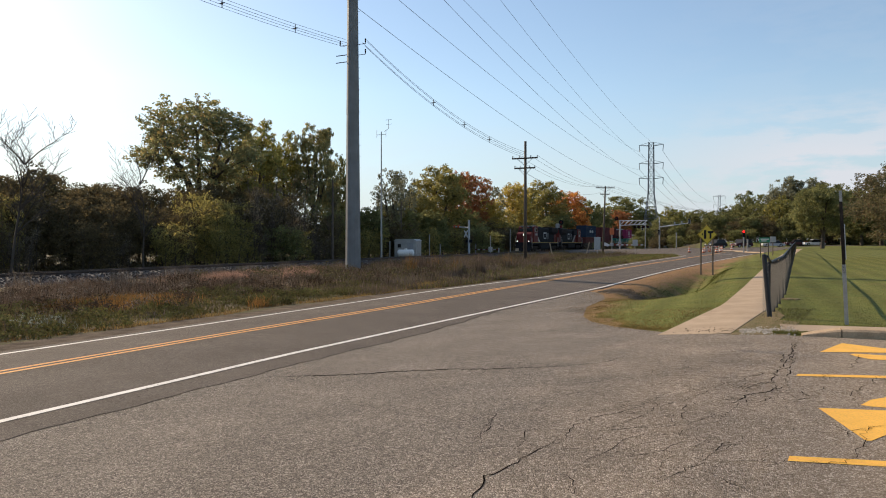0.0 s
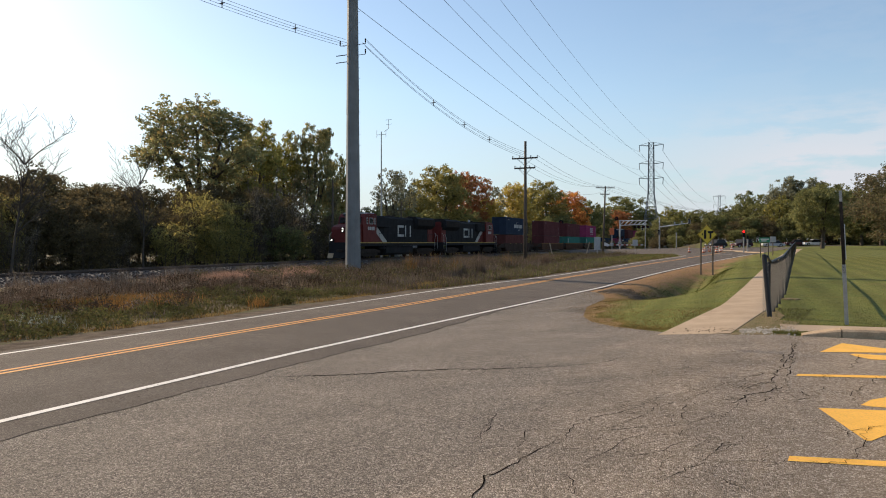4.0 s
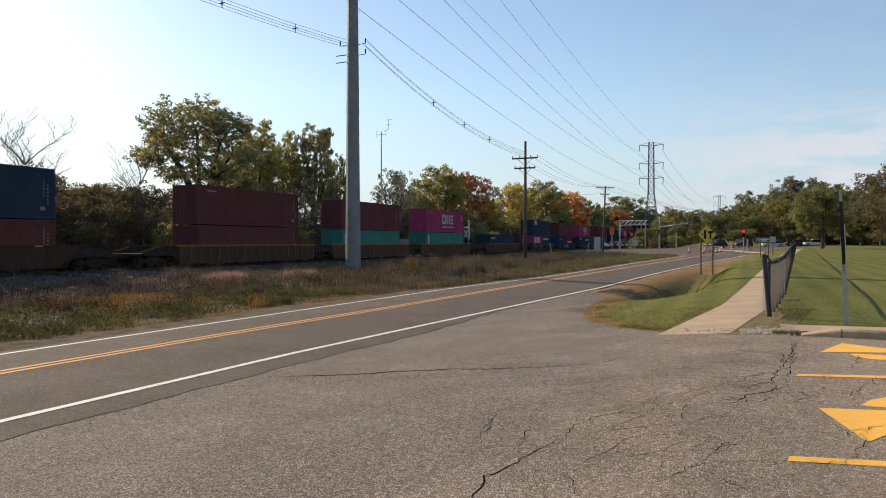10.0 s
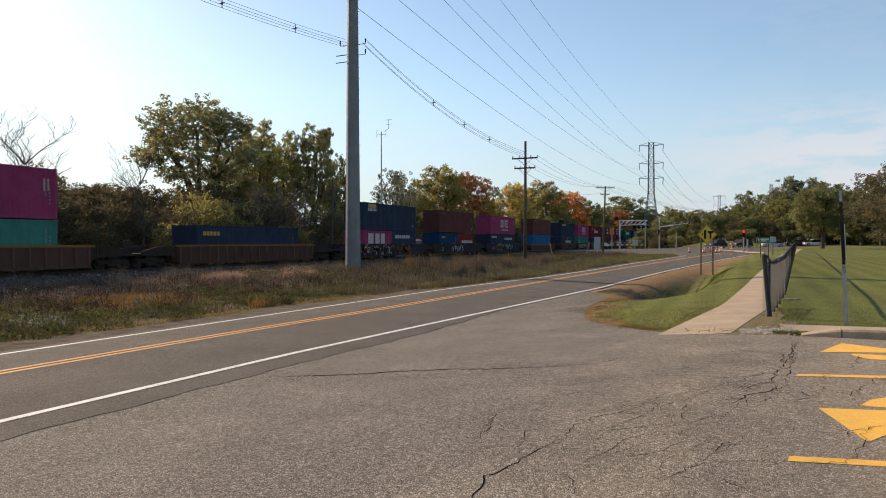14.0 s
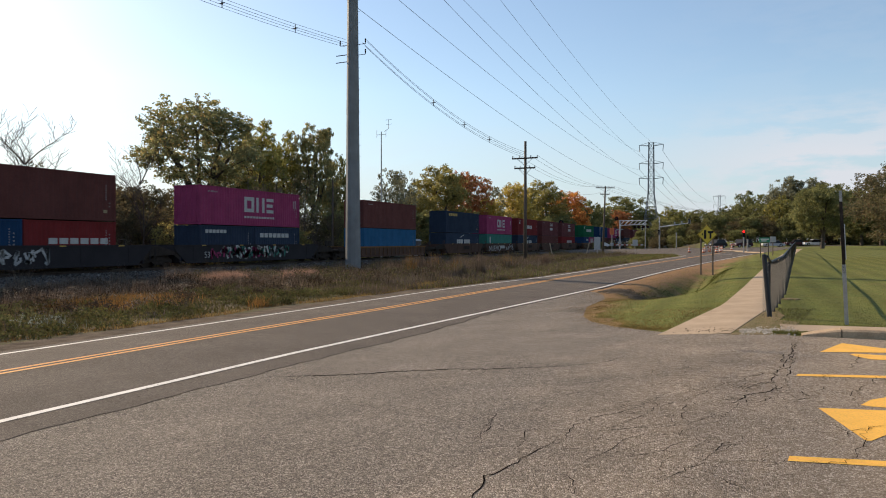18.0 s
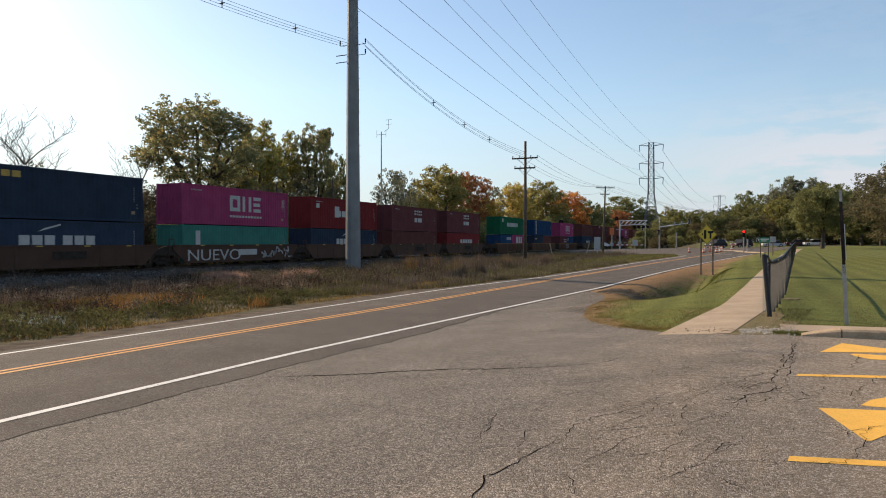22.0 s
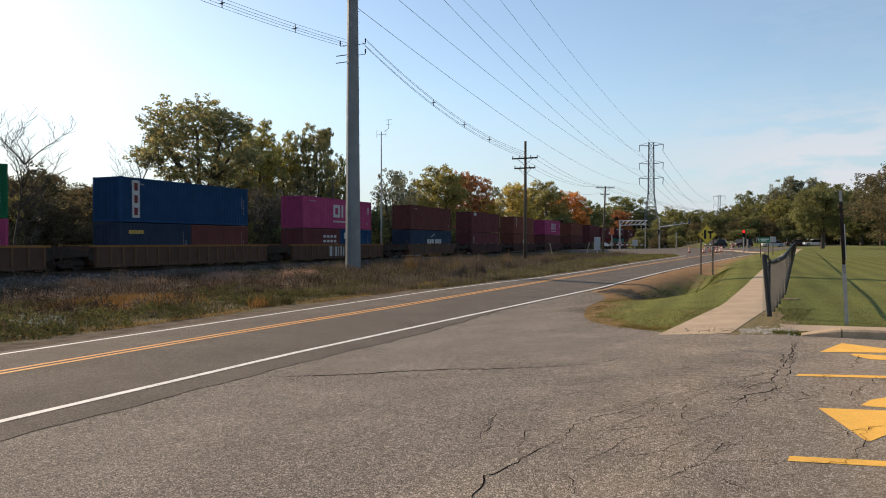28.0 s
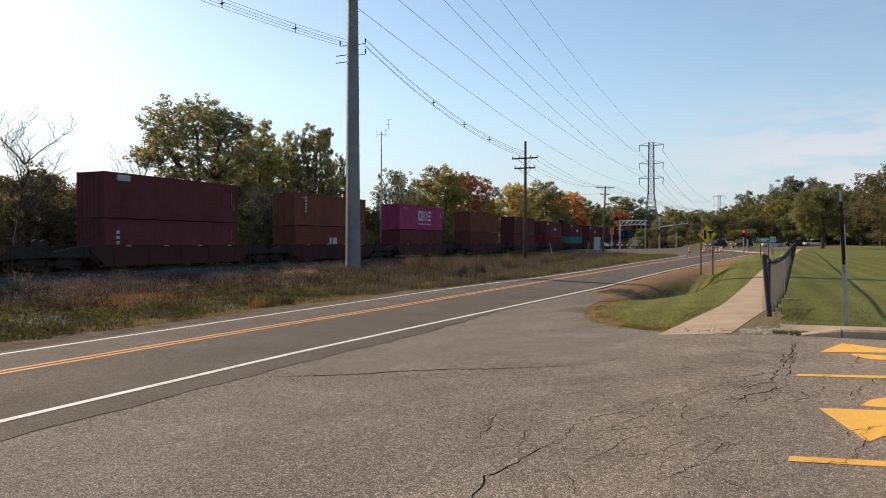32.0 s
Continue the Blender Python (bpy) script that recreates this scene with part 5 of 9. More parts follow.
def leafless(h, seed):
    """A bare tree: one leader with rising branches and fine twigs."""
    r = random.Random(seed)
    s, tips = Shape(), []
    s.boughs = Shape()
    def limb(p, d, length, r0, depth):
        n = 5
        q, d = Vector(p), Vector(d).normalized()
        for i in range(n):
            nd = (d + Vector((r.gauss(0, 0.13), r.gauss(0, 0.13), 0.06))).normalized()
            e = q + nd * length / n
            (s.boughs if depth else s).tube(q, e, max(0.020, r0 * (1 - 0.17 * i)), max(0.015, r0 * (0.83 - 0.17 * i)), n=6 if depth == 0 else 4, caps=False)
            q, d = e, nd
            if depth < 3 and i >= 1 - (depth > 1):
                for _ in range(3 if depth < 1 else 2 - depth % 2):
                    a = r.uniform(0, 6.3)
                    side = Vector((math.cos(a), math.sin(a), 0))
                    limb(q, d * 0.7 + side * 0.8, length * (0.45 if depth == 0 else 0.5) * r.uniform(0.7, 1.15), max(0.018, r0 * 0.45), depth + 1)
        tips.append(tuple(q))
    limb((0, 0, -0.2), (0.02, 0, 1), h, 0.21, 0)
    return s, tips


TREES = {}
SHAPES = {}


def tree_kind(key, h, crown, trunk_r, fork, limbs, seed, leaves, per, spread, size):
    TREES[key] = (h, crown, trunk_r, fork, limbs, seed, leaves, per, spread, size)


GREEN = leaf_mat("leaf_green", [(0.18, 0.19, 0.065), (0.26, 0.26, 0.085), (0.34, 0.31, 0.10), (0.22, 0.22, 0.07), (0.44, 0.31, 0.10)], 0.52)
OAK = leaf_mat("leaf_oak", [(0.18, 0.20, 0.105), (0.26, 0.27, 0.128), (0.33, 0.305, 0.14), (0.21, 0.222, 0.11), (0.46, 0.30, 0.12)], 0.54)
DEEP = leaf_mat("leaf_deep_green", [(0.15, 0.165, 0.075), (0.21, 0.215, 0.09), (0.27, 0.25, 0.10)], 0.5)
GREYGREEN = leaf_mat("leaf_grey_green", [(0.19, 0.19, 0.12), (0.26, 0.255, 0.16), (0.15, 0.15, 0.10)], 0.45)
OLIVE = leaf_mat("leaf_olive", [(0.23, 0.21, 0.08), (0.31, 0.275, 0.10), (0.40, 0.325, 0.10), (0.19, 0.185, 0.072)], 0.54)
GOLD = leaf_mat("leaf_gold", [(0.44, 0.35, 0.10), (0.57, 0.42, 0.10), (0.36, 0.32, 0.10), (0.62, 0.43, 0.10)], 0.56)
FIRE = leaf_mat("leaf_orange", [(0.58, 0.25, 0.08), (0.68, 0.32, 0.09), (0.48, 0.20, 0.07), (0.52, 0.31, 0.09)], 0.56)
RUSSET = leaf_mat("leaf_red", [(0.42, 0.16, 0.08), (0.48, 0.20, 0.09), (0.34, 0.17, 0.08), (0.27, 0.21, 0.09)], 0.52)
BROWN = leaf_mat("leaf_brown", [(0.120, 0.100, 0.058), (0.155, 0.125, 0.068), (0.098, 0.085, 0.052), (0.23, 0.17, 0.075)], 0.4)
DUSKY = leaf_mat("leaf_dusky_green", [(0.105, 0.10, 0.055), (0.14, 0.13, 0.065), (0.085, 0.078, 0.05), (0.19, 0.15, 0.075)], 0.42)
DULL = leaf_mat("leaf_dull_olive", [(0.135, 0.125, 0.07), (0.18, 0.16, 0.085), (0.105, 0.10, 0.06), (0.24, 0.17, 0.10)], 0.42)

# key: height, crown radius, leaves, leaves at a twig, spread, leaf length; then the way it grows
def lobed_kind(key, h, rx, low, trunk_r, lobes, sub, seed, leaves, per, spread, size, fork=0.3, gap=1.0):
    SHAPES[key] = lambda: lobed(h, rx, low, trunk_r, lobes, sub, seed, fork, gap)
    tree_kind(key, h, rx, trunk_r, fork, 0, seed, leaves, per, spread, size)


def brush_kind(key, h, rx, stems, twigs, seed, leaves, per, spread, size, fill=0):
    SHAPES[key] = lambda: thicket(h, rx, stems, twigs, seed, fill)
    tree_kind(key, h, rx, 0.05, 0.1, 0, seed, leaves, per, spread, size)


lobed_kind("oak", 17.0, 7.0, 0.34, 0.46, 40, 28, 12, OAK, 18, 0.44, 0.15, fork=0.27, gap=0.80)
lobed_kind("broad_a", 16.0, 6.0, 0.16, 0.36, 32, 28, 14, OAK, 26, 0.44, 0.155, gap=0.82)
lobed_kind("broad_b", 15.0, 5.4, 0.20, 0.34, 30, 26, 23, GREEN, 21, 0.44, 0.155, gap=0.86)
lobed_kind("deep_a", 14.0, 5.2, 0.12, 0.32, 34, 22, 31, DEEP, 20, 0.52, 0.19, gap=0.96)
lobed_kind("deep_b", 12.0, 4.8, 0.04, 0.28, 32, 20, 37, DEEP, 20, 0.52, 0.20, fork=0.2, gap=0.98)
lobed_kind("pale_a", 14.0, 5.4, 0.14, 0.32, 40, 22, 33, GREYGREEN, 19, 0.5, 0.17, gap=0.9)
lobed_kind("dull_a", 9.0, 6.0, 0.08, 0.22, 70, 32, 83, DULL, 19, 0.34, 0.085, fork=0.18, gap=0.84)
lobed_kind("gold_a", 13.0, 5.0, 0.06, 0.28, 40, 24, 53, GOLD, 17, 0.5, 0.16, fork=0.2, gap=1.02)
lobed_kind("gold_b", 12.0, 4.8, 0.05, 0.26, 42, 24, 59, OLIVE, 17, 0.5, 0.16, fork=0.2, gap=1.05)
lobed_kind("fire_a", 11.0, 4.2, 0.06, 0.24, 36, 24, 61, FIRE, 18, 0.45, 0.15, fork=0.2, gap=1.04)
lobed_kind("red_a", 12.0, 4.4, 0.08, 0.26, 36, 24, 67, RUSSET, 20, 0.45, 0.15, fork=0.2, gap=1.0)
lobed_kind("sparse_a", 12.0, 3.6, 0.10, 0.18, 30, 18, 71, GREYGREEN, 11, 0.4, 0.14, gap=0.8)
lobed_kind("lawn_tree", 11.0, 6.0, 0.14, 0.34, 60, 26, 79, DEEP, 19, 0.44, 0.14, fork=0.22, gap=0.95)
lobed_kind("wild_a", 9.0, 3.6, 0.05, 0.16, 30, 22, 87, BROWN, 20, 0.42, 0.12, fork=0.2, gap=0.95)
lobed_kind("wild_b", 8.0, 3.2, 0.05, 0.15, 26, 20, 89, DUSKY, 20, 0.42, 0.12, fork=0.2, gap=0.92)
brush_kind("olive_a", 8.0, 2.6, 9, 3, 41, OLIVE, 14, 0.62, 0.145, fill=120)
brush_kind("olive_b", 7.0, 2.8, 10, 3, 43, BROWN, 17, 0.62, 0.125, fill=220)
brush_kind("brush_deep", 6.5, 2.8, 8, 3, 47, DEEP, 13, 0.65, 0.18, fill=160)
TWIG = leaf_mat("leaf_grey_brown", [(0.19, 0.16, 0.12), (0.25, 0.205, 0.145), (0.15, 0.13, 0.10), (0.30, 0.25, 0.13)], 0.45)
brush_kind("thin_brush", 8.0, 2.2, 16, 4, 49, TWIG, 6, 0.5, 0.10, fill=60)
SHAPES["bare_a"] = lambda: leafless(11.0, 73)
tree_kind("bare_a", 11.0, 3.4, 0.16, 0.25, 6, 73, None, 0, 0, 0)
PROTO = {}


def tree(key, x, y, height, label, category="tree", turn=0.0, group="trees behind the railway", wide=1.0):
    h, crown, trunk_r, fork, limbs, seed, leaves, per, spread, size = TREES[key]
    m = pose(x, y, land(x, y) - 0.1, 0, 0, turn)
    if key not in PROTO:
        t = thing("shrub" if category == "shrub" else "tree", m, label, category, group)
        wood, tips = SHAPES[key]()
        if category == "shrub":
            st = part("brushwood", wood.mesh("brushwood", M_BARK, fix=False), M_BARK, t, "thin dark upright stems")
            st["kind"] = "stuff"
        else:
            part("trunk", wood.mesh("trunk", M_BARK, fix=False), M_BARK, t, "dark bark trunk and limbs")
            if key == "bare_a":
                part("crown", wood.boughs.mesh("crown", M_BARK, fix=False), M_BARK, t, "bare rising branches and twigs")
        top_z = max(p[2] for p in tips)
        if leaves:
            part("crown", leaf_mesh("crown", tips, spread, per, size, leaves, np.random.default_rng(seed)), leaves, t)
        PROTO[key] = (t, top_z + spread * 0.2, sum(math.hypot(p[0], p[1]) for p in tips) / max(1, len(tips)) * 1.55)
    else:
        t = copy_thing(PROTO[key][0], m)
        tagged(t, label, category, group)
    t.matrix_basis = m
    k = height / PROTO[key][1]
    t.scale = (k * wide, k * wide, k)
    return t


def spot(x, d):
    """World place seen at image column x, d metres deep."""
    a = (x - 784) / 1219.0
    return d * (a * math.cos(TURN) - math.sin(TURN)), d * (a * math.sin(TURN) + math.cos(TURN))


rt = random.Random(99)
LBL = {"oak": "large oak with an open crown and dark limbs", "pale_a": "tall grey-green broadleaf tree", "broad_a": "tall broad green tree with thinning autumn leaves", "broad_b": "green broadleaf tree beginning to turn yellow",
       "deep_a": "dense dark green broadleaf tree", "deep_b": "dark green broadleaf tree in full leaf", "olive_a": "olive and yellow shrubby tree beside the track",
       "wild_a": "brownish green dense wild tree behind the brush", "wild_b": "dusky green dense wild tree behind the brush",
       "olive_b": "brownish autumn shrub tree beside the track", "brush_deep": "dense dark green thicket shrub beside the track", "thin_brush": "thin half-bare brown brush with upright stems", "gold_a": "golden yellow autumn tree behind the track",
       "gold_b": "yellow-green autumn tree behind the track", "fire_a": "bright orange autumn maple tree", "red_a": "red and russet autumn tree", "sparse_a": "thin tree with few remaining brown leaves",
       "bare_a": "bare leafless tree with pale branches", "lawn_tree": "broad green tree standing on the lawn"}


def put(key, col, d, height, wide=1.0):
    x, y = spot(col, d)
    return tree(key, x, y, height, LBL[key], turn=rt.uniform(0, 360), wide=wide)


def put_at(key, col, x, top, broad):
    """A tree at an image column and a given distance across the track, its height and breadth fitted to the camera's
    view.
    """
    a = (col - 784) / 1219.0
    d = -x / (math.sin(TURN) - a * math.cos(TURN))
    y = d * (a * math.sin(TURN) + math.cos(TURN))
    height = EYE[2] + (429 - top) * d / 1219.0 - land(x, y) + 0.1
    t = tree(key, x, y, height, LBL[key], turn=rt.uniform(0, 360))
    k = t.scale[2]
    w = broad * d / 1219.0 / (2 * PROTO[key][2])
    t.scale = (w, w, k)
    return t


# the hedge of brush along the far side of the track
def column(x, y):
    d = y * math.cos(TURN) - x * math.sin(TURN)
    return 784 + 1219.0 * (x * math.cos(TURN) + y * math.sin(TURN)) / d, d


def along(table, v):
    for (a, p), (b, q) in zip(table, table[1:]):
        if v <= b:
            return p + (q - p) * max(0.0, (v - a) / (b - a))
    return table[-1][1]


SKYLINE = ((-200, 290), (0, 292), (40, 288), (75, 280), (105, 297), (200, 311), (280, 324), (350, 318), (430, 318), (520, 345), (600, 366), (660, 372))
y = -18.0
while y < 80:
    for dx, part_of in ((-46.8, 0.52), (-49.8, 0.78), (-53.0, 0.96), (-58.0, 1.0), (-65.0, 0.95)):
        x_, y_ = dx + rt.uniform(-1, 1), y + rt.uniform(-1, 1)
        col, d = column(x_, y_)
        if col < 300:
            key = rt.choice(("olive_b", "olive_b", "olive_b", "thin_brush"))
        elif col < 440:
            key = rt.choice(("olive_a", "olive_b", "olive_a", "thin_brush"))
        else:
            key = rt.choice(("thin_brush", "olive_b", "thin_brush", "olive_a", "brush_deep"))
        if dx < -52 and col < 520:
            key = rt.choice(("wild_a", "wild_b", "wild_a"))
            if rt.random() < 0.2:
                continue
        row = along(SKYLINE, col) + rt.uniform(-6, 16)
        hh = (EYE[2] + (429 - row) * d / 1219.0 - land(x_, y_)) * part_of * rt.uniform(0.9, 1.03)
        tree(key, x_, y_, max(2.5, hh), LBL[key], "tree" if key[:4] == "wild" else "shrub", rt.uniform(0, 360), "brush along the track", 1.0 if hh > 5 else 1.25)
    y += 3.0
while y < 330:
    for dx, hh in ((-47.5, 4.5), (-53.5, 6.5)):
        key = rt.choice(("olive_a", "brush_deep", "olive_b", "brush_deep"))
        tree(key, dx + rt.uniform(-1, 1), y + rt.uniform(-1, 1), hh + rt.uniform(-0.8, 1.2), LBL[key], "shrub", rt.uniform(0, 360), "brush along the track", 1.45)
    y += 5.0 + max(0, (y - 150) * 0.03)
# hedge beyond the cross street
for i in range(34):
    x = -24 + 4.2 * i
    key = ("deep_b", "wild_b", "deep_b", "wild_a")[i % 4]
    tree(key, x, 184 + rt.uniform(-3, 6) + 0.12 * max(0, x), rt.uniform(4.8, 7.5), LBL[key], "tree", rt.uniform(0, 360), "trees beyond the cross street", 1.15)
    key = ("brush_deep", "olive_b")[i % 3 == 1]
    tree(key, x + rt.uniform(-1, 1), 179 + rt.uniform(-2, 2) + 0.12 * max(0, x), rt.uniform(2.8, 4.2), LBL[key], "shrub", rt.uniform(0, 360), "brush beyond the cross street", 1.5)
# low shrubs on the near edge beyond the street
for i in range(9):
    x = -43 + 3.4 * i + rt.uniform(-1.5, 1.5)
    key = ("brush_deep", "olive_b", "thin_brush")[i % 3]
    tree(key, x, 163 + rt.uniform(-3, 5), rt.uniform(1.0, 2.6), LBL[key], "shrub", rt.uniform(0, 360), "brush beyond the cross street", 1.6)

# tall trees of the wood
put_at("oak", 350, -62.0, 177, 220)
put_at("wild_b", 398, -70.0, 268, 80)
put_at("wild_b", 440, -71.0, 276, 80)
put_at("broad_b", 455, -66.0, 216, 92)
put_at("broad_b", 502, -68.0, 236, 84)
put_at("broad_a", 560, -62.0, 222, 92)
put_at("deep_a", 596, -64.0, 280, 60)
put_at("olive_a", 345, -48.5, 340, 70)
put_at("olive_a", 388, -48.0, 352, 60)
put_at("olive_a", 12, -48.5, 342, 50)
put_at("bare_a", 18, -43.6, 184, 150).rotation_euler[2] = radians(290)
put_at("bare_a", 254, -43.6, 248, 100).rotation_euler[2] = radians(200)
put_at("thin_brush", 470, -49.0, 300, 60)
put_at("thin_brush", 520, -49.0, 310, 60)
put_at("thin_brush", 440, -48.0, 330, 60)
x, y = spot(587, 74)
tree("bare_a", x, y, 9.6, "slim dead trunk with few twigs", "tree", 20, wide=0.25)
put_at("sparse_a", 692, -50.0, 298, 62)
put_at("sparse_a", 716, -53.0, 306, 50)
put_at("deep_b", 652, -50.0, 368, 60)
put_at("deep_b", 700, -52.0, 360, 70)
put_at("gold_b", 738, -55.0, 336, 60)
put_at("gold_b", 776, -54.0, 292, 100)
put_at("deep_b", 760, -50.0, 372, 60)
put_at("red_a", 828, -57.0, 306, 84)
put_at("deep_b", 815, -52.0, 370, 70)
put_at("sparse_a", 872, -58.0, 328, 44)
put_at("gold_a", 862, -54.0, 352, 62)
put_at("gold_a", 912, -54.0, 324, 62)
put_at("gold_b", 962, -56.0, 320, 84)
put_at("olive_a", 890, -51.0, 372, 60)
put_at("fire_a", 1004, -52.0, 338, 72)
put_at("deep_b", 985, -50.0, 380, 60)
put_at("deep_b", 1036, -53.0, 356, 56)
put_at("deep_b", 1062, -54.0, 368, 50)
put_at("deep_a", 1106, -50.0, 348, 92)
put_at("red_a", 1096, -48.5, 372, 40)
put_at("deep_b", 1145, -49.0, 372, 60)
# this side of the track past the crossing, and round the far corner
def far(key, col, d, top, broad, low=None):
    x, y = spot(col, d)
    height = EYE[2] + (429 - top) * d / 1219.0 - land(x, y) + 0.1
    t = tree(key, x, y, height, LBL[key], "tree", rt.uniform(0, 360), "trees beyond the cross street")
    w = broad * d / 1219.0 / (2 * PROTO[key][2])
    t.scale = (w, w, t.scale[2])


for key, col, d, top, wide in (("deep_b", 1182, 195, 385, 60), ("deep_a", 1205, 215, 372, 60), ("deep_b", 1240, 205, 372, 60), ("broad_b", 1190, 200, 366, 46),
                               ("deep_b", 1275, 200, 376, 60), ("deep_b", 1300, 215, 364, 56), ("deep_a", 1318, 205, 339, 36), ("deep_a", 1336, 200, 346, 36),
                               ("deep_a", 1358, 190, 345, 50), ("broad_b", 1380, 172, 346, 44), ("pale_a", 1398, 185, 314, 70), ("pale_a", 1440, 185, 316, 56)):
    far(key, col, d, top, wide)
for key, col, d, top, wide in (("olive_b", 1330, 172, 384, 60), ("olive_b", 1365, 172, 392, 60), ("olive_b", 1300, 176, 392, 50), ("deep_b", 1420, 170, 350, 70), ("deep_b", 1490, 150, 330, 70),
                               ("deep_b", 1525, 145, 335, 80), ("deep_a", 1560, 150, 330, 80), ("deep_b", 1475, 180, 350, 70), ("deep_a", 1610, 140, 330, 90), ("deep_b", 1650, 130, 330, 90),
                               ("brush_deep", 1500, 165, 380, 80), ("brush_deep", 1440, 180, 385, 80), ("brush_deep", 1560, 165, 380, 80), ("brush_deep", 1395, 178, 388, 70)):
    far(key, col, d, top, wide)
x, y = spot(1455, 108)
t = tree("lawn_tree", x, y, EYE[2] + (429 - 325) * 108 / 1219.0 - land(x, y), LBL["lawn_tree"], "tree", 40, "trees on the lawn")
t.scale = (100 * 108 / 1219.0 / (2 * PROTO["lawn_tree"][2]),) * 2 + (t.scale[2],)
x, y = spot(1664, 52)
t = tree("dull_a", x, y, EYE[2] + (429 - 262) * 52 / 1219.0 - land(x, y), "olive-leaved tree with drooping branches beside the lawn", "tree", 75, "trees on the lawn")
t.scale = (268 * 52 / 1219.0 / (2 * PROTO["dull_a"][2]),) * 2 + (t.scale[2],)


# ---------------------------------------------------------------- rough grass and weeds
def walk_left(y):
    if y < 20:
        return -1.46 + 0.155 * (y - 14.2)
    return -0.56 + 0.067 * (y - 20) if y < 28 else -0.02 + 0.0555 * (y - 28) + 0.0002 * (y - 28) ** 2


def blades(name, n, place, heights, width, material, label, seed, lean=0.35):
    """Upright pointed blades; place(rng, n) gives x and y."""
    rng = np.random.default_rng(seed)
    x, y = place(rng, n)
    z = np.array([land(a, b) for a, b in zip(x, y)])
    ok = np.array([not paved(a, b, -0.02) and not (road_x(b) + road_left(b) - 1.65 + 0.75 * sm(22, 34, b) - 0.3 * math.sin(b * 0.7) < a < road_x(b)) for a, b in zip(x, y)])
    x, y, z = x[ok], y[ok], z[ok]
    n = len(x)
    h = heights[0] + (heights[1] - heights[0]) * rng.beta(1.6, 3.2, n)
    a = rng.uniform(0, 2 * np.pi, n)
    w = width * rng.uniform(0.6, 1.4, n)
    lx, ly = rng.normal(0, lean, n) * h, rng.normal(0, lean, n) * h
    v = np.stack([np.stack([x - np.cos(a) * w, y - np.sin(a) * w, z - 0.03], 1), np.stack([x + np.cos(a) * w, y + np.sin(a) * w, z - 0.03], 1),
                  np.stack([x + lx, y + ly, z + h], 1)], 1).reshape(-1, 3)
    me = bpy.data.meshes.new(name)
    me.vertices.add(3 * n)
    me.vertices.foreach_set("co", v.ravel())
    me.loops.add(3 * n)
    me.loops.foreach_set("vertex_index", np.arange(3 * n))
    me.polygons.add(n)
    me.polygons.foreach_set("loop_start", np.arange(0, 3 * n, 3))
    me.polygons.foreach_set("loop_total", np.full(n, 3))
    me.materials.append(material)
    me.update(calc_edges=True)
    return tagged(new(name, me), label, "grass", kind="stuff")


G_GREEN = leaf_mat("grass_green", [(0.085, 0.082, 0.03), (0.115, 0.108, 0.036), (0.15, 0.122, 0.052), (0.08, 0.066, 0.03)], 0.3)
G_DRY = leaf_mat("grass_dry", [(0.145, 0.116, 0.09), (0.098, 0.081, 0.064), (0.20, 0.163, 0.126), (0.072, 0.06, 0.05)], 0.3)
G_PINK = leaf_mat("grass_pink", [(0.40, 0.25, 0.185), (0.48, 0.31, 0.225), (0.30, 0.19, 0.14)], 0.3)
G_RUST = leaf_mat("grass_rust", [(0.24, 0.13, 0.045), (0.18, 0.105, 0.04), (0.15, 0.115, 0.05)], 0.3)
G_DARK = leaf_mat("weed_dark", [(0.045, 0.035, 0.024), (0.07, 0.05, 0.03), (0.035, 0.032, 0.02)], 0.2)
G_PALE = leaf_mat("weed_pale", [(0.30, 0.30, 0.23), (0.2, 0.21, 0.15)], 0.2)


def verge(x0, x1, y0, y1):
    return lambda rng, n: (rng.uniform(x0, x1, n), y0 + (y1 - y0) * rng.uniform(0, 1, n) ** 1.35)


def patch(cx, cy, rx, ry):
    return lambda rng, n: (cx + rx * rng.normal(0, 0.5, n), cy + ry * rng.normal(0, 0.5, n))


def clumped(x0, x1, y0, y1, clumps, spread, power=1.35):
    """Tufts: blades gather round random centres."""
    def f(rng, n):
        cx, cy = rng.uniform(x0, x1, clumps), y0 + (y1 - y0) * rng.uniform(0, 1, clumps) ** power
        i = rng.integers(0, clumps, n)
        return np.clip(cx[i] + rng.normal(0, spread, n), x0 - 0.2, x1 + 0.2), cy[i] + rng.normal(0, spread, n)
    return f


blades("verge_grass", 34000, verge(-27.0, -15.9, 3, 125), (0.04, 0.20), 0.02, G_GREEN, "green grass of the railway verge", 1)
blades("green_tuft", 14000, clumped(-20.5, -16.2, 5, 60, 130, 0.45), (0.06, 0.26), 0.02, G_GREEN, "fresh green tufts near the road", 21)
blades("dry_grass", 26000, verge(-30.5, -16.6, 3, 110), (0.06, 0.30), 0.015, G_DRY, "dry brown grass on the railway verge", 2)
blades("dry_tuft", 26000, clumped(-31.0, -17.0, 4, 100, 420, 0.32), (0.12, 0.55), 0.013, G_DRY, "tall dry tufts on the railway verge", 22)
blades("dark_weeds", 34000, clumped(-30.5, -19.0, 5, 90, 300, 0.45), (0.12, 0.5), 0.02, G_DARK, "dark dead weed stalks on the verge", 3)
blades("pink_grass", 6000, patch(-29.6, 34, 1.0, 5.0), (0.2, 0.6), 0.014, G_PINK, "pinkish tufts of seeding grass", 4)
blades("pink_grass", 5000, patch(-28.6, 40.5, 0.9, 2.2), (0.3, 0.75), 0.014, G_PINK, "pinkish tufts of seeding grass", 5)
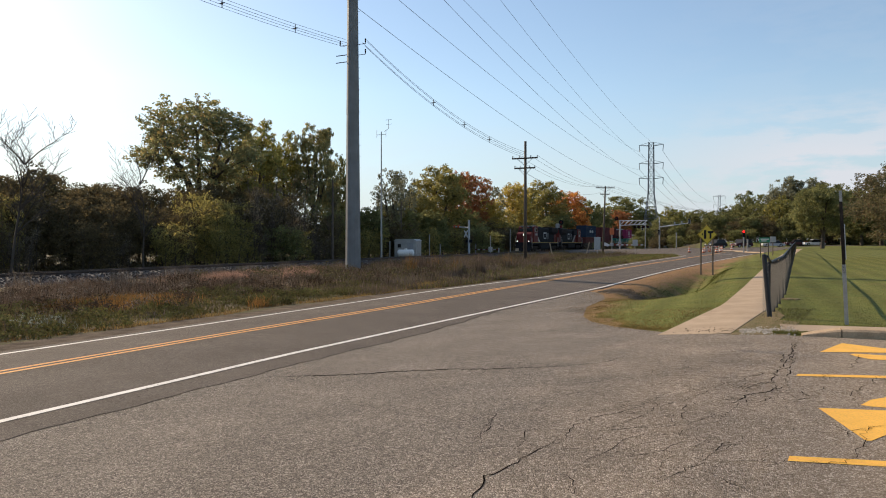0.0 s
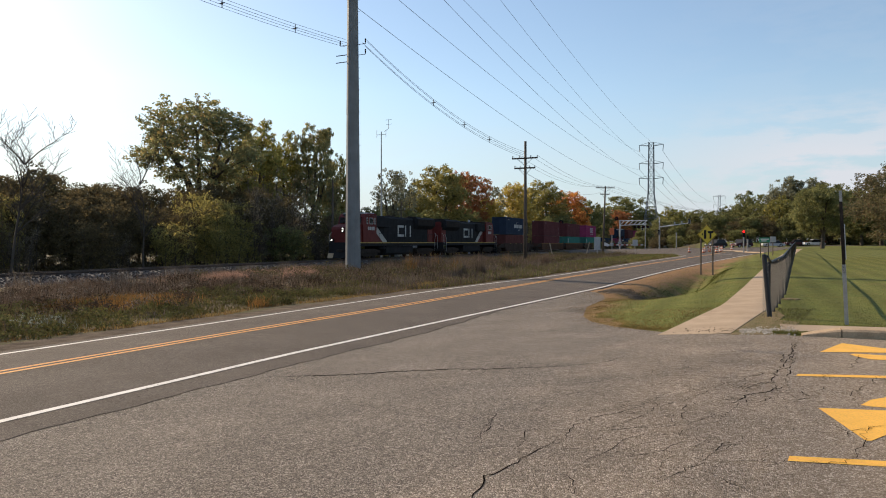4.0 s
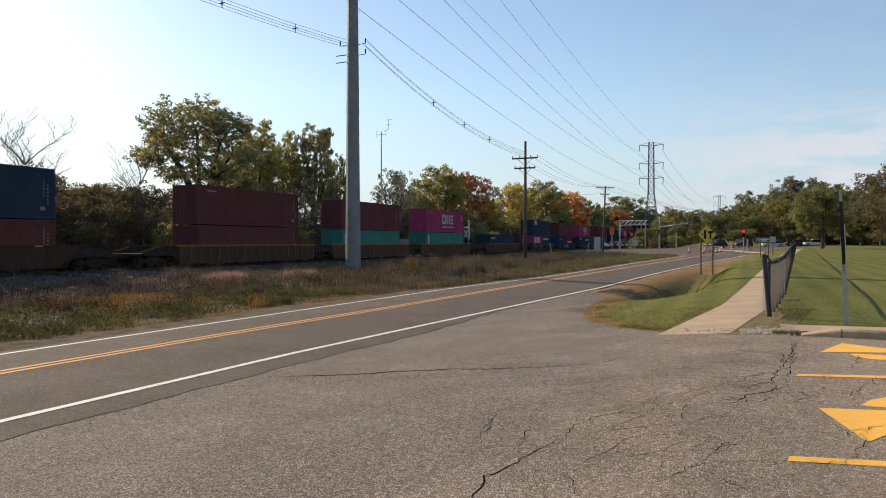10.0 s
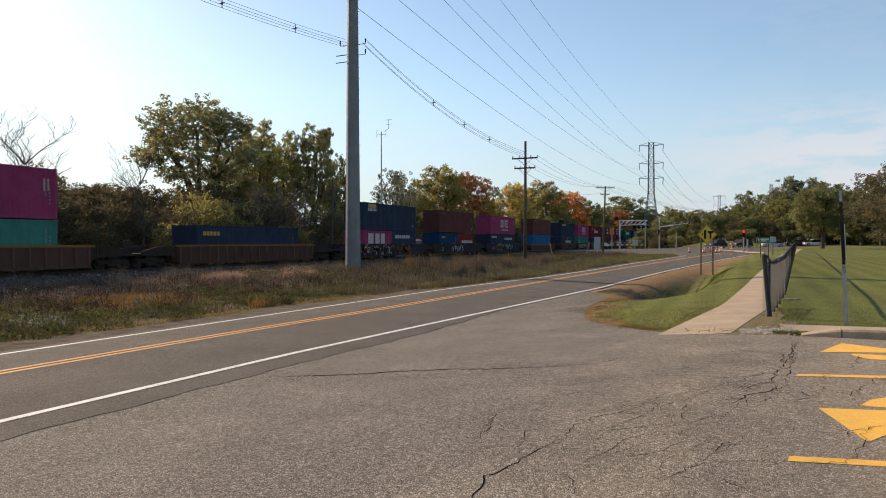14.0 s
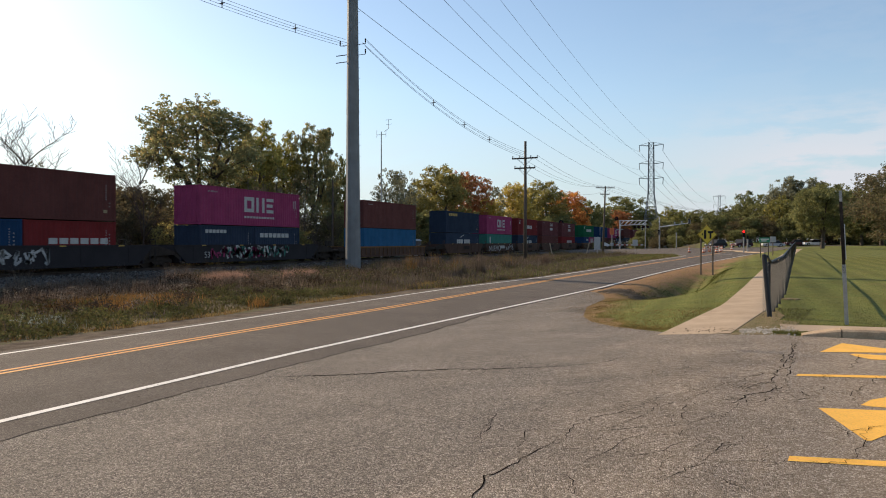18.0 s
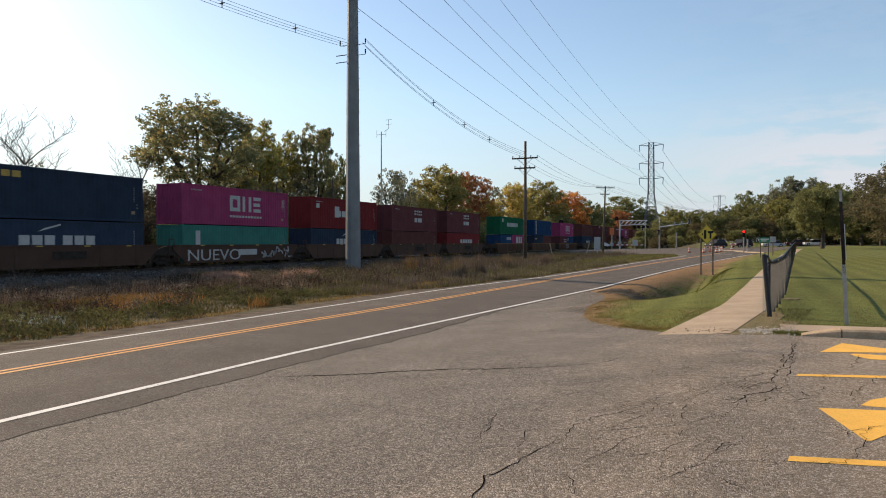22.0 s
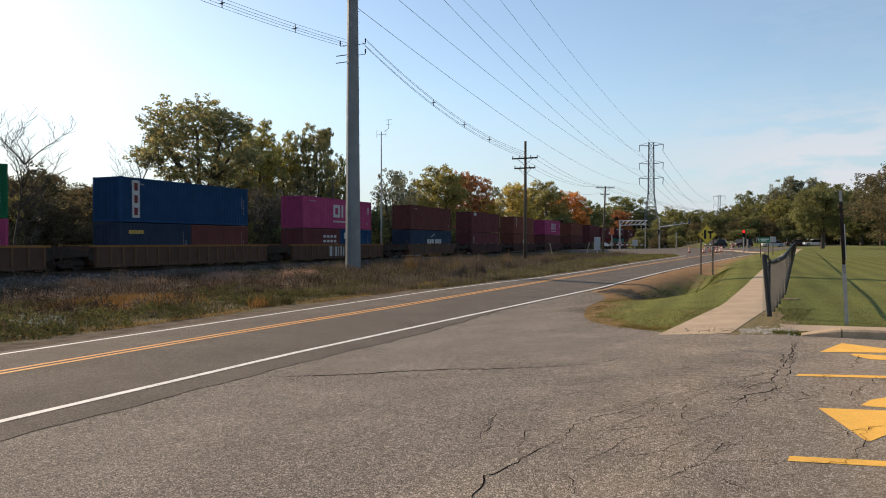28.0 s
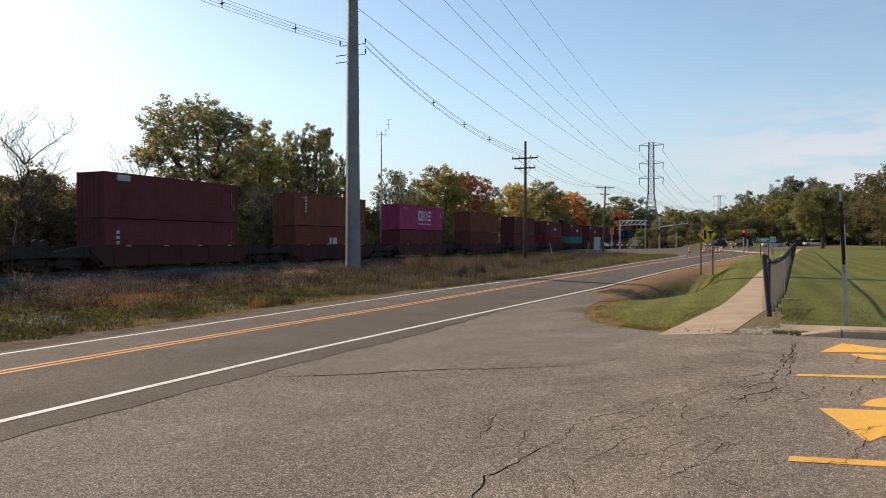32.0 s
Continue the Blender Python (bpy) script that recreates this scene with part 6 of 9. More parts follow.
blades("pink_grass", 7000, patch(-29.5, 36.5, 0.8, 3.2), (0.25, 0.6), 0.015, G_PINK, "pinkish tufts of seeding grass", 47)
blades("rust_weeds", 6000, patch(-21.6, 18.6, 1.2, 2.6), (0.12, 0.45), 0.018, G_RUST, "rust-orange low weeds on the verge", 6)
blades("rust_weeds", 3000, patch(-19.0, 45.0, 2.0, 12.0), (0.08, 0.3), 0.018, G_RUST, "rust-orange low weeds on the verge", 7)
blades("weed_tuft", 110, patch(-17.6, 13.0, 0.9, 0.5), (0.15, 0.45), 0.025, G_PALE, "pale flowering weeds on the verge", 8)
blades("tall_stalks", 1100, clumped(-33.0, -28.0, 8, 60, 12, 0.35), (0.7, 1.4), 0.012, G_DRY, "tall dry seed stalks beside the ballast", 23)
blades("shoulder_grass", 14000, lambda rng, n: ((lambda yy: (np.array([road_x(v) + road_left(v) for v in yy]) - 1.55 - np.abs(rng.normal(0, 0.5, n)), yy))(4 + 105 * rng.uniform(0, 1, n) ** 1.4)), (0.03, 0.14), 0.014, G_RUST, "short dry grass along the road's shoulder", 9)

blades("far_verge", 22000, verge(-30.0, -12.0, 60, 136), (0.08, 0.35), 0.04, G_GREEN, "rough olive grass near the crossing", 45)
blades("far_verge", 9000, lambda rng, n: ((lambda yy: (np.array([road_x(v) + road_left(v) for v in yy]) - 1.6 - np.abs(rng.normal(0, 0.9, n)), yy))(45 + 72 * rng.uniform(0, 1, n))), (0.05, 0.25), 0.035, G_RUST, "rusty dry grass along the road near the crossing", 46)
blades("far_tuft", 26000, clumped(-31.0, -16.0, 30, 118, 380, 0.45, 1.0), (0.25, 0.9), 0.022, G_DRY, "tall dry tufts farther along the verge", 41)
blades("far_tuft", 18000, clumped(-31.0, -17.5, 28, 118, 220, 0.5, 1.0), (0.25, 0.8), 0.026, G_DARK, "dark weed tufts farther along the verge", 42)
blades("far_tuft", 5000, patch(-25.5, 62, 2.5, 4.0), (0.4, 1.0), 0.022, G_DRY, "tall pale dry grass near the wooden pole", 43)


G_STRAW = leaf_mat("grass_straw", [(0.33, 0.23, 0.085), (0.40, 0.27, 0.095), (0.25, 0.19, 0.085)], 0.3)
G_ORANGE = leaf_mat("weed_orange", [(0.30, 0.15, 0.05), (0.38, 0.19, 0.055), (0.20, 0.13, 0.06), (0.13, 0.10, 0.05)], 0.35)
G_UMBER = leaf_mat("weed_umber", [(0.115, 0.083, 0.064), (0.165, 0.12, 0.09), (0.08, 0.062, 0.05), (0.23, 0.17, 0.13)], 0.32)
blades("tall_weeds", 12000, clumped(-30.5, -23.0, 12, 44, 110, 0.55, 1.0), (0.25, 0.9), 0.011, G_UMBER, "tall brown weed stalks below the ballast", 61, lean=0.18)
blades("tall_weeds", 8500, clumped(-29.0, -17.5, 40, 80, 75, 0.5, 1.0), (0.4, 1.35), 0.015, G_UMBER, "tall brown weeds between road and track", 62, lean=0.2)
blades("tall_weeds", 2200, clumped(-27.5, -16.5, 42, 78, 26, 0.45, 1.0), (0.35, 1.1), 0.016, G_DRY, "pale brown seeding grass between road and track", 63, lean=0.22)
rt2 = np.random.default_rng(77)
for i in range(13):
    cx, cy = rt2.uniform(-25.5, -15.5), rt2.uniform(41, 62)
    if cx < road_x(cy) + road_left(cy) - 1.6:
        blades("tall_tuft", 150, patch(cx, cy, 0.42, 0.42), (0.7, 1.9), 0.017, (G_DRY, G_UMBER, G_RUST)[i % 3], "tall reddish brown seeding tuft", 600 + i, lean=0.16)
def roadside(wide, y0, y1):
    """A strip that follows the road's edge on the railway's side."""
    return lambda rng, n: ((lambda yy: (np.array([road_x(v) + road_left(v) - 0.85 for v in yy]) - wide * rng.uniform(0, 1, n) ** 1.2, yy))(y0 + (y1 - y0) * rng.uniform(0, 1, n)))


blades("roadside_grass", 12000, roadside(5.5, 26, 72), (0.06, 0.34), 0.02, G_GREEN, "olive grass along the bend of the road", 641)
blades("roadside_dry_grass", 11000, roadside(5.5, 26, 72), (0.08, 0.5), 0.017, G_DRY, "dry brown grass along the bend of the road", 642)
blades("roadside_weeds", 5000, roadside(5.0, 26, 66), (0.12, 0.6), 0.017, G_UMBER, "brown weeds along the bend of the road", 643)
blades("roadside_rust", 3500, roadside(1.6, 30, 110), (0.04, 0.22), 0.022, G_RUST, "rusty low grass at the road's edge", 644)
G_OLIVE = leaf_mat("grass_olive", [(0.13, 0.145, 0.05), (0.17, 0.175, 0.065), (0.10, 0.115, 0.04), (0.21, 0.185, 0.08)], 0.35)
G_PALE = leaf_mat("grass_pale_tan", [(0.26, 0.20, 0.125), (0.33, 0.25, 0.15), (0.20, 0.16, 0.10)], 0.35)
blades("roadside_olive_grass", 13000, roadside(8.0, 42, 108), (0.12, 0.5), 0.024, G_OLIVE, "lighter olive grass on the far verge", 645)
blades("roadside_pale_grass", 1300, roadside(7.0, 40, 100), (0.15, 0.5), 0.022, G_PALE, "pale tan seeding grass on the far verge", 646)
G_BUFF = leaf_mat("grass_buff", [(0.23, 0.17, 0.125), (0.30, 0.22, 0.16), (0.17, 0.13, 0.095), (0.20, 0.165, 0.10)], 0.35)
blades("buff_grass", 6500, clumped(-30.5, -18.0, 27, 64, 120, 0.7, 1.0), (0.2, 0.75), 0.015, G_BUFF, "buff seeding grass on the railway verge", 647, lean=0.22)
blades("roadside_olive_grass", 5000, roadside(3.6, 30, 60), (0.08, 0.32), 0.02, G_OLIVE, "lighter olive grass beside the road", 648)
blades("straw_fringe", 900, patch(-15.2, 32.6, 0.35, 1.8), (0.08, 0.38), 0.014, G_STRAW, "yellow straw tuft beside the road", 631)
blades("orange_weeds", 1700, patch(-19.9, 18.6, 1.5, 1.9), (0.18, 0.62), 0.014, G_ORANGE, "bright orange autumn weeds on the verge", 64)
blades("orange_weeds", 170, patch(-16.2, 20.2, 0.35, 0.5), (0.2, 0.6), 0.012, G_ORANGE, "bright orange autumn weeds on the verge", 65)
blades("straw_fringe", 5200, lambda rng, n: ((lambda yy: (np.array([road_x(v) + road_left(v) - 1.6 + 0.65 * sm(22, 34, v) for v in yy]) - np.abs(rng.normal(0, 0.28, n)), yy))(11 + 50 * rng.uniform(0, 1, n))), (0.03, 0.2), 0.012, G_STRAW, "yellow straw fringe along the shoulder", 66)
blades("pink_grass", 5200, patch(-25.9, 29.6, 0.6, 1.1), (0.35, 0.85), 0.014, G_PINK, "pinkish tufts of seeding grass", 67)
blades("pink_grass", 5200, patch(-24.4, 34.2, 0.6, 1.3), (0.35, 0.85), 0.014, G_PINK, "pinkish tufts of seeding grass", 68)


def weeds(name, n, place, per, spread, size, height, material, label, seed):
    """Low leafy weeds: small leaves gathered round many plants."""
    rng = np.random.default_rng(seed)
    x, y = place(rng, n)
    cs = [(a, b, land(a, b) + height * rng.uniform(0.2, 1.0)) for a, b in zip(x, y) if not paved(a, b, -0.02) and a < road_x(b) + road_left(b) - 1.7]
    me = leaf_mesh(name, cs, spread, per, size, material, rng, flat=0.6)
    return tagged(new(name, me), label, "weeds", kind="stuff")


weeds("dark_leaf_weeds", 900, clumped(-30.0, -18.0, 4, 80, 160, 0.5), 40, 0.30, 0.045, 0.42, leaf_mat("weed_brown", [(0.06, 0.045, 0.035), (0.10, 0.07, 0.05), (0.045, 0.04, 0.03), (0.14, 0.10, 0.07)], 0.3), "dark brown leafy weeds on the verge", 31)
weeds("far_leaf_weeds", 900, clumped(-31.0, -17.0, 30, 120, 220, 0.7, 1.0), 30, 0.45, 0.06, 0.65, leaf_mat("weed_mixed", [(0.09, 0.075, 0.045), (0.14, 0.12, 0.06), (0.07, 0.075, 0.03), (0.18, 0.13, 0.08)], 0.3), "mixed brown and green weeds farther along the verge", 44)
weeds("green_leaf_weeds", 700, clumped(-20.0, -16.0, 4, 60, 120, 0.4), 36, 0.26, 0.045, 0.2, leaf_mat("weed_green", [(0.08, 0.09, 0.032), (0.12, 0.12, 0.045), (0.17, 0.14, 0.06), (0.065, 0.062, 0.026)], 0.35), "low green leafy weeds near the road", 32)
weeds("pale_seed_heads", 500, clumped(-30.0, -17.5, 4, 70, 110, 0.5), 16, 0.22, 0.03, 0.55, leaf_mat("weed_seed", [(0.22, 0.18, 0.14), (0.16, 0.13, 0.10), (0.28, 0.22, 0.17)], 0.3), "pale dry seed heads above the weeds", 33)
weeds("pale_seed_heads", 300, clumped(-27.5, -21.5, 15, 30, 70, 0.8, 1.0), 12, 0.17, 0.026, 0.7, leaf_mat("weed_seed_grey", [(0.17, 0.15, 0.125), (0.12, 0.105, 0.09), (0.22, 0.19, 0.16)], 0.3), "pale grey seed heads above the weeds", 71)
weeds("white_flowers", 30, patch(-17.5, 12.7, 0.9, 0.8), 9, 0.10, 0.024, 0.36, leaf_mat("weed_white", [(0.40, 0.41, 0.35), (0.26, 0.29, 0.21)], 0.2), "small white flowering weeds at the verge", 72)
weeds("green_leaf_weeds", 300, clumped(-22.5, -16.0, 9, 26, 60, 0.5), 40, 0.26, 0.042, 0.28, leaf_mat("weed_fresh", [(0.09, 0.10, 0.04), (0.125, 0.12, 0.05), (0.075, 0.075, 0.035), (0.16, 0.12, 0.06)], 0.35), "fresh green leafy weeds near the road", 73)
G_TAN = leaf_mat("grass_tan", [(0.22, 0.165, 0.075), (0.28, 0.19, 0.085), (0.165, 0.135, 0.06), (0.13, 0.12, 0.045)], 0.3)
# ditch greens are darkened to stand for the shade down there
G_DITCH_SHADE = leaf_mat("grass_ditch_shade", [(0.06, 0.075, 0.022), (0.085, 0.095, 0.03), (0.05, 0.058, 0.02), (0.11, 0.10, 0.04)], 0.3)
G_LAWN = leaf_mat("grass_lawn", [(0.11, 0.125, 0.035), (0.14, 0.145, 0.045), (0.18, 0.16, 0.06), (0.095, 0.105, 0.032)], 0.3)
blades("lawn_grass", 60000, lambda rng, n: (0.6 + 13 * rng.uniform(0, 1, n), 15.5 + 55 * rng.uniform(0, 1, n) ** 2.0), (0.015, 0.04), 0.008, G_LAWN, "short green mown lawn grass", 10)
blades("bank_grass", 34000, lambda rng, n: ((lambda yy: (np.array([walk_left(v) for v in yy]) - 0.03 - 4.6 * rng.uniform(0, 1, n) ** 1.2, yy))(14.2 + 50 * rng.uniform(0, 1, n) ** 1.7)), (0.015, 0.045), 0.008, G_LAWN, "short green grass on the ditch bank", 11)
blades("bank_dry_grass", 14000, lambda rng, n: (rng.uniform(-6.8, -2.6, n), 14.5 + 42 * rng.uniform(0, 1, n) ** 1.3), (0.02, 0.07), 0.010, G_TAN, "short dry grass beside the road", 12)
blades("ditch_grass", 11000, lambda rng, n: ((lambda yy: (-3.05 + 0.1 * (yy - 37) + 0.42 * rng.normal(0, 1, n), yy))(31 + 21 * rng.uniform(0, 1, n))), (0.015, 0.075), 0.014, G_DITCH_SHADE, "green grass in the ditch bottom, darkened for shade", 13)
blades("strip_grass", 2600, lambda rng, n: ((lambda yy: (np.array([walk_left(v) for v in yy]) + 1.3 + 0.95 * rng.uniform(0, 1, n), yy))(13.75 + 5.0 * rng.uniform(0, 1, n))), (0.015, 0.06), 0.007, G_LAWN, "thin grass on the worn strip by the fence", 51)
blades("strip_dry_grass", 1800, lambda rng, n: ((lambda yy: (np.array([walk_left(v) for v in yy]) + 1.3 + 0.95 * rng.uniform(0, 1, n), yy))(13.75 + 5.0 * rng.uniform(0, 1, n))), (0.01, 0.05), 0.007, G_DRY, "dry grass on the worn strip by the fence", 52)
for name, mt, cnt, sd in (("edge_straw", G_STRAW, 3600, 81), ("edge_dead_grass", G_RUST, 5200, 82), ("edge_grass", G_LAWN, 1500, 83), ("edge_tan_grass", G_TAN, 5200, 84)):
    blades(name, cnt, lambda rng, n: ((lambda yy: (np.array([drive_right(v) for v in yy]) - 0.03 + np.abs(rng.normal(0, 0.36, n)), yy + np.abs(rng.normal(0, 0.2, n))))(14.6 + 11.6 * rng.uniform(0, 1, n) ** 1.3)), (0.008, 0.04), 0.012, mt, "dry grass along the car park's edge", sd, lean=0.6)
blades("kerb_tuft", 1500, lambda rng, n: (rng.uniform(0.45, 1.5, n), 13.72 + 0.14 * np.abs(rng.normal(0, 1, n))), (0.03, 0.11), 0.008, G_LAWN, "green grass tuft at the kerb's end", 91)
blades("dead_leaves", 2200, lambda rng, n: ((lambda yy: (np.array([walk_left(v) for v in yy]) - 0.12 - 2.6 * rng.uniform(0, 1, n) ** 1.5, yy))(14.0 + 5.5 * rng.uniform(0, 1, n))), (0.01, 0.035), 0.018, G_RUST, "rusty dead leaves and dry grass at the lawn's edge", 53, lean=0.9)


# ---------------------------------------------------------------- footpath, kerb, shoulder
k = 0
y = 13.7
footpath = thing("footpath", pose(0, 0, 0), "pale concrete footpath of cast slabs beside a fence", "footpath", kind="structure")
while y < 120:
    e = y + 3.0
    s = Shape()
    for yy in (y + 0.004, y + 1.0, y + 2.0, e - 0.004):
        for xx in (walk_left(yy), walk_left(yy) + 1.28):
            s.v.append((xx, yy, land(xx, yy) + 0.022))
    for v in list(s.v):
        s.v.append((v[0], v[1], v[2] - 0.12))
    for i in range(3):
        q = 2 * i
        s.f += [(q, q + 1, q + 3, q + 2), (q, q + 2, q + 10, q + 8), (q + 1, q + 9, q + 11, q + 3)]
    s.f += [(0, 8, 9, 1), (6, 7, 15, 14)]
    part("slab", s, M_CONCRETE, footpath)
    y = e


def ribbon(x0, x1, y_lo, y_hi, lift, mname, material, label, category, n=24):
    rows = []
    for i in range(n + 1):
        x = x0 + (x1 - x0) * i / n
        rows.append([(x, y_lo(x) + (y_hi(x) - y_lo(x)) * j / 2) for j in range(3)])
    return solid(mname, strip(rows, lift, 0.2), material, label, category, "structure")


def kerb_y(x):
    return 13.50 + 0.14 * max(0.0, x - 0.9)


ribbon(0.62, 13.0, lambda x: kerb_y(x) + 0.75, lambda x: kerb_y(x) + 1.75, 0.014, "side_path", M_CONCRETE, "narrow concrete path behind the kerb", "footpath")
kerb = thing("kerb", pose(0, 0, 0), "weathered concrete kerb with a tapered end", "kerb", kind="structure")
x = 0.9
first = True
while x < 13:
    e = x + (0.62 if first else 1.6)
    s = Shape()
    for xx in (x + 0.006, e - 0.012):
        hh = 0.02 if (first and xx < x + 0.1) else 0.13
        yy = kerb_y(xx)
        z = land(xx, yy) + 0.02
        s.v += [(xx, yy - 0.03, z - 0.2), (xx, yy, z + hh * 0.75), (xx, yy + 0.05, z + hh), (xx, yy + 0.32, z + hh), (xx, yy + 0.36, z - 0.2)]
    s.f += [(0, 1, 6, 5), (1, 2, 7, 6), (2, 3, 8, 7), (3, 4, 9, 8), (0, 4, 3, 2, 1), (5, 6, 7, 8, 9)]
    part("kerb_stone", s, M_KERB, kerb)
    x, first = e, False
rows = []
for y in lerp_list(-20, 98, 90):
    wob = 0.12 * math.sin(y * 1.3) + 0.1 * math.sin(y * 0.47 + 1)
    rows.append([(road_x(y) + road_left(y) - 1.5 - wob, y), (road_x(y) + road_left(y) - 1.05, y), (road_x(y) + road_left(y) - 0.52, y)])
solid("road_shoulder", strip(rows, 0.015), M_GRAVEL, "dusty grey gravel shoulder beside the road", "road shoulder", "structure")

# worn strip of earth and grass between the path and the fence
M_WORN = mat("worn_earth", (0.28, 0.20, 0.12), (0.15, 0.135, 0.06), 0.98, spec=0.05, scale=3.0, fine=25, bump=0.6, bump_scale=40)
rows = []
for y in lerp_list(13.62, 19.0, 28):
    a, b = walk_left(y) + 1.27, walk_left(y) + 1.27 + (0.95 if y < 16 else 0.55) * (1.0 if y < 17 else max(0.1, (19.2 - y) / 2.2))
    rows.append([(a, y), ((a + b) / 2, y), (b, y)])
solid("worn_strip", strip(rows, 0.012, 0.2), M_WORN, "worn earth and thin grass beside the footpath", "ground", "structure")
# bare brown margin of earth along the car park's edge
M_MARGIN = mat("margin_earth", (0.25, 0.155, 0.085), (0.16, 0.12, 0.055), 0.98, spec=0.05, scale=2.5, fine=22, bump=0.6, bump_scale=35)
rows = []
for y in lerp_list(14.9, 27.4, 60):
    w = (0.42 + 0.14 * math.sin(y * 2.3) + 0.1 * math.sin(y * 5.1 + 1)) * min(1.0, (y - 14.8) / 0.9, (27.6 - y) / 1.2)
    a = drive_right(y) - 0.05
    rows.append([(a, y), (a + w * 0.5, y + w * 0.2), (a + w, y + w * 0.4)])
solid("earth_margin", strip(rows, 0.010, 0.2), M_MARGIN, "bare brown earth and dead grass along the car park", "ground", "structure")
# dark rubble where the drive meets the ditch
rb = Shape()
rs = random.Random(21)
for i in range(3200):
    u = rs.random()
    x, y = -5.9 + 2.2 * u + rs.gauss(0, 0.18), 31.2 - 0.9 * u + rs.gauss(0, 0.65)
    if paved(x, y):
        continue
    r = rs.uniform(0.012, 0.036)
    c = (x, y, land(x, y) + r * 0.1)
    vs = [(c[0] + r * rs.uniform(0.7, 1.3) * dx, c[1] + r * rs.uniform(0.7, 1.3) * dy, c[2] + r * rs.uniform(0.5, 1.0) * dz) for dx, dy, dz in ((1, 0, 0), (-1, 0, 0), (0, 1, 0), (0, -1, 0), (0, 0, 1), (0, 0, -1))]
    rb.add(vs, [(0, 2, 4), (2, 1, 4), (1, 3, 4), (3, 0, 4), (2, 0, 5), (1, 2, 5), (3, 1, 5), (0, 3, 5)])
M_RUBBLE = leaf_mat("dark_rubble", [(0.13, 0.11, 0.09), (0.075, 0.064, 0.054), (0.18, 0.148, 0.118), (0.10, 0.086, 0.072)], 0.0)
tagged(new("rubble", rb.mesh("rubble", M_RUBBLE, fix=False)), "dark broken asphalt rubble at the ditch's end", "rubble", kind="stuff")

# pale stones at the path's end
rs = random.Random(8)
M_PEBBLE = mat("pebble", (0.52, 0.47, 0.40), (0.24, 0.21, 0.18), 0.9, scale=6, fine=20)
pb = Shape()
for i in range(520):
    x, y = rs.uniform(-0.1, 0.85), rs.gauss(14.15, 0.24)
    r = rs.uniform(0.010, 0.030)
    c = (x, y, land(x, y) + r * 0.4)
    vs = [(c[0] + r * rs.uniform(0.7, 1.3) * dx, c[1] + r * rs.uniform(0.7, 1.3) * dy, c[2] + r * rs.uniform(0.5, 1.0) * dz) for dx, dy, dz in ((1, 0, 0), (-1, 0, 0), (0, 1, 0), (0, -1, 0), (0, 0, 1), (0, 0, -1))]
    pb.add(vs, [(0, 2, 4), (2, 1, 4), (1, 3, 4), (3, 0, 4), (2, 0, 5), (1, 2, 5), (3, 1, 5), (0, 3, 5)])
tagged(new("pebbles", pb.mesh("pebbles", M_PEBBLE, fix=False)), "loose pale stones at the end of the footpath", "stones", kind="stuff")


def scatter(name, material, spots, sizes, label, seed):
    """Loose stones: small uneven lumps lying where spots(r) puts them."""
    r = random.Random(seed)
    s = Shape()
    for x, y, lift in spots(r):
        q = r.uniform(*sizes)
        c = (x, y, land(x, y) + lift + q * 0.2)
        vs = [(c[0] + q * r.uniform(0.7, 1.3) * dx, c[1] + q * r.uniform(0.7, 1.3) * dy, c[2] + q * r.uniform(0.4, 0.8) * dz) for dx, dy, dz in ((1, 0, 0), (-1, 0, 0), (0, 1, 0), (0, -1, 0), (0, 0, 1), (0, 0, -1))]
        s.add(vs, [(0, 2, 4), (2, 1, 4), (1, 3, 4), (3, 0, 4), (2, 0, 5), (1, 2, 5), (3, 1, 5), (0, 3, 5)])
    return tagged(new(name, s.mesh(name, material, fix=False)), label, "stones", kind="stuff")


def drive_end(r):
    for _ in range(1500):
        y = r.uniform(20.5, 30.6)
        x = drive_right(y) - abs(r.gauss(0, 0.7))
        if x > road_x(y) + road_edge(y):
            yield x, y, 0.018


M_GRIT = leaf_mat("tan_grit", [(0.30, 0.235, 0.165), (0.22, 0.175, 0.125), (0.13, 0.105, 0.08), (0.36, 0.285, 0.20)], 0.0)
scatter("loose_gravel", M_GRIT, drive_end, (0.006, 0.020), "loose gravel where the car park meets the ditch", 31)
scatter("path_grit", M_GRIT, lambda r: [(walk_left(14.3) + r.uniform(0.35, 1.25), r.gauss(14.15, 0.3), 0.022) for _ in range(70)], (0.006, 0.016), "grit and dead leaves on the end of the footpath", 32)
scatter("edge_grit", M_GRIT, lambda r: [(drive_right(y) - abs(r.gauss(0, 0.22)), y, 0.018) for y in (13.8 + 7.5 * r.random() for _ in range(420))], (0.006, 0.018), "dirt and grit along the edge of the car park", 33)


# ---------------------------------------------------------------- paint and cracks on the car park
def flat(name, poly, material, lift, label):
    s = Shape()
    s.v = [(x, y, land(x, y) + lift) for x, y in poly]
    s.f = [tuple(range(len(poly)))]
    s.v += [(x, y, z - 0.01) for x, y, z in s.v]
    return part(name, s, material, drive, label)


def bar(x0, y0, x1, y1, w):
    dx, dy = x1 - x0, y1 - y0
    q = w / 2 / math.hypot(dx, dy)
    return [(x0 + dy * q, y0 - dx * q), (x1 + dy * q, y1 - dx * q), (x1 - dy * q, y1 + dx * q), (x0 - dy * q, y0 + dx * q)]


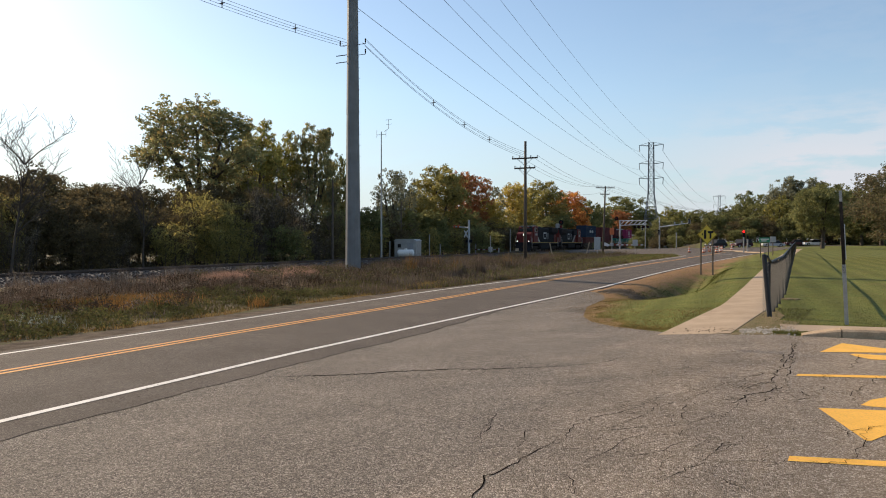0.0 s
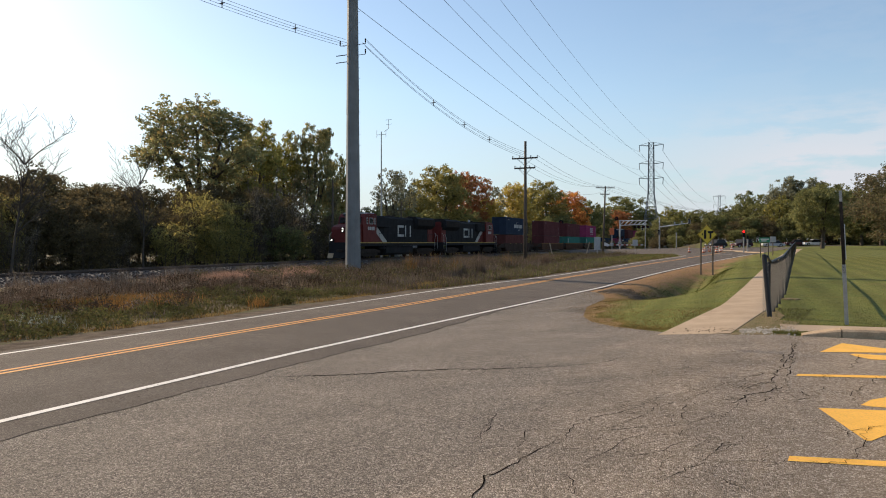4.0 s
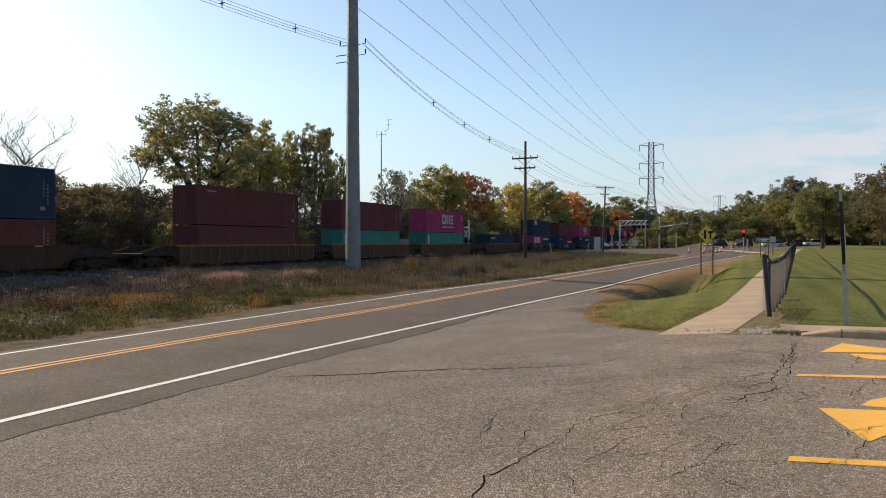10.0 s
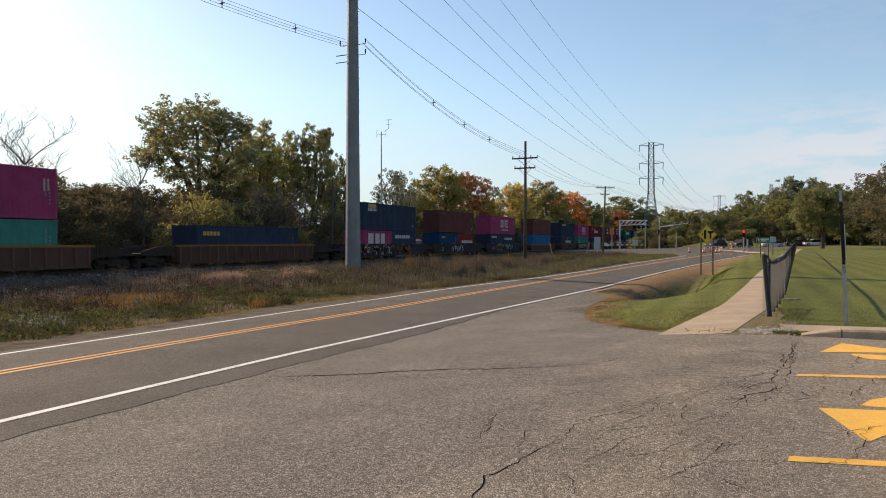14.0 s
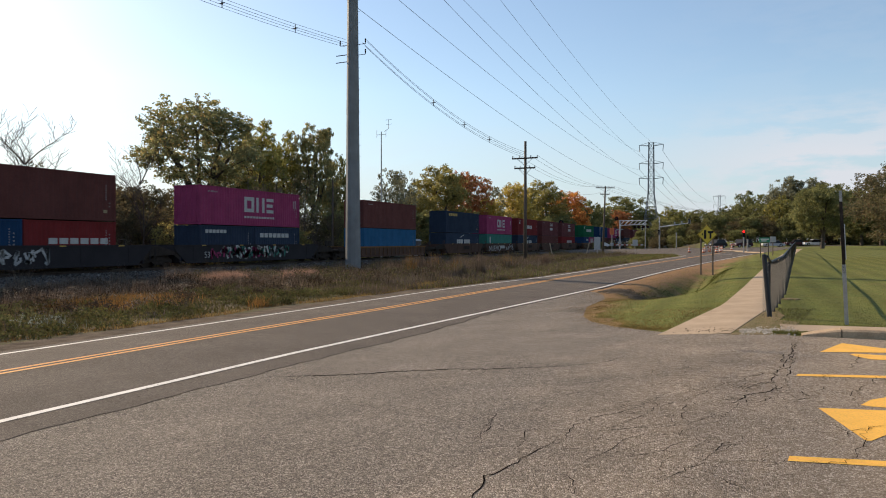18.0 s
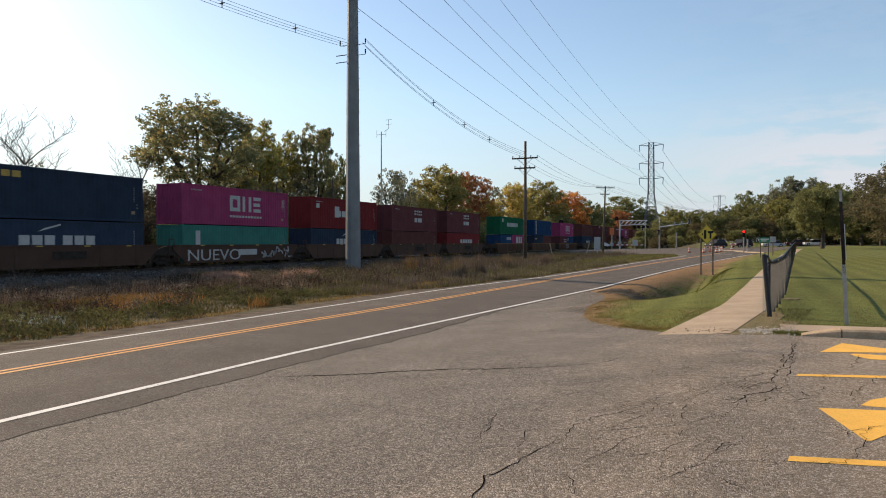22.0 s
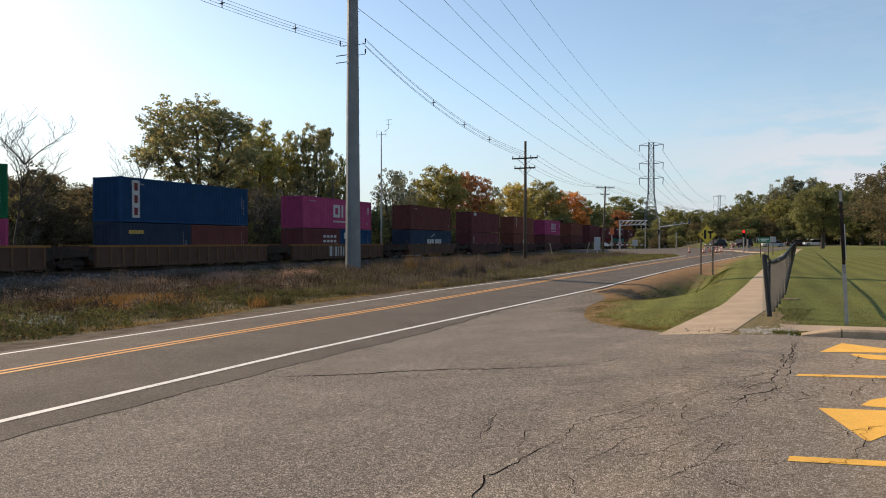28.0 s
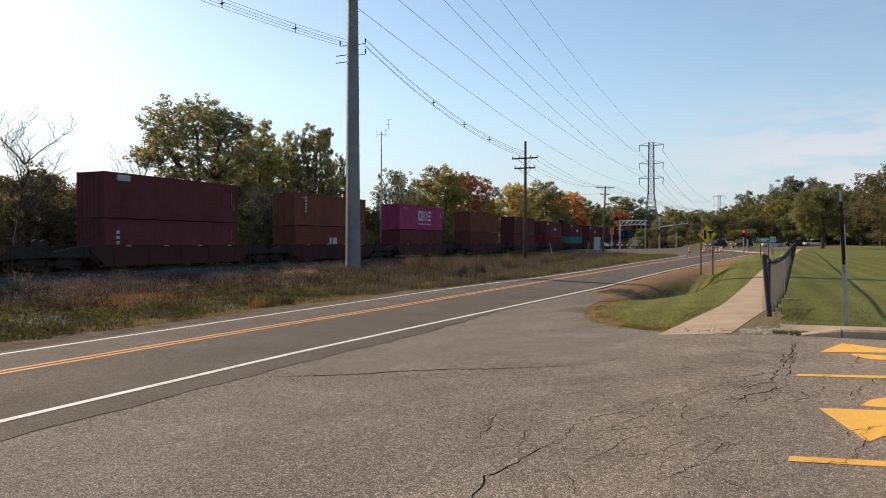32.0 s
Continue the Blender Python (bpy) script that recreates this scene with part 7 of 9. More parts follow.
flat("painted_line", [(0.30, 5.89), (1.16, 6.07), (1.19, 6.23), (0.32, 6.03)], M_LOTYELLOW, 0.0222, "yellow painted line")
flat("painted_line", [(0.57, 9.56), (1.88, 9.91), (1.92, 10.10), (0.61, 9.71)], M_LOTYELLOW, 0.0222, "yellow painted line")
flat("arrow_head", [(0.93, 6.74), (0.97, 6.74), (1.31, 7.33), (1.43, 8.03), (0.67, 7.85)], M_LOTYELLOW, 0.0222, "yellow painted arrow head")
flat("arrow_stem", [(1.16, 8.12), (1.30, 8.12), (1.51, 8.21), (1.63, 8.83), (1.38, 8.65), (1.21, 8.45), (1.08, 8.15)], M_LOTYELLOW, 0.0226, "yellow painted arrow stem")
flat("arrow_head", [(1.91, 12.00), (2.23, 12.11), (2.26, 12.29), (1.98, 12.46), (1.43, 12.82), (1.02, 11.71)], M_LOTYELLOW, 0.0222, "yellow painted arrow head")
flat("arrow_stem", [(1.46, 11.46), (1.61, 11.27), (1.80, 11.28), (2.08, 11.28), (2.15, 11.71), (1.87, 11.71), (1.49, 11.74), (1.40, 11.65)], M_LOTYELLOW, 0.0226, "yellow painted arrow stem")


def crack(pts, w, seed, lift=0.0215, wild=0.10):
    """A jagged dark split along a line of points, thinning to its ends."""
    r = random.Random(seed)
    line_pts = []
    for (xa, ya), (xb, yb) in zip(pts, pts[1:]):
        n = max(3, int(math.hypot(xb - xa, yb - ya) / 0.09))
        for i in range(n):
            t = i / n
            line_pts.append((xa + (xb - xa) * t + r.gauss(0, wild * 0.25), ya + (yb - ya) * t + r.gauss(0, wild * 0.25)))
    line_pts.append(pts[-1])
    s = Shape()
    n = len(line_pts)
    for i, (x, y) in enumerate(line_pts):
        a, b = line_pts[max(0, i - 1)], line_pts[min(n - 1, i + 1)]
        dx, dy = b[0] - a[0], b[1] - a[1]
        q = w * r.uniform(0.3, 1.0) * min(1, 0.25 + 4 * min(i, n - 1 - i) / n) / 2 / max(1e-4, math.hypot(dx, dy))
        z = land(x, y) + lift
        s.v += [(x + dy * q, y - dx * q, z), (x - dy * q, y + dx * q, z)]
    s.f = [(2 * i, 2 * i + 1, 2 * i + 3, 2 * i + 2) for i in range(n - 1)]
    return part("crack", s, M_CRACK, drive, "dark crack in the asphalt")


def split(pts, w, seed, over_paint=False):
    """A crack with a few thinner side splits."""
    lift = 0.0262 if over_paint else 0.0215
    crack(pts, w, seed, lift, 0.08)
    r = random.Random(seed * 7 + 1)
    for (xa, ya), (xb, yb) in zip(pts, pts[1:]):
        if seed >= 40 and r.random() < (0.75 if seed < 120 else 0.25):
            u = r.random()
            x, y = xa + (xb - xa) * u, ya + (yb - ya) * u
            a = r.uniform(0, 6.28)
            e = r.uniform(0.12, 0.4)
            crack([(x, y), (x + e * 0.5 * math.cos(a), y + e * 0.5 * math.sin(a)), (x + e * math.cos(a + 0.5), y + e * math.sin(a + 0.5))], w * 0.55, seed * 31 + int(u * 99), lift, 0.08)


split([(-1.72, 4.36), (-1.83, 5.0), (-1.82, 5.05), (-1.71, 5.39), (-1.62, 5.88), (-1.48, 6.13)], 0.018, 1)
split([(-2.31, 5.98), (-2.37, 6.22), (-2.32, 6.36), (-2.4, 6.67), (-2.48, 7.11)], 0.011, 4)
split([(-1.83, 5.7), (-1.85, 5.93), (-1.89, 6.41), (-1.79, 6.53)], 0.009, 31)
split([(-7.5, 9.43), (-6.55, 9.65), (-5.76, 9.8), (-5.26, 10.02), (-4.4, 10.13), (-3.51, 10.07), (-2.56, 10.17)], 0.065, 5)
split([(-5.76, 9.8), (-5.41, 9.69), (-5.26, 9.82), (-4.3, 9.29), (-3.54, 9.63)], 0.011, 32)
split([(-6.84, 9.1), (-6.7, 9.39)], 0.015, 33)
split([(-7.03, 8.02), (-6.62, 8.22), (-6.16, 8.49)], 0.008, 34)
split([(-1.66, 5.8), (-1.58, 6.06), (-1.51, 6.2), (-1.53, 6.58), (-1.42, 6.95), (-1.28, 7.15), (-1.09, 7.4), (-1.02, 7.54), (-0.95, 7.97)], 0.013, 40)
split([(-1.23, 5.34), (-1.08, 5.76), (-0.95, 6.3), (-0.8, 6.44)], 0.009, 41)
split([(-1.45, 6.45), (-1.12, 6.54), (-0.75, 6.69), (-0.5, 6.83), (-0.32, 7.17), (-0.26, 7.37)], 0.011, 42)
split([(-0.56, 7.75), (-0.57, 7.34), (-0.52, 6.99), (-0.48, 6.84)], 0.008, 43)
split([(-0.57, 5.13), (-0.49, 5.29), (-0.41, 5.49), (-0.3, 5.64)], 0.012, 44)
split([(-0.26, 5.92), (-0.18, 6.16), (-0.13, 6.31)], 0.011, 45)
split([(-0.37, 6.05), (-0.3, 6.3)], 0.008, 46)
split([(-0.86, 5.65), (-0.62, 5.93), (-0.46, 6.24)], 0.010, 47)
split([(0.68, 12.6), (0.64, 11.53), (0.48, 10.33), (0.35, 9.63), (0.3, 9.05), (0.33, 8.56)], 0.017, 48)
split([(0.77, 12.82), (0.63, 11.0), (0.52, 10.01), (0.45, 9.03)], 0.015, 49)
split([(0.52, 11.48), (0.46, 10.54), (0.61, 10.74)], 0.015, 50)
split([(-0.26, 7.89), (-0.07, 8.03), (0.06, 8.3), (0.32, 8.61), (0.45, 8.85)], 0.018, 51)
split([(-0.04, 8.5), (0.11, 8.88), (0.33, 9.07)], 0.017, 52)
split([(-0.23, 7.7), (-0.09, 7.89), (-0.01, 8.13)], 0.015, 53)
split([(0.5, 8.56), (0.6, 8.6), (0.63, 8.32), (0.46, 8.04)], 0.013, 54)
split([(0.1, 7.88), (0.21, 8.07), (0.3, 8.26)], 0.014, 55)
split([(-0.2, 8.96), (-0.1, 8.65), (0.11, 8.52)], 0.010, 56)
split([(1.49, 11.61), (1.37, 10.82), (1.21, 10.2)], 0.013, 57, over_paint=True)
split([(0.92, 9.88), (0.83, 9.29)], 0.013, 58, over_paint=True)
split([(0.71, 8.65), (0.86, 9.03)], 0.010, 59, over_paint=True)
split([(0.91, 8.3), (1.1, 8.82), (1.37, 9.42), (1.47, 9.91)], 0.012, 60, over_paint=True)
split([(0.77, 6.82), (0.88, 7.01), (0.98, 7.15), (1.15, 7.33)], 0.009, 61, over_paint=True)
split([(0.97, 7.05), (0.94, 6.86), (0.87, 6.51), (0.8, 6.21), (0.69, 6.01), (0.47, 5.88)], 0.010, 62, over_paint=True)
split([(-1.24, 5.16), (-1.16, 4.94), (-1.09, 4.76)], 0.009, 63)
split([(-3.8, 13.27), (-2.59, 12.93), (-1.01, 12.39), (0.59, 12.59)], 0.017, 64)
split([(-2.9, 10.11), (-2.48, 10.2), (-1.9, 10.55), (-1.65, 11.22)], 0.017, 65)
split([(-2.43, 9.5), (-2.02, 9.68), (-1.75, 9.76)], 0.015, 66)
split([(-1.33, 9.29), (-0.62, 9.39), (-0.27, 9.22), (0.32, 9.61)], 0.015, 67)
split([(-2.03, 8.08), (-1.76, 8.27), (-1.54, 8.21)], 0.012, 68)
split([(-1.69, 7.11), (-1.54, 7.39)], 0.010, 69)
split([(-1.37, 7.62), (-1.15, 7.78), (-0.83, 7.69), (-0.58, 7.8)], 0.009, 70)
split([(-0.72, 8.84), (-0.49, 8.34), (-0.45, 8.72)], 0.008, 73)
split([(0.15, 5.82), (0.23, 5.82)], 0.011, 75)
# long thin splits across the worn end
split([(-3.29, 10.10), (-2.42, 10.30), (-1.39, 10.06), (-0.51, 10.44), (0.47, 10.61)], 0.0082, 120)
split([(-2.58, 12.29), (-1.24, 12.38), (-0.16, 12.15), (0.60, 12.58)], 0.0095, 121)
split([(-2.24, 5.94), (-2.46, 6.83), (-2.47, 6.93)], 0.0054, 122)
split([(-1.49, 6.13), (-1.25, 6.48), (-1.05, 6.82), (-0.86, 7.48), (-0.58, 7.90), (-0.24, 8.83), (0.14, 9.48), (0.52, 10.18)], 0.0082, 123)
split([(-1.63, 6.94), (-1.35, 7.43), (-0.99, 7.62), (-0.57, 7.78), (-0.55, 7.07), (-0.49, 6.90)], 0.0061, 124)
split([(-1.08, 5.60), (-0.84, 6.08), (-0.58, 6.33), (-0.38, 6.84), (-0.24, 6.95), (0.06, 8.23)], 0.0061, 125)
split([(-0.54, 5.38), (-0.35, 5.58), (-0.12, 6.16), (0.05, 6.53)], 0.0061, 126)
split([(-0.53, 8.46), (-0.18, 8.91), (0.07, 8.54), (0.32, 9.22)], 0.0068, 127)
split([(-1.42, 8.40), (-1.06, 8.62), (-0.77, 9.08), (-0.38, 9.26)], 0.0068, 128)
split([(-5.60, 9.51), (-4.46, 9.63), (-3.39, 9.72), (-2.25, 9.25)], 0.0068, 129)
split([(-5.94, 8.75), (-5.77, 9.12), (-4.84, 9.23)], 0.0054, 130)
# fine crazing between the larger cracks
rc = random.Random(44)
for i in range(170):
    a, q = rc.uniform(0, 6.28), math.sqrt(rc.random())
    x, y = -0.45 + 1.7 * q * math.cos(a), 8.1 + 2.6 * q * math.sin(a)
    a = rc.uniform(0, 6.28)
    pts = [(x, y)]
    for _ in range(rc.randint(2, 4)):
        a += rc.uniform(-0.8, 0.8)
        e = rc.uniform(0.08, 0.3)
        x, y = x + e * math.cos(a), y + e * math.sin(a)
        pts.append((x, y))
    crack(pts, rc.uniform(0.003, 0.0075), 400 + i, 0.0215, 0.08)


# drips of tar beside the white line
td = Shape()
rd = random.Random(12)
for i in range(46):
    y = 3.0 + 8.0 * rd.random()
    x = road_x(y) + road_half(y) + rd.gauss(0.12, 0.2)
    q, n_ = rd.uniform(0.008, 0.026), 7
    k = len(td.v)
    td.v += [(x + q * math.cos(6.2832 * j / n_) * rd.uniform(0.7, 1.2), y + q * math.sin(6.2832 * j / n_) * rd.uniform(0.7, 1.4), land(x, y) + 0.0335) for j in range(n_)]
    td.f.append(tuple(range(k, k + n_)))
drips = part("tar_drips", td, M_CRACK, road, "small black tar drips")
drips["kind"] = "stuff"


# ---------------------------------------------------------------- poles and wires
def hang(s, a, b, sag, r, n=26, sides=4):
    a, b = Vector(a), Vector(b)
    pts = []
    for i in range(n + 1):
        t = i / n
        p = a.lerp(b, t)
        p.z -= 4 * sag * t * (1 - t)
        pts.append(p)
    s.path(pts, r, sides)


MP = Vector((-25.9, 42.8, 0))
MP.z = land(MP.x, MP.y)
mono = thing("transmission_pole", pose(MP.x, MP.y, MP.z), "tall tapered grey steel transmission pole on a concrete footing", "utility pole")
def mono_r(z):
    return 0.56 - 0.0088 * z
for a, b in ((0.12, 11.4), (11.4, 22.5), (22.5, 38.6)):
    part("pole_section", Shape().tube((0, 0, a), (0, 0, b + 0.02), mono_r(a) + 0.012, mono_r(b), n=12), M_STEEL, mono)
part("footing", Shape().tube((0, 0, -0.5), (0, 0, 0.2), 0.86, 0.84, n=24), M_KERB, mono, "concrete footing")
part("base_flange", Shape().tube((0, 0, 0.2), (0, 0, 0.26), 0.74, n=24), M_STEEL, mono)
for i in range(16):
    a = 2 * math.pi * i / 16
    part("anchor_bolt", Shape().tube((0.66 * math.cos(a), 0.66 * math.sin(a), 0.26), (0.66 * math.cos(a), 0.66 * math.sin(a), 0.36), 0.03, n=6), M_STEEL, mono)
for i in range(80):
    z = 3.2 + 0.4 * i
    for s in ((1,) if i % 2 else (-1,)):
        part("step_bolt", Shape().tube((mono_r(z) * 0.9, 0.12 * s, z), (mono_r(z) + 0.08, 0.15 * s, z), 0.010, n=4), M_STEEL, mono)
# each conductor: reach from the pole, height at the pole, sag to the next tower
LINES = ((-2.1, 20.5, 3.5), (-1.5, 23.25, 3.0), (-1.5, 27.75, 4.5), (-1.5, 29.0, 3.0), (-2.1, 36.25, 5.0), (1.5, 34.25, 2.5))
for dx, z, sag in LINES:
    z -= MP.z
    part("cross_arm", Shape().tube((math.copysign(0.1, dx), 0, z + 0.9), (dx, 0, z + 1.3), 0.13, 0.08, n=8), M_STEEL, mono)
    part("insulator", Shape().tube((dx, 0, z + 1.25), (dx, 0, z), 0.07, n=8), M_SIGNBACK, mono)
BZ = 16.4
for s, zz in ((1, 0), (1, -0.75), (-1, 0.05)):
    part("bracket", Shape().path([(s * 0.3, 0, BZ + zz), (s * 1.05, 0, BZ + zz), (s * 1.05, 0, BZ + zz + 0.25)], 0.022, 6), M_UNDER, mono)
    part("insulator", Shape().tube((s * 1.05, 0, BZ + zz + 0.1), (s * 1.05, 0, BZ + zz + 0.35), 0.05, n=8), M_UNDER, mono)
for i in range(2):
    part("bracket", Shape().tube((-0.3, -0.2, BZ - 0.7 - i * 0.5), (-1.1, -0.5, BZ - 0.8 - i * 0.5), 0.03, n=6), M_UNDER, mono)


def lattice(x, y, h, name_label):
    z0 = land(x, y)
    t = thing("lattice_tower", pose(x, y, z0), name_label, "pylon", "lattice towers")
    def half(z):
        u = z / h
        return 3.1 - (3.1 - 0.95) * min(1, u / 0.52) if u < 0.52 else 0.95 - 0.2 * (u - 0.52) / 0.48
    levels = [0, 0.16, 0.29, 0.40, 0.47, 0.52, 0.59, 0.66, 0.73, 0.80, 0.87, 0.94, 1.0]
    cs = [(1, 1), (-1, 1), (-1, -1), (1, -1)]
    for sx, sy in cs:
        leg = Shape()
        for a, b in zip(levels, levels[1:]):
            za, zb = a * h, b * h
            leg.tube((sx * half(za), sy * half(za), za), (sx * half(zb), sy * half(zb), zb), 0.15, 0.13, n=4)
        part("leg", leg, M_STEEL, t)
    for (ax, ay), (bx, by) in zip(cs, cs[1:] + cs[:1]):
        br = Shape()
        for a, b in zip(levels, levels[1:]):
            za, zb = a * h, b * h
            ha, hb = half(za), half(zb)
            br.tube((ax * ha, ay * ha, za), (bx * hb, by * hb, zb), 0.06, n=4)
            br.tube((bx * ha, by * ha, za), (ax * hb, ay * hb, zb), 0.06, n=4)
            br.tube((ax * hb, ay * hb, zb), (bx * hb, by * hb, zb), 0.06, n=4)
        part("bracing", br, M_STEEL, t)
    ends = []
    for u in (0.66, 0.80, 0.97):
        z = u * h
        for s in (-1, 1):
            arm = Shape()
            for q in (-1, 1):
                arm.tube((s * 0.85, q * 0.85, z), (s * 3.9, 0, z + 0.25), 0.09, n=4)
            arm.tube((s * 0.85, 0, z + 1.1), (s * 3.9, 0, z + 0.3), 0.07, n=4)
            part("cross_arm", arm, M_STEEL, t)
            part("insulator", Shape().tube((s * 3.9, 0, z + 0.25), (s * 3.7, 0, z - 1.9), 0.12, n=6), M_SIGNBACK, t)
            ends.append(Vector((x + s * 3.7, y, z0 + z - 1.9)))
    return ends


T1 = lattice(-29.0, 238.5, 35.5, "grey steel lattice transmission tower with six arms")
T2 = lattice(-17.0, 516.0, 35.0, "distant grey steel lattice transmission tower")
NAMEW = "thin grey overhead power conductor"
TOP = Vector((-29.0, 238.5, 35.2))
for (dx, z, sag), b in zip(LINES, (T1[0], T1[2], T1[1], T1[4], T1[3], TOP)):
    a = Vector((MP.x + dx, MP.y, z))
    s = Shape()
    hang(s, a, b, sag, 0.020, 40)
    hang(s, a, a + Vector((0.6, -190, 1.0)), 3.6, 0.018, 30)
    tagged(new("power_line", s.mesh("power_line", M_WIRE, fix=False)), NAMEW, "power line", "high-voltage wires")
for i, (a, b) in enumerate(zip(T1, T2)):
    s = Shape()
    hang(s, a, b, 8.0, 0.04, 30)
    hang(s, b, b + Vector((5, 280, 4)), 8.0, 0.05, 16)
    tagged(new("power_line", s.mesh("power_line", M_WIRE, fix=False)), NAMEW, "power line", "high-voltage wires")


def wood_pole(x, y, h, lean, arms, label, r=0.17, along=False):
    z0 = land(x, y)
    t = thing("utility_pole", pose(x, y, z0, 0, lean, 0), label, "utility pole", "wooden poles")
    part("pole", Shape().tube((0, 0, -0.3), (0, 0, h), r, r * 0.62, n=12), M_WOOD, t, smooth=True)
    ends = []
    for z, w in arms:
        arm = part("cross_arm", Shape().box(-w / 2, -0.26, z - 0.07, w / 2, -0.14, z + 0.07, 0.01), M_WOOD, t)
        for s in (-1, 1):
            part("brace", Shape().tube((s * w * 0.3, -0.2, z - 0.05), (0, -0.2, z - 0.75), 0.025, n=4), M_STEEL, arm)
        for q in (-0.48, -0.22, 0.22, 0.48):
            part("insulator", Shape().tube((q * w, -0.2, z + 0.06), (q * w, -0.2, z + 0.26), 0.05, 0.035, n=8), M_SIGNBACK, arm)
            ends.append(pose(x, y, z0, 0, lean, 0) @ Vector((q * w, -0.2, z + 0.26)))
    return ends


P1 = wood_pole(-20.6, 67.7, 12.5, 0, ((10.75, 2.7), (9.75, 2.2)), "tall weathered wooden pole with two cross arms", 0.19)
P2 = wood_pole(-22.8, 121.0, 12.0, 2.0, ((11.7, 3.2), (10.6, 1.6)), "leaning wooden pole with a wide cross arm", 0.19)
P3 = wood_pole(*spot(1269, 205), 10.4, 0, ((9.9, 2.4),), "wooden street pole beyond the crossing", 0.15)
s = Shape()
for i in range(4):
    hang(s, P1[i], P2[i], 1.0, 0.012, 24)
    hang(s, P2[i], P3[i], 1.3, 0.014, 24)
hang(s, P1[4], P2[4], 1.3, 0.016, 20)
tagged(new("power_line", s.mesh("power_line", M_UNDER, fix=False)), "thin dark wires between wooden poles", "power line", "street wires")
# spaced bundle of cables carried by the steel pole
def bundle(a, b, sag, spacers):
    s = Shape()
    offs = ((0.0, 0.28), (0.2, 0.0), (-0.2, 0.0), (0.0, -0.26))
    for dx, dz in offs:
        hang(s, Vector(a) + Vector((dx, 0, dz)), Vector(b) + Vector((dx, 0, dz)), sag, 0.013, 34, 4)
    for t in spacers:
        p = Vector(a).lerp(Vector(b), t)
        p.z -= 4 * sag * t * (1 - t)
        for ax, az in offs:
            s.tube(p, p + Vector((ax * 1.05, 0, az * 1.05)), 0.03, n=5)
        s.ball(p, 0.07, 8, 5)
    return tagged(new("overhead_cable", s.mesh("overhead_cable", M_WIRE, fix=False)), "four grey overhead cables held by spacers", "power line", "cable bundles")


A0 = MP + Vector((1.0, 0, BZ + 0.1))
bundle(A0, (P1[1] + P1[2]) / 2 + Vector((0, 0, 0.1)), 1.1, (0.345, 0.535, 0.71))
bundle(MP + Vector((-0.6, 0, BZ + 0.2)), MP + Vector((-2.4, -62, BZ + 2.0)), 2.1, (0.094, 0.2, 0.36, 0.56, 0.78))


# antenna mast
x, y = spot(675, 92)
t = thing("antenna_mast", pose(x, y, land(x, y)), "slender grey radio mast with small aerials", "mast")
part("pole", Shape().tube((0, 0, 0), (0, 0, 9), 0.14, 0.11, n=10), M_GREYPOST, t)
part("pole", Shape().tube((0, 0, 9), (0, 0, 17.0), 0.10, 0.06, n=10), M_GREYPOST, t)
part("aerial", Shape().path([(-0.7, 0, 16.6), (0.7, 0, 16.6)], 0.03, 5).path([(-0.7, 0, 16.2), (-0.7, 0, 17.2)], 0.025, 5).path([(0.7, 0, 16.2), (0.7, 0, 17.2)], 0.025, 5), M_GREYPOST, t)
part("aerial", Shape().path([(0.4, 0, 17.0), (1.1, 0, 17.3), (1.1, 0, 18.6)], 0.03, 5).path([(0.7, 0, 17.9), (1.6, 0, 17.9)], 0.02, 5).path([(0.7, 0, 18.5), (1.6, 0, 18.5)], 0.02, 5), M_GREYPOST, t)
# street light column among the trees, thin posts by the track
for col, d, h in ((589, 74, 9.0), (710, 103, 8.4)):
    x, y = spot(col, d)
    t = thing("wooden_post", pose(x, y, land(x, y)), "thin dark wooden pole among the trees", "utility pole")
    part("pole", Shape().tube((0, 0, 0), (0, 0, h), 0.12, 0.08, n=8), M_WOOD, t)
    if col == 710:
        part("cross_arm", Shape().box(-0.7, -0.05, h - 1.4, 0.7, 0.05, h - 1.28), M_WOOD, t)
        for s in (-0.6, 0.6):
            part("insulator", Shape().tube((s, 0, h - 1.28), (s, 0, h - 1.05), 0.07, n=6), M_LETTER, t)
for col, d, h in ((690, 95, 2.4), (760, 100, 3.4), (779, 104, 2.0), (868, 112, 3.3), (903, 122, 4.6), (842, 120, 2.0)):
    x, y = spot(col, d)
    t = thing("post", pose(x, y, land(x, y)), "pale grey post beside the track", "post", "posts beside the track")
    part("shaft", Shape().tube((0, 0, 0), (0, 0, h), 0.07, n=8), M_GREYPOST, t)
    if col == 868:
        part("gate_box", Shape().box(-0.25, -0.3, 0.7, 0.25, 0.3, 1.5, 0.03), M_PANEL, t, "grey gate motor box")

# equipment shed and gas tank
x, y = spot(722, 99)
t = thing("equipment_shed", pose(x, y, land(x, y), 0, 0, 8), "small silver metal equipment shed beside the track", "shed")
w, l, h = 3.2, 2.6, 2.45
part("wall", Shape().box(-w / 2, -l / 2, 0.12, w / 2, l / 2, h, 0.03), M_PANEL, t)
part("base", Shape().box(-w / 2 - 0.1, -l / 2 - 0.1, -0.3, w / 2 + 0.1, l / 2 + 0.1, 0.12), M_KERB, t)
part("roof", Shape().prism([(-w / 2 - 0.12, h), (w / 2 + 0.12, h), (w / 2 - 0.3, h + 0.26), (-w / 2 + 0.3, h + 0.26)], 1, -l / 2 - 0.12, l / 2 + 0.12), M_PANEL, t)
part("door", Shape().box(0.35, -l / 2 - 0.04, 0.2, 1.25, -l / 2, 2.2, 0.01), M_SIGNBACK, t)
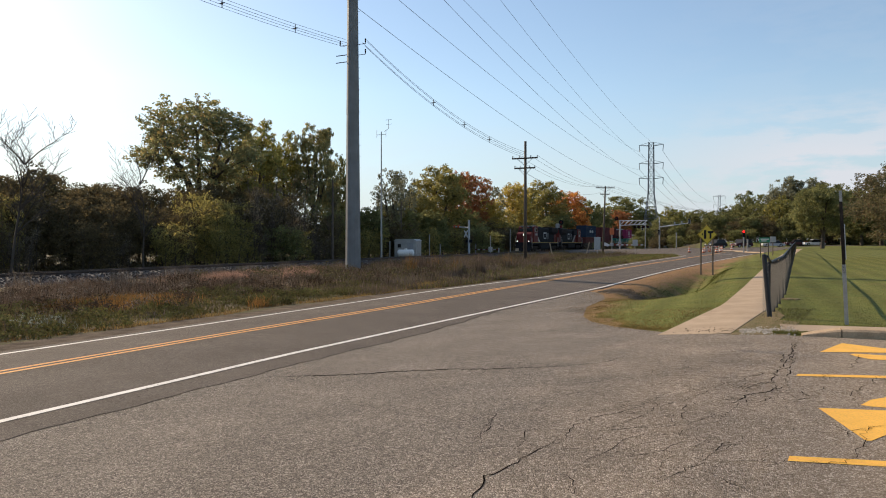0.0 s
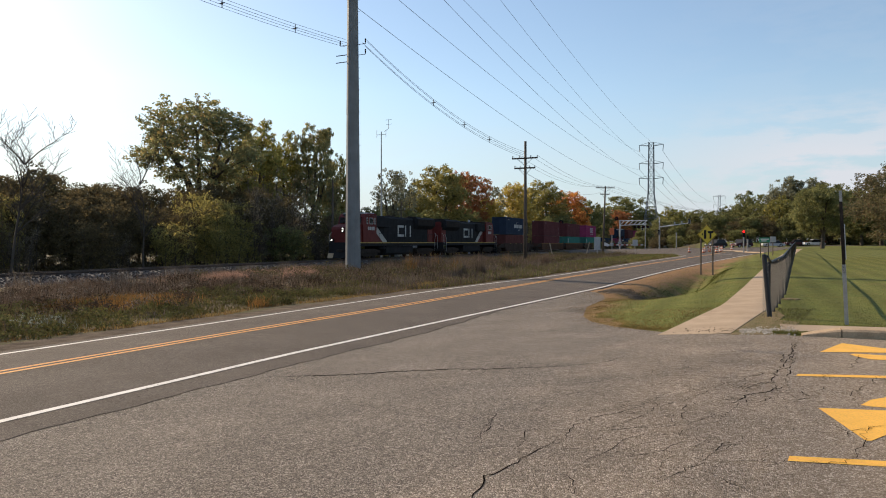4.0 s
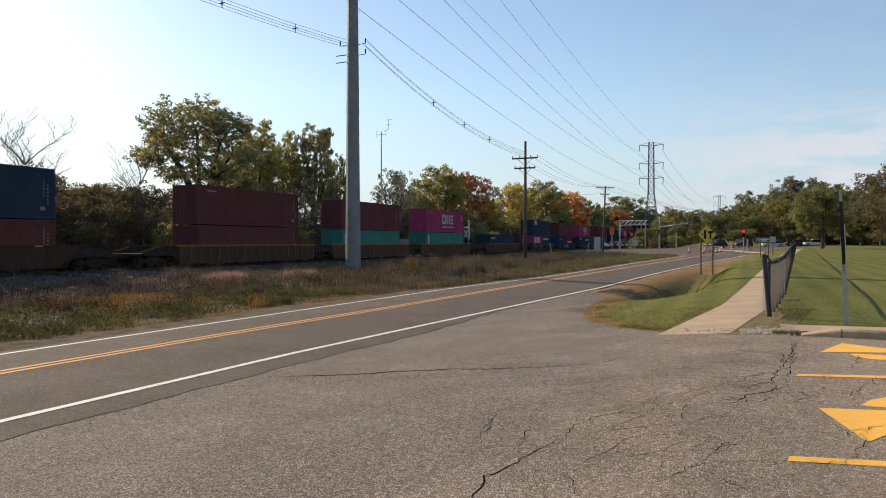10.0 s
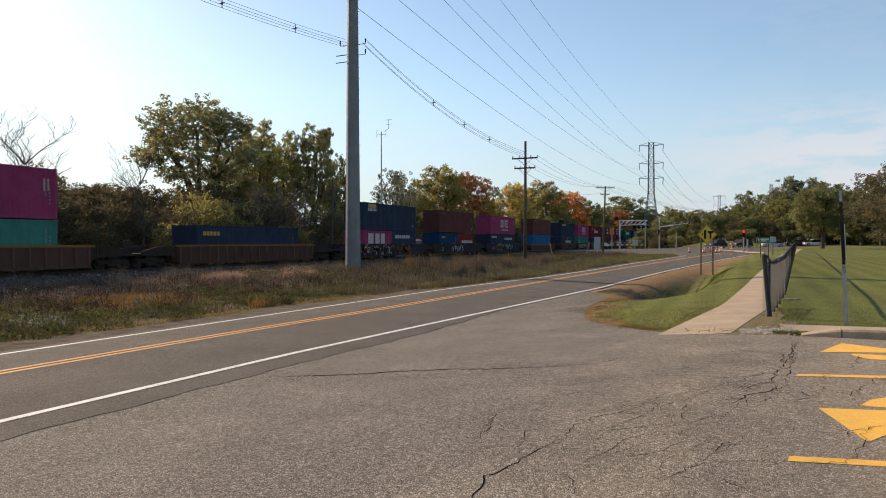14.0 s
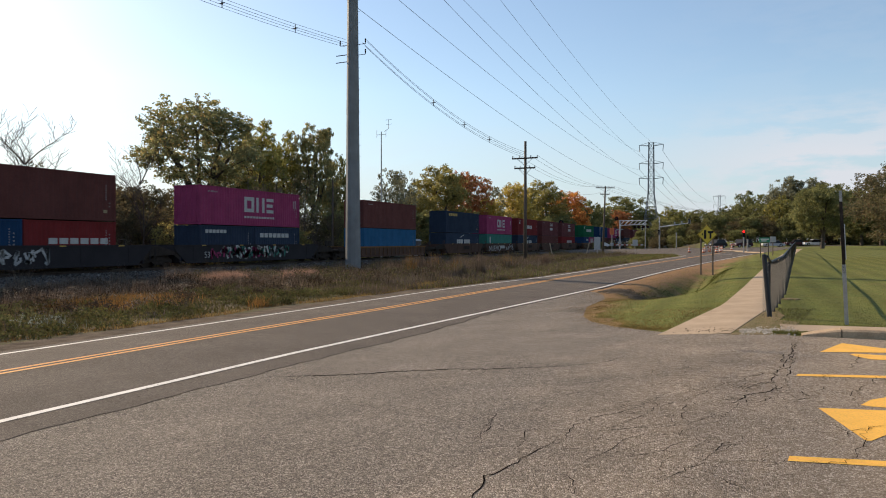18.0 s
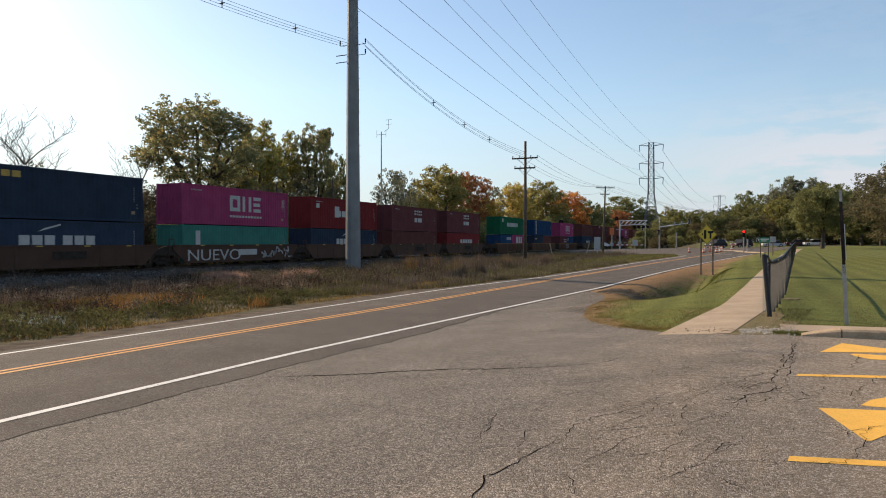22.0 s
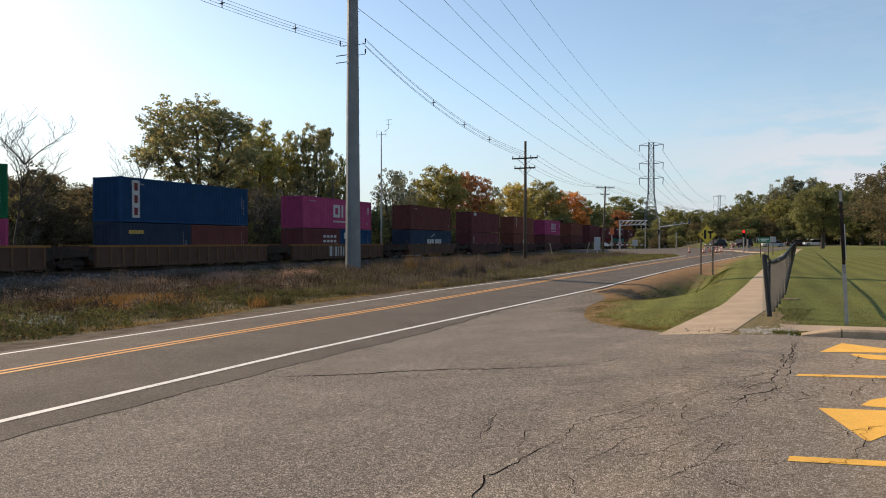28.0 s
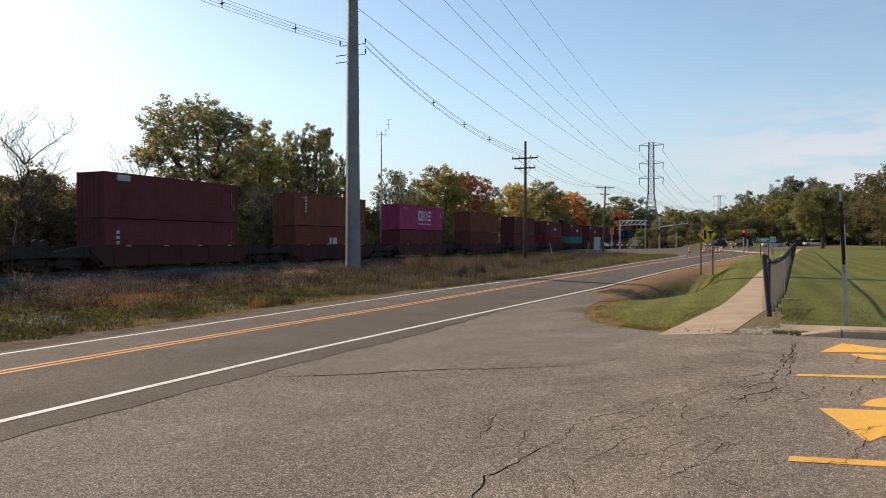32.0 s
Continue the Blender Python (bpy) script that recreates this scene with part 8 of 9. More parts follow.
part("vent", Shape().box(-1.1, -l / 2 - 0.03, 1.5, -0.6, -l / 2, 2.0), M_UNDER, t)
x, y = spot(718, 95.5)
t = thing("gas_tank", pose(x, y, land(x, y), 0, 0, 20), "white horizontal gas tank on two feet", "tank")
part("shell", Shape().tube((-0.9, 0, 0.75), (0.9, 0, 0.75), 0.5, n=20, caps=False).ball((-0.9, 0, 0.75), 0.5, 20, 10, sx=0.6).ball((0.9, 0, 0.75), 0.5, 20, 10, sx=0.6), M_TANK, t, smooth=True)
part("dome", Shape().tube((0, 0, 1.22), (0, 0, 1.42), 0.2, n=12), M_TANK, t)
for s in (-0.7, 0.7):
    part("foot", Shape().box(s - 0.1, -0.35, -0.1, s + 0.1, 0.35, 0.35), M_KERB, t)


# ---------------------------------------------------------------- level crossing and traffic signals
def lamp_head(parent, x, y, z, r=0.32, lit=False, face=-1):
    """A railway flasher: black target, hood and red lens."""
    part("target", Shape().tube((x, y, z), (x, y + 0.05 * face, z), r, n=20), M_BLACK, parent, "black round target")
    part("lens", Shape().tube((x, y + 0.05 * face, z), (x, y + 0.08 * face, z), r * 0.42, n=14), M_RED, parent, "red lens")
    part("hood", Shape().prism([(x - r * 0.5, z), (x - r * 0.5, z + r * 0.5), (x + r * 0.5, z + r * 0.5), (x + r * 0.5, z), (x + r * 0.45, z), (x + r * 0.45, z + r * 0.45), (x - r * 0.45, z + r * 0.45), (x - r * 0.45, z)], 1, y + 0.05 * face, y + 0.3 * face), M_BLACK, parent)


def cantilever(col, d, h, reach, label):
    x, y = spot(col, d)
    t = thing("crossing_signal", pose(x, y, street_z(x) - 0.05), label, "crossing signal", "level crossing signals")
    part("mast", Shape().tube((0, 0, 0), (0, 0, h), 0.2, 0.17, n=12), M_SIGNBACK, t)
    tr = Shape()
    for zz in (h - 0.15, h - 1.15):
        for yy in (-0.25, 0.25):
            tr.tube((0, yy, zz), (reach, yy, zz + (0.0 if zz > h - 0.5 else 0.25)), 0.075, n=6)
    k = 6
    for i in range(k):
        a, b = reach * i / k, reach * (i + 1) / k
        for yy in (-0.25, 0.25):
            tr.tube((a, yy, h - 1.12 + 0.22 * i / k), (b, yy, h - 0.15), 0.05, n=5)
        tr.tube((b, -0.25, h - 0.15), (b, 0.25, h - 0.15), 0.04, n=5)
    part("truss_arm", tr, M_SIGNWHITE, t, "white truss arm")
    for xx in (reach * 0.62, reach * 0.95):
        part("hanger", Shape().tube((xx, 0, h - 1.0), (xx, 0, h - 1.6), 0.05, n=6), M_SIGNBACK, t)
        lamp_head(t, xx - 0.4, 0, h - 1.5, 0.28)
        lamp_head(t, xx + 0.4, 0, h - 1.5, 0.28)
    lamp_head(t, -0.75, 0, h + 0.35, 0.42)
    lamp_head(t, -0.5, 0, 2.6, 0.3)
    lamp_head(t, 0.5, 0, 2.6, 0.3)
    part("crossbuck", Shape().box(-0.75, -0.26, h - 2.1, 0.75, -0.24, h - 1.9), M_SIGNBACK, t, at=pose(0, 0, 0))
    part("control_box", Shape().box(-0.35, -0.5, 0.9, 0.35, -0.15, 1.7, 0.03), M_SIGNBACK, t)
    return t, x, y


c1, cx, cy = cantilever(1097, 147, 6.3, 5.6, "white truss signal cantilever over the level crossing")
# gate with striped arm
x, y = spot(1083, 146)
t = thing("crossing_gate", pose(x, y, street_z(x) - 0.05), "lowered striped level-crossing gate arm", "crossing gate", "crossing gates")
part("mast", Shape().tube((0, 0, 0), (0, 0, 4.4), 0.09, n=10), M_GREYPOST, t)
part("signal_box", Shape().box(-0.42, -0.2, 3.2, 0.42, 0.2, 4.6, 0.04), M_ORANGE, t, "faded orange signal box")
part("motor_box", Shape().box(-0.3, -0.3, 0.8, 0.3, 0.3, 1.5, 0.03), M_SIGNBACK, t)
arm_n = 12
for i in range(arm_n):
    part("arm_band", Shape().box(0.4 + 0.5 * i, -0.06, 0.95, 0.9 + 0.5 * i, 0.06, 1.13), M_SIGNWHITE if i % 2 else M_BANDRED, t, "white band" if i % 2 else "red band")
part("counterweight", Shape().prism([(-1.7, 0.85), (-0.9, 0.7), (-0.35, 1.0), (-0.9, 1.3), (-1.5, 1.6), (-1.75, 1.3)], 1, -0.05, 0.05), M_SIGNWHITE, t, "white counterweight arm")

# far-side crossing mast with an arm
x, y = spot(830, 116)
t = thing("crossing_signal", pose(x, y, land(x, y), 0, 0, -20), "grey crossing mast with a short signal arm", "crossing signal", "level crossing signals")
part("mast", Shape().tube((0, 0, -0.3), (0, 0, 6.0), 0.2, 0.17, n=12), M_PALEMAST, t)
part("arm", Shape().tube((0, 0, 4.7), (-3.6, 0, 4.95), 0.10, n=8), M_PALEMAST, t)
for xx in (-2.4, -3.3):
    part("signal_head", Shape().box(xx - 0.22, -0.1, 4.7, xx + 0.22, 0.1, 5.2, 0.05), M_ORANGE, t, "faded signal head")
cb = Shape().prism([(-0.95, 3.2), (-0.75, 3.0), (0.0, 4.2), (-0.2, 4.3)], 1, -0.28, -0.24).prism([(-0.2, 3.0), (0.0, 3.2), (-0.75, 4.3), (-0.95, 4.2)], 1, -0.24, -0.2)
part("crossbuck", cb, M_SIGNWHITE, t, "white crossed boards")
part("signal_head", Shape().box(-0.7, -0.12, 2.2, 0.7, 0.12, 2.7, 0.05), M_BLACK, t)
x, y = spot(862, 117)
t = thing("crossing_gate", pose(x, y, land(x, y), 0, 0, 12), "lowered pale gate arm beyond the track", "crossing gate", "crossing gates")
for i in range(9):
    part("arm_band", Shape().box(-2.1 + 0.45 * i, -0.05, 0.95, -1.65 + 0.45 * i, 0.05, 1.1), M_SIGNBACK if i % 2 else M_RED, t)
part("post", Shape().tube((2.0, 0, 0), (2.0, 0, 1.3), 0.12, n=8), M_GREYPOST, t)

# block signal behind the track
x, y = spot(991, 168)
t = thing("railway_signal", pose(x, y, land(x, y)), "black round railway signal on a platform mast", "railway signal")
part("mast", Shape().tube((0, 0, 0), (0, 0, 7.0), 0.12, n=8), M_GREYPOST, t)
part("platform", Shape().box(-0.9, -0.5, 4.6, 0.7, 0.5, 4.7), M_SIGNBACK, t)
part("cabinet", Shape().box(-1.0, -0.4, 4.7, -0.1, 0.4, 6.3, 0.03), M_SIGNBACK, t)
lamp_head(t, 0.3, -0.1, 6.6, 0.6)
part("lower_head", Shape().box(0.05, -0.3, 4.8, 0.6, 0.1, 5.9, 0.05), M_RED, t)


def signal_head(parent, x, y, z, lit=None, back=False):
    # back heads are pale: sunlight on them is put into the colour
    b = part("signal_head", Shape().box(x - 0.2, y - 0.14, z - 0.55, x + 0.2, y + 0.14, z + 0.55, 0.05), M_PALEMAST if back else M_BLACK, parent, "three-lamp traffic signal")
    for i, zz in enumerate((0.36, 0.0, -0.36)):
        part("lens", Shape().tube((x, y - 0.14, z + zz), (x, y - 0.17, z + zz), 0.17, n=14), M_REDLAMP if (lit == i) else M_BLACK, b, "lit red lamp" if lit == i else "")
        part("visor", Shape().prism([(x - 0.17, z + zz - 0.02), (x - 0.17, z + zz + 0.17), (x + 0.17, z + zz + 0.17), (x + 0.17, z + zz - 0.02), (x + 0.15, z + zz - 0.02), (x + 0.15, z + zz + 0.15), (x - 0.15, z + zz + 0.15), (x - 0.15, z + zz - 0.02)], 1, y - 0.14, y - 0.34), M_BLACK, b)


x, y = spot(1167, 141)
t = thing("traffic_signal", pose(x, y, land(x, y), 0, 0, -8), "grey traffic signal mast with a long arm", "traffic signal", "traffic signals")
part("mast", Shape().tube((0, 0, -0.2), (0, 0, 6.6), 0.16, 0.12, n=10), M_GREYPOST, t)
# arm whiter than its mast: the sun on it is painted in
part("arm", Shape().tube((0, 0, 4.5), (6.0, 0, 5.25), 0.11, 0.07, n=8), M_SIGNWHITE, t)
signal_head(t, 5.9, -0.15, 5.55, None, True)
part("signal_head", Shape().box(2.9, -0.1, 4.9, 3.15, 0.1, 5.5, 0.03), M_GREYPOST, t)
part("signal_head", Shape().box(4.3, -0.1, 5.0, 4.55, 0.1, 5.6, 0.03), M_GREYPOST, t)
signal_head(t, 0.0, -0.25, 3.4, None, True)
for i, z in enumerate((5.6, 6.2)):
    part("sign_plate", Shape().box(-0.12, -0.2, z - 0.2, 0.12, -0.17, z + 0.2), M_SIGNWHITE, t, "small white plate")
x, y = spot(1142, 150)
t = thing("traffic_signal", pose(x, y, land(x, y)), "thin grey signal mast at the crossing", "traffic signal", "traffic signals")
part("mast", Shape().tube((0, 0, 0), (0, 0, 6.2), 0.1, 0.08, n=8), M_GREYPOST, t)
signal_head(t, -0.6, -0.1, 4.6, None, True)
x, y = spot(1197, 141)
t = thing("signal_post", pose(x, y, land(x, y)), "short grey signal post at the kerb", "post")
part("shaft", Shape().tube((0, 0, 0), (0, 0, 3.3), 0.1, n=8), M_GREYPOST, t)

x, y = spot(1316, 112)
z = land(x, y)
t = thing("traffic_signal", pose(x, y, z), "post-mounted traffic signal showing red", "traffic signal", "traffic signals")
part("mast", Shape().tube((0, 0, -0.2), (0, 0, 2.7), 0.11, n=10), M_GREYPOST, t)
signal_head(t, 0.0, -0.05, 3.05, 0)
x, y = spot(1323, 113)
t = thing("signal_post", pose(x, y, land(x, y)), "plain grey post beside the traffic signal", "post")
part("shaft", Shape().tube((0, 0, -0.2), (0, 0, 2.2), 0.12, n=10), M_GREYPOST, t)
part("head", Shape().box(-0.15, -0.15, 2.2, 0.15, 0.15, 2.75, 0.03), M_BLACK, t)


# ---------------------------------------------------------------- signs
def z_on(col, row, d):
    return EYE[2] - (row - 429) / 1219.0 * d


SD = 48.0
xa, ya = spot(1241, SD)
xb, yb = spot(1262, SD)
zc = z_on(1251, 415.5, SD)
base = thing("warning_sign", pose((xa + xb) / 2, (ya + yb) / 2, 0, 0, 0, math.degrees(TURN)), "yellow diamond warning sign with black junction symbol on two posts", "road sign")
hw = 0.415
for s, (px_, py_) in ((-1, (xa, ya)), (1, (xb, yb))):
    part("post", Shape().box(s * hw - 0.045, 0.02, land(px_, py_) - 0.5, s * hw + 0.045, 0.10, zc + 0.08), M_WOOD, base, "dark post")
dz = 0.70
part("sign_plate", Shape().prism([(0, zc - dz), (dz, zc), (0, zc + dz), (-dz, zc)], 1, -0.01, 0.015), M_SIGNYEL, base, "yellow diamond plate")
bs_ = Shape()
e_ = dz - 0.045
for e in ((0, zc - e_, e_, zc), (e_, zc, 0, zc + e_), (0, zc + e_, -e_, zc), (-e_, zc, 0, zc - e_)):
    bs_.prism(bar(e[0], e[1], e[2], e[3], 0.03), 1, -0.016, -0.01)
part("border", bs_, M_BLACK, base, "black border line")
part("symbol_bar", Shape().box(-0.23, -0.016, zc - 0.29, -0.07, -0.01, zc + 0.32), M_BLACK, base)
part("symbol_bar", Shape().box(-0.38, -0.016, zc - 0.05, -0.29, -0.01, zc + 0.10), M_BLACK, base)
part("symbol_tee", Shape().box(0.03, -0.016, zc + 0.10, 0.43, -0.01, zc + 0.25).box(0.16, -0.016, zc - 0.29, 0.29, -0.01, zc + 0.10), M_BLACK, base)


def post_sign(col, row, d, w, h, post_h, face, material, name, label, posts=1, turn=None):
    x, y = spot(col, d)
    z = z_on(col, row, d)
    t = thing(name, pose(x, y, 0, 0, 0, math.degrees(TURN) if turn is None else turn), label, "road sign", "road signs")
    for s in ((0,) if posts == 1 else (-w * 0.38, w * 0.38)):
        part("post", Shape().box(s - 0.04, 0.0, land(x, y) - 0.3, s + 0.04, 0.06, z + h * 0.4), M_WOOD if face else M_GREYPOST, t)
    part("sign_plate", Shape().box(-w / 2, -0.03, z - h / 2, w / 2, -0.005, z + h / 2, 0.0), material, t)
    return t


g = post_sign(1353, 425, 70, 1.05, 0.5, 2, True, M_SIGNGREEN, "road_sign", "green road sign on two dark posts", 2)
zz = z_on(1353, 425, 70)
part("sign_bars", Shape().box(-0.42, -0.036, zz + 0.03, 0.4, -0.03, zz + 0.13).box(-0.35, -0.036, zz - 0.15, 0.2, -0.03, zz - 0.05), M_SIGNWHITE, g, "pale bars of unreadable writing")
post_sign(1368, 424, 74, 0.62, 0.62, 2, True, M_SIGNBACK, "road_sign", "grey back of a square road sign")
post_sign(1057, 431, 108, 1.0, 2.0, 3, False, M_SIGNBACK, "road_sign", "tall grey back of a road sign")
post_sign(1124, 430, 112, 0.85, 1.0, 3, False, M_SIGNBACK, "road_sign", "grey back of a square road sign")

# slim sign post at the kerb, its plate seen edge-on
x, y = 1.84, 15.75
t = thing("sign_post", pose(x, y, land(x, y) + 0.05, 2, -2.6, math.degrees(TURN) - 33), "slim galvanised post with a dark sign seen edge-on", "road sign")
part("lower_post", Shape().prism([(-0.035, -0.02), (0.035, -0.02), (0.035, 0.02), (0.02, 0.02), (0.014, -0.005), (-0.014, -0.005), (-0.02, 0.02), (-0.035, 0.02)], 2, -0.2, 1.15), M_GREYPOST, t, "galvanised channel post")
part("upper_post", Shape().prism([(-0.028, -0.02), (0.028, -0.02), (0.028, 0.02), (-0.028, 0.02)], 2, 0.98, 2.4), M_UNDER, t, "dark brown upper post")
part("top_post", Shape().prism([(-0.026, -0.02), (0.026, -0.02), (0.026, 0.02), (-0.026, 0.02)], 2, 2.4, 2.62), M_GREYPOST, t, "galvanised channel post")
part("sign_plate", Shape().box(0.028, -0.12, 1.25, 0.04, 0.1, 1.95), M_BLACK, t, "dark plate edge")
part("sign_back", Shape().box(0.04, -0.12, 1.25, 0.046, 0.1, 1.95), M_SIGNBACK, t, "pale sign face")


# ---------------------------------------------------------------- fence
def fence_x(y):
    return 0.5 + 0.092 * (y - 16.7) if y < 23 else 1.08 + 0.0625 * (y - 23)


M_MESH = mat("fence_wire", (0.014, 0.015, 0.019), (0.010, 0.011, 0.014), 0.5, spec=0.3)
fence = thing("chain_link_fence", pose(0, 0, 0), "black chain-link fence with round posts beside the footpath", "fence")
FH = 1.2
y, i = 16.7, 0
prev = None
while y < 125:
    x = fence_x(y)
    z = land(x, y)
    hh = 1.36 if i == 0 else FH
    lean = 0.07 + 0.06 * max(0.0, 1 - i / 4)
    top_z = z + hh - (0.0 if i == 0 else 0.035)
    p = part("post", Shape().tube((x, y, z - 0.2), (x - lean, y, top_z), 0.052 if i == 0 else 0.044, n=10), M_FENCE, fence)
    part("cap", Shape().ball((x - lean, y, top_z), 0.044 if i == 0 else 0.034, 8, 5, sz=0.5), M_FENCE, p)
    if prev:
        px_, py_, pz_, ph_ = prev
        part("top_rail", Shape().tube((px_ - 0.07, py_, pz_ + ph_ - 0.03), (x - 0.07, y, z + hh - 0.03), 0.028, n=6), M_FENCE, fence)
        ms = Shape()
        n = 24 if y < 60 else 10
        for k in range(-n // 2, n):
            for sg in (1, -1):
                u0, u1 = k / n, (k + n * 0.48) / n
                if sg < 0:
                    u0, u1 = u1, u0
                z0_, z1_ = 0.05, FH - 0.05
                pts = []
                for u, q in ((u0, z0_), (u1, z1_)):
                    pts.append((u, q))
                (ua, qa), (ub, qb) = pts
                if ua != ub:
                    for lim in (0.0, 1.0):
                        if (ua - lim) * (ub - lim) < 0:
                            qm = qa + (qb - qa) * (lim - ua) / (ub - ua)
                            if (ua < 0 and lim == 0) or (ua > 1 and lim == 1):
                                ua, qa = lim, qm
                            else:
                                ub, qb = lim, qm
                if 0 <= ua <= 1 and 0 <= ub <= 1:
                    A = (px_ + (x - px_) * ua, py_ + (y - py_) * ua, pz_ + (z - pz_) * ua + qa)
                    B = (px_ + (x - px_) * ub, py_ + (y - py_) * ub, pz_ + (z - pz_) * ub + qb)
                    ms.tube(A, B, 0.0014, n=3, caps=False)
        part("mesh_panel", ms.mesh("mesh_panel", M_MESH, fix=False), M_MESH, fence)
    prev = (x, y, z, hh)
    y += 1.15 if y < 20 else (1.6 if y < 40 else 2.5)
    i += 1
# grey end panel of mesh turned across the path's side
ms = Shape()
x, y = fence_x(16.7), 16.7
z = land(x, y)
for k in range(-14, 16):
    for sg in (1, -1):
        za, zb = 0.05 + k * 0.085, 0.05 + k * 0.085 + sg * 0.3
        if 0 < za < 1.3 and 0 < zb < 1.3:
            ms.tube((x - 0.05, y - 0.03, z + za), (x - 0.16, y + 0.05, z + zb), 0.005, n=3, caps=False)
part("end_mesh", ms.mesh("end_mesh", M_GREYPOST, fix=False), M_GREYPOST, fence, "grey galvanised end mesh")


# ---------------------------------------------------------------- cars and cones at the junction
def car(name, x, y, z, turn, body_mat, L, H, label, suv):
    t = thing(name, pose(x, y, z, 0, 0, turn), label, "car", "cars at the junction")
    w = 0.92
    belt = H * 0.56
    part("body", Shape().prism([(-L / 2, 0.32), (-L / 2 + 0.05, 0.75), (-L / 2 + 0.25, belt - 0.1), (-L * 0.22, belt), (L / 2 - 0.35, belt), (L / 2, belt - 0.2), (L / 2, 0.35), (L / 2 - 0.2, 0.24), (-L / 2 + 0.2, 0.24)], 1, -w, w), body_mat, t)
    r0, r1 = (-L * 0.2, L / 2 - 0.25) if suv else (-L * 0.2, L * 0.36)
    s = Shape()
    lo = [(r0, -w + 0.03, belt), (r1, -w + 0.03, belt), (r1, w - 0.03, belt), (r0, w - 0.03, belt)]
    hi = [(r0 + 0.6, -w + 0.18, H), (r1 - (0.3 if suv else 0.7), -w + 0.18, H), (r1 - (0.3 if suv else 0.7), w - 0.18, H), (r0 + 0.6, w - 0.18, H)]
    s.add(lo + hi, [(0, 1, 5, 4), (1, 2, 6, 5), (2, 3, 7, 6), (3, 0, 4, 7), (4, 5, 6, 7)])
    part("windows", s, M_CARGLASS, t, "dark glass")
    part("roof", Shape().box(r0 + 0.55, -w + 0.16, H - 0.03, r1 - (0.25 if suv else 0.65), w - 0.16, H + 0.03, 0.02), body_mat, t)
    for sx in (-L * 0.31, L * 0.3):
        for sy in (-1, 1):
            wh = part("wheel", Shape().tube((sx, sy * (w - 0.2), 0.34), (sx, sy * (w + 0.01), 0.34), 0.34, n=18), M_RUBBER, t)
            part("rim", Shape().tube((sx, sy * (w + 0.005), 0.34), (sx, sy * (w + 0.025), 0.34), 0.2, n=14), M_SIGNBACK, wh)
    for sy in (-0.65, 0.65):
        part("headlight", Shape().box(-L / 2 - 0.01, sy - 0.2, 0.62, -L / 2 + 0.12, sy + 0.2, 0.8, 0.02), M_TANK, t)
        part("tail_light", Shape().box(L / 2 - 0.12, sy - 0.18, 0.7, L / 2 + 0.01, sy + 0.18, 1.0, 0.02), M_RED, t)
    return t


M_CARGLASS = mat("car_glass", (0.012, 0.013, 0.015), (0.01, 0.011, 0.012), 0.3, spec=0.3)
M_CARBLACK = mat("car_black", (0.012, 0.012, 0.014), (0.010, 0.010, 0.012), 0.45, spec=0.3)
M_CARPLUM = mat("car_dark_red", (0.055, 0.012, 0.016), (0.045, 0.01, 0.014), 0.45, spec=0.3)
M_CARSILVER = mat("car_silver", (0.42, 0.43, 0.44), (0.36, 0.37, 0.38), 0.45, metal=0.3)
M_CARWHITE = mat("car_white", (0.75, 0.75, 0.74), (0.68, 0.68, 0.67), 0.4)
for nm, col, d, rowb, turn, mt, L, H, lb, suv in (("suv", 1267, 141, 438.5, 8, M_CARBLACK, 4.6, 1.7, "black sport utility car waiting at the junction", True),
                                                  ("suv", 1312, 143, 438.0, 5, M_CARPLUM, 4.7, 1.7, "dark plum sport utility car waiting at the junction", True),
                                                  ("car", 1368, 150, 434.5, 0, M_CARSILVER, 4.6, 1.42, "silver saloon car on the cross street", False),
                                                  ("car", 1440, 156, 432.5, 0, M_CARWHITE, 4.4, 1.4, "white car on the cross street", False),
                                                  ("car", 1480, 160, 432.0, 0, M_CARBLACK, 4.4, 1.4, "dark car parked under the trees", False),
                                                  ("car", 1408, 158, 432.0, 0, M_CARPLUM, 4.4, 1.4, "dark red car on the cross street", False)):
    x, y = spot(col, d)
    car(nm, x, y, land(x, y) + 0.03, turn + math.degrees(TURN) * 0.6 + (28 if suv else 0), mt, L, H, lb, suv)

M_CONEWHITE = mat("cone_band", (0.72, 0.70, 0.66), (0.62, 0.6, 0.56), 0.6)


def barrel(col, d, h=1.0):
    x, y = spot(col, d)
    t = thing("traffic_cone", pose(x, y, land(x, y) + 0.03), "orange and white banded traffic cone on the road", "traffic cone", "traffic cones")
    part("base", Shape().box(-0.28, -0.28, 0, 0.28, 0.28, 0.07, 0.02), M_RUBBER, t)
    for i in range(5):
        a, b = 0.07 + (h - 0.07) * i / 5, 0.07 + (h - 0.07) * (i + 1) / 5
        part("band", Shape().tube((0, 0, a), (0, 0, b), 0.2 - 0.026 * i, 0.2 - 0.026 * (i + 1), n=12), M_CONEWHITE if i % 2 else M_ORANGE, t)


for col, d in ((1220, 118), (1245, 112), (1248, 118), (1275, 114), (1278, 120), (1295, 122), (1256, 120), (1268, 110)):
    barrel(col, d)


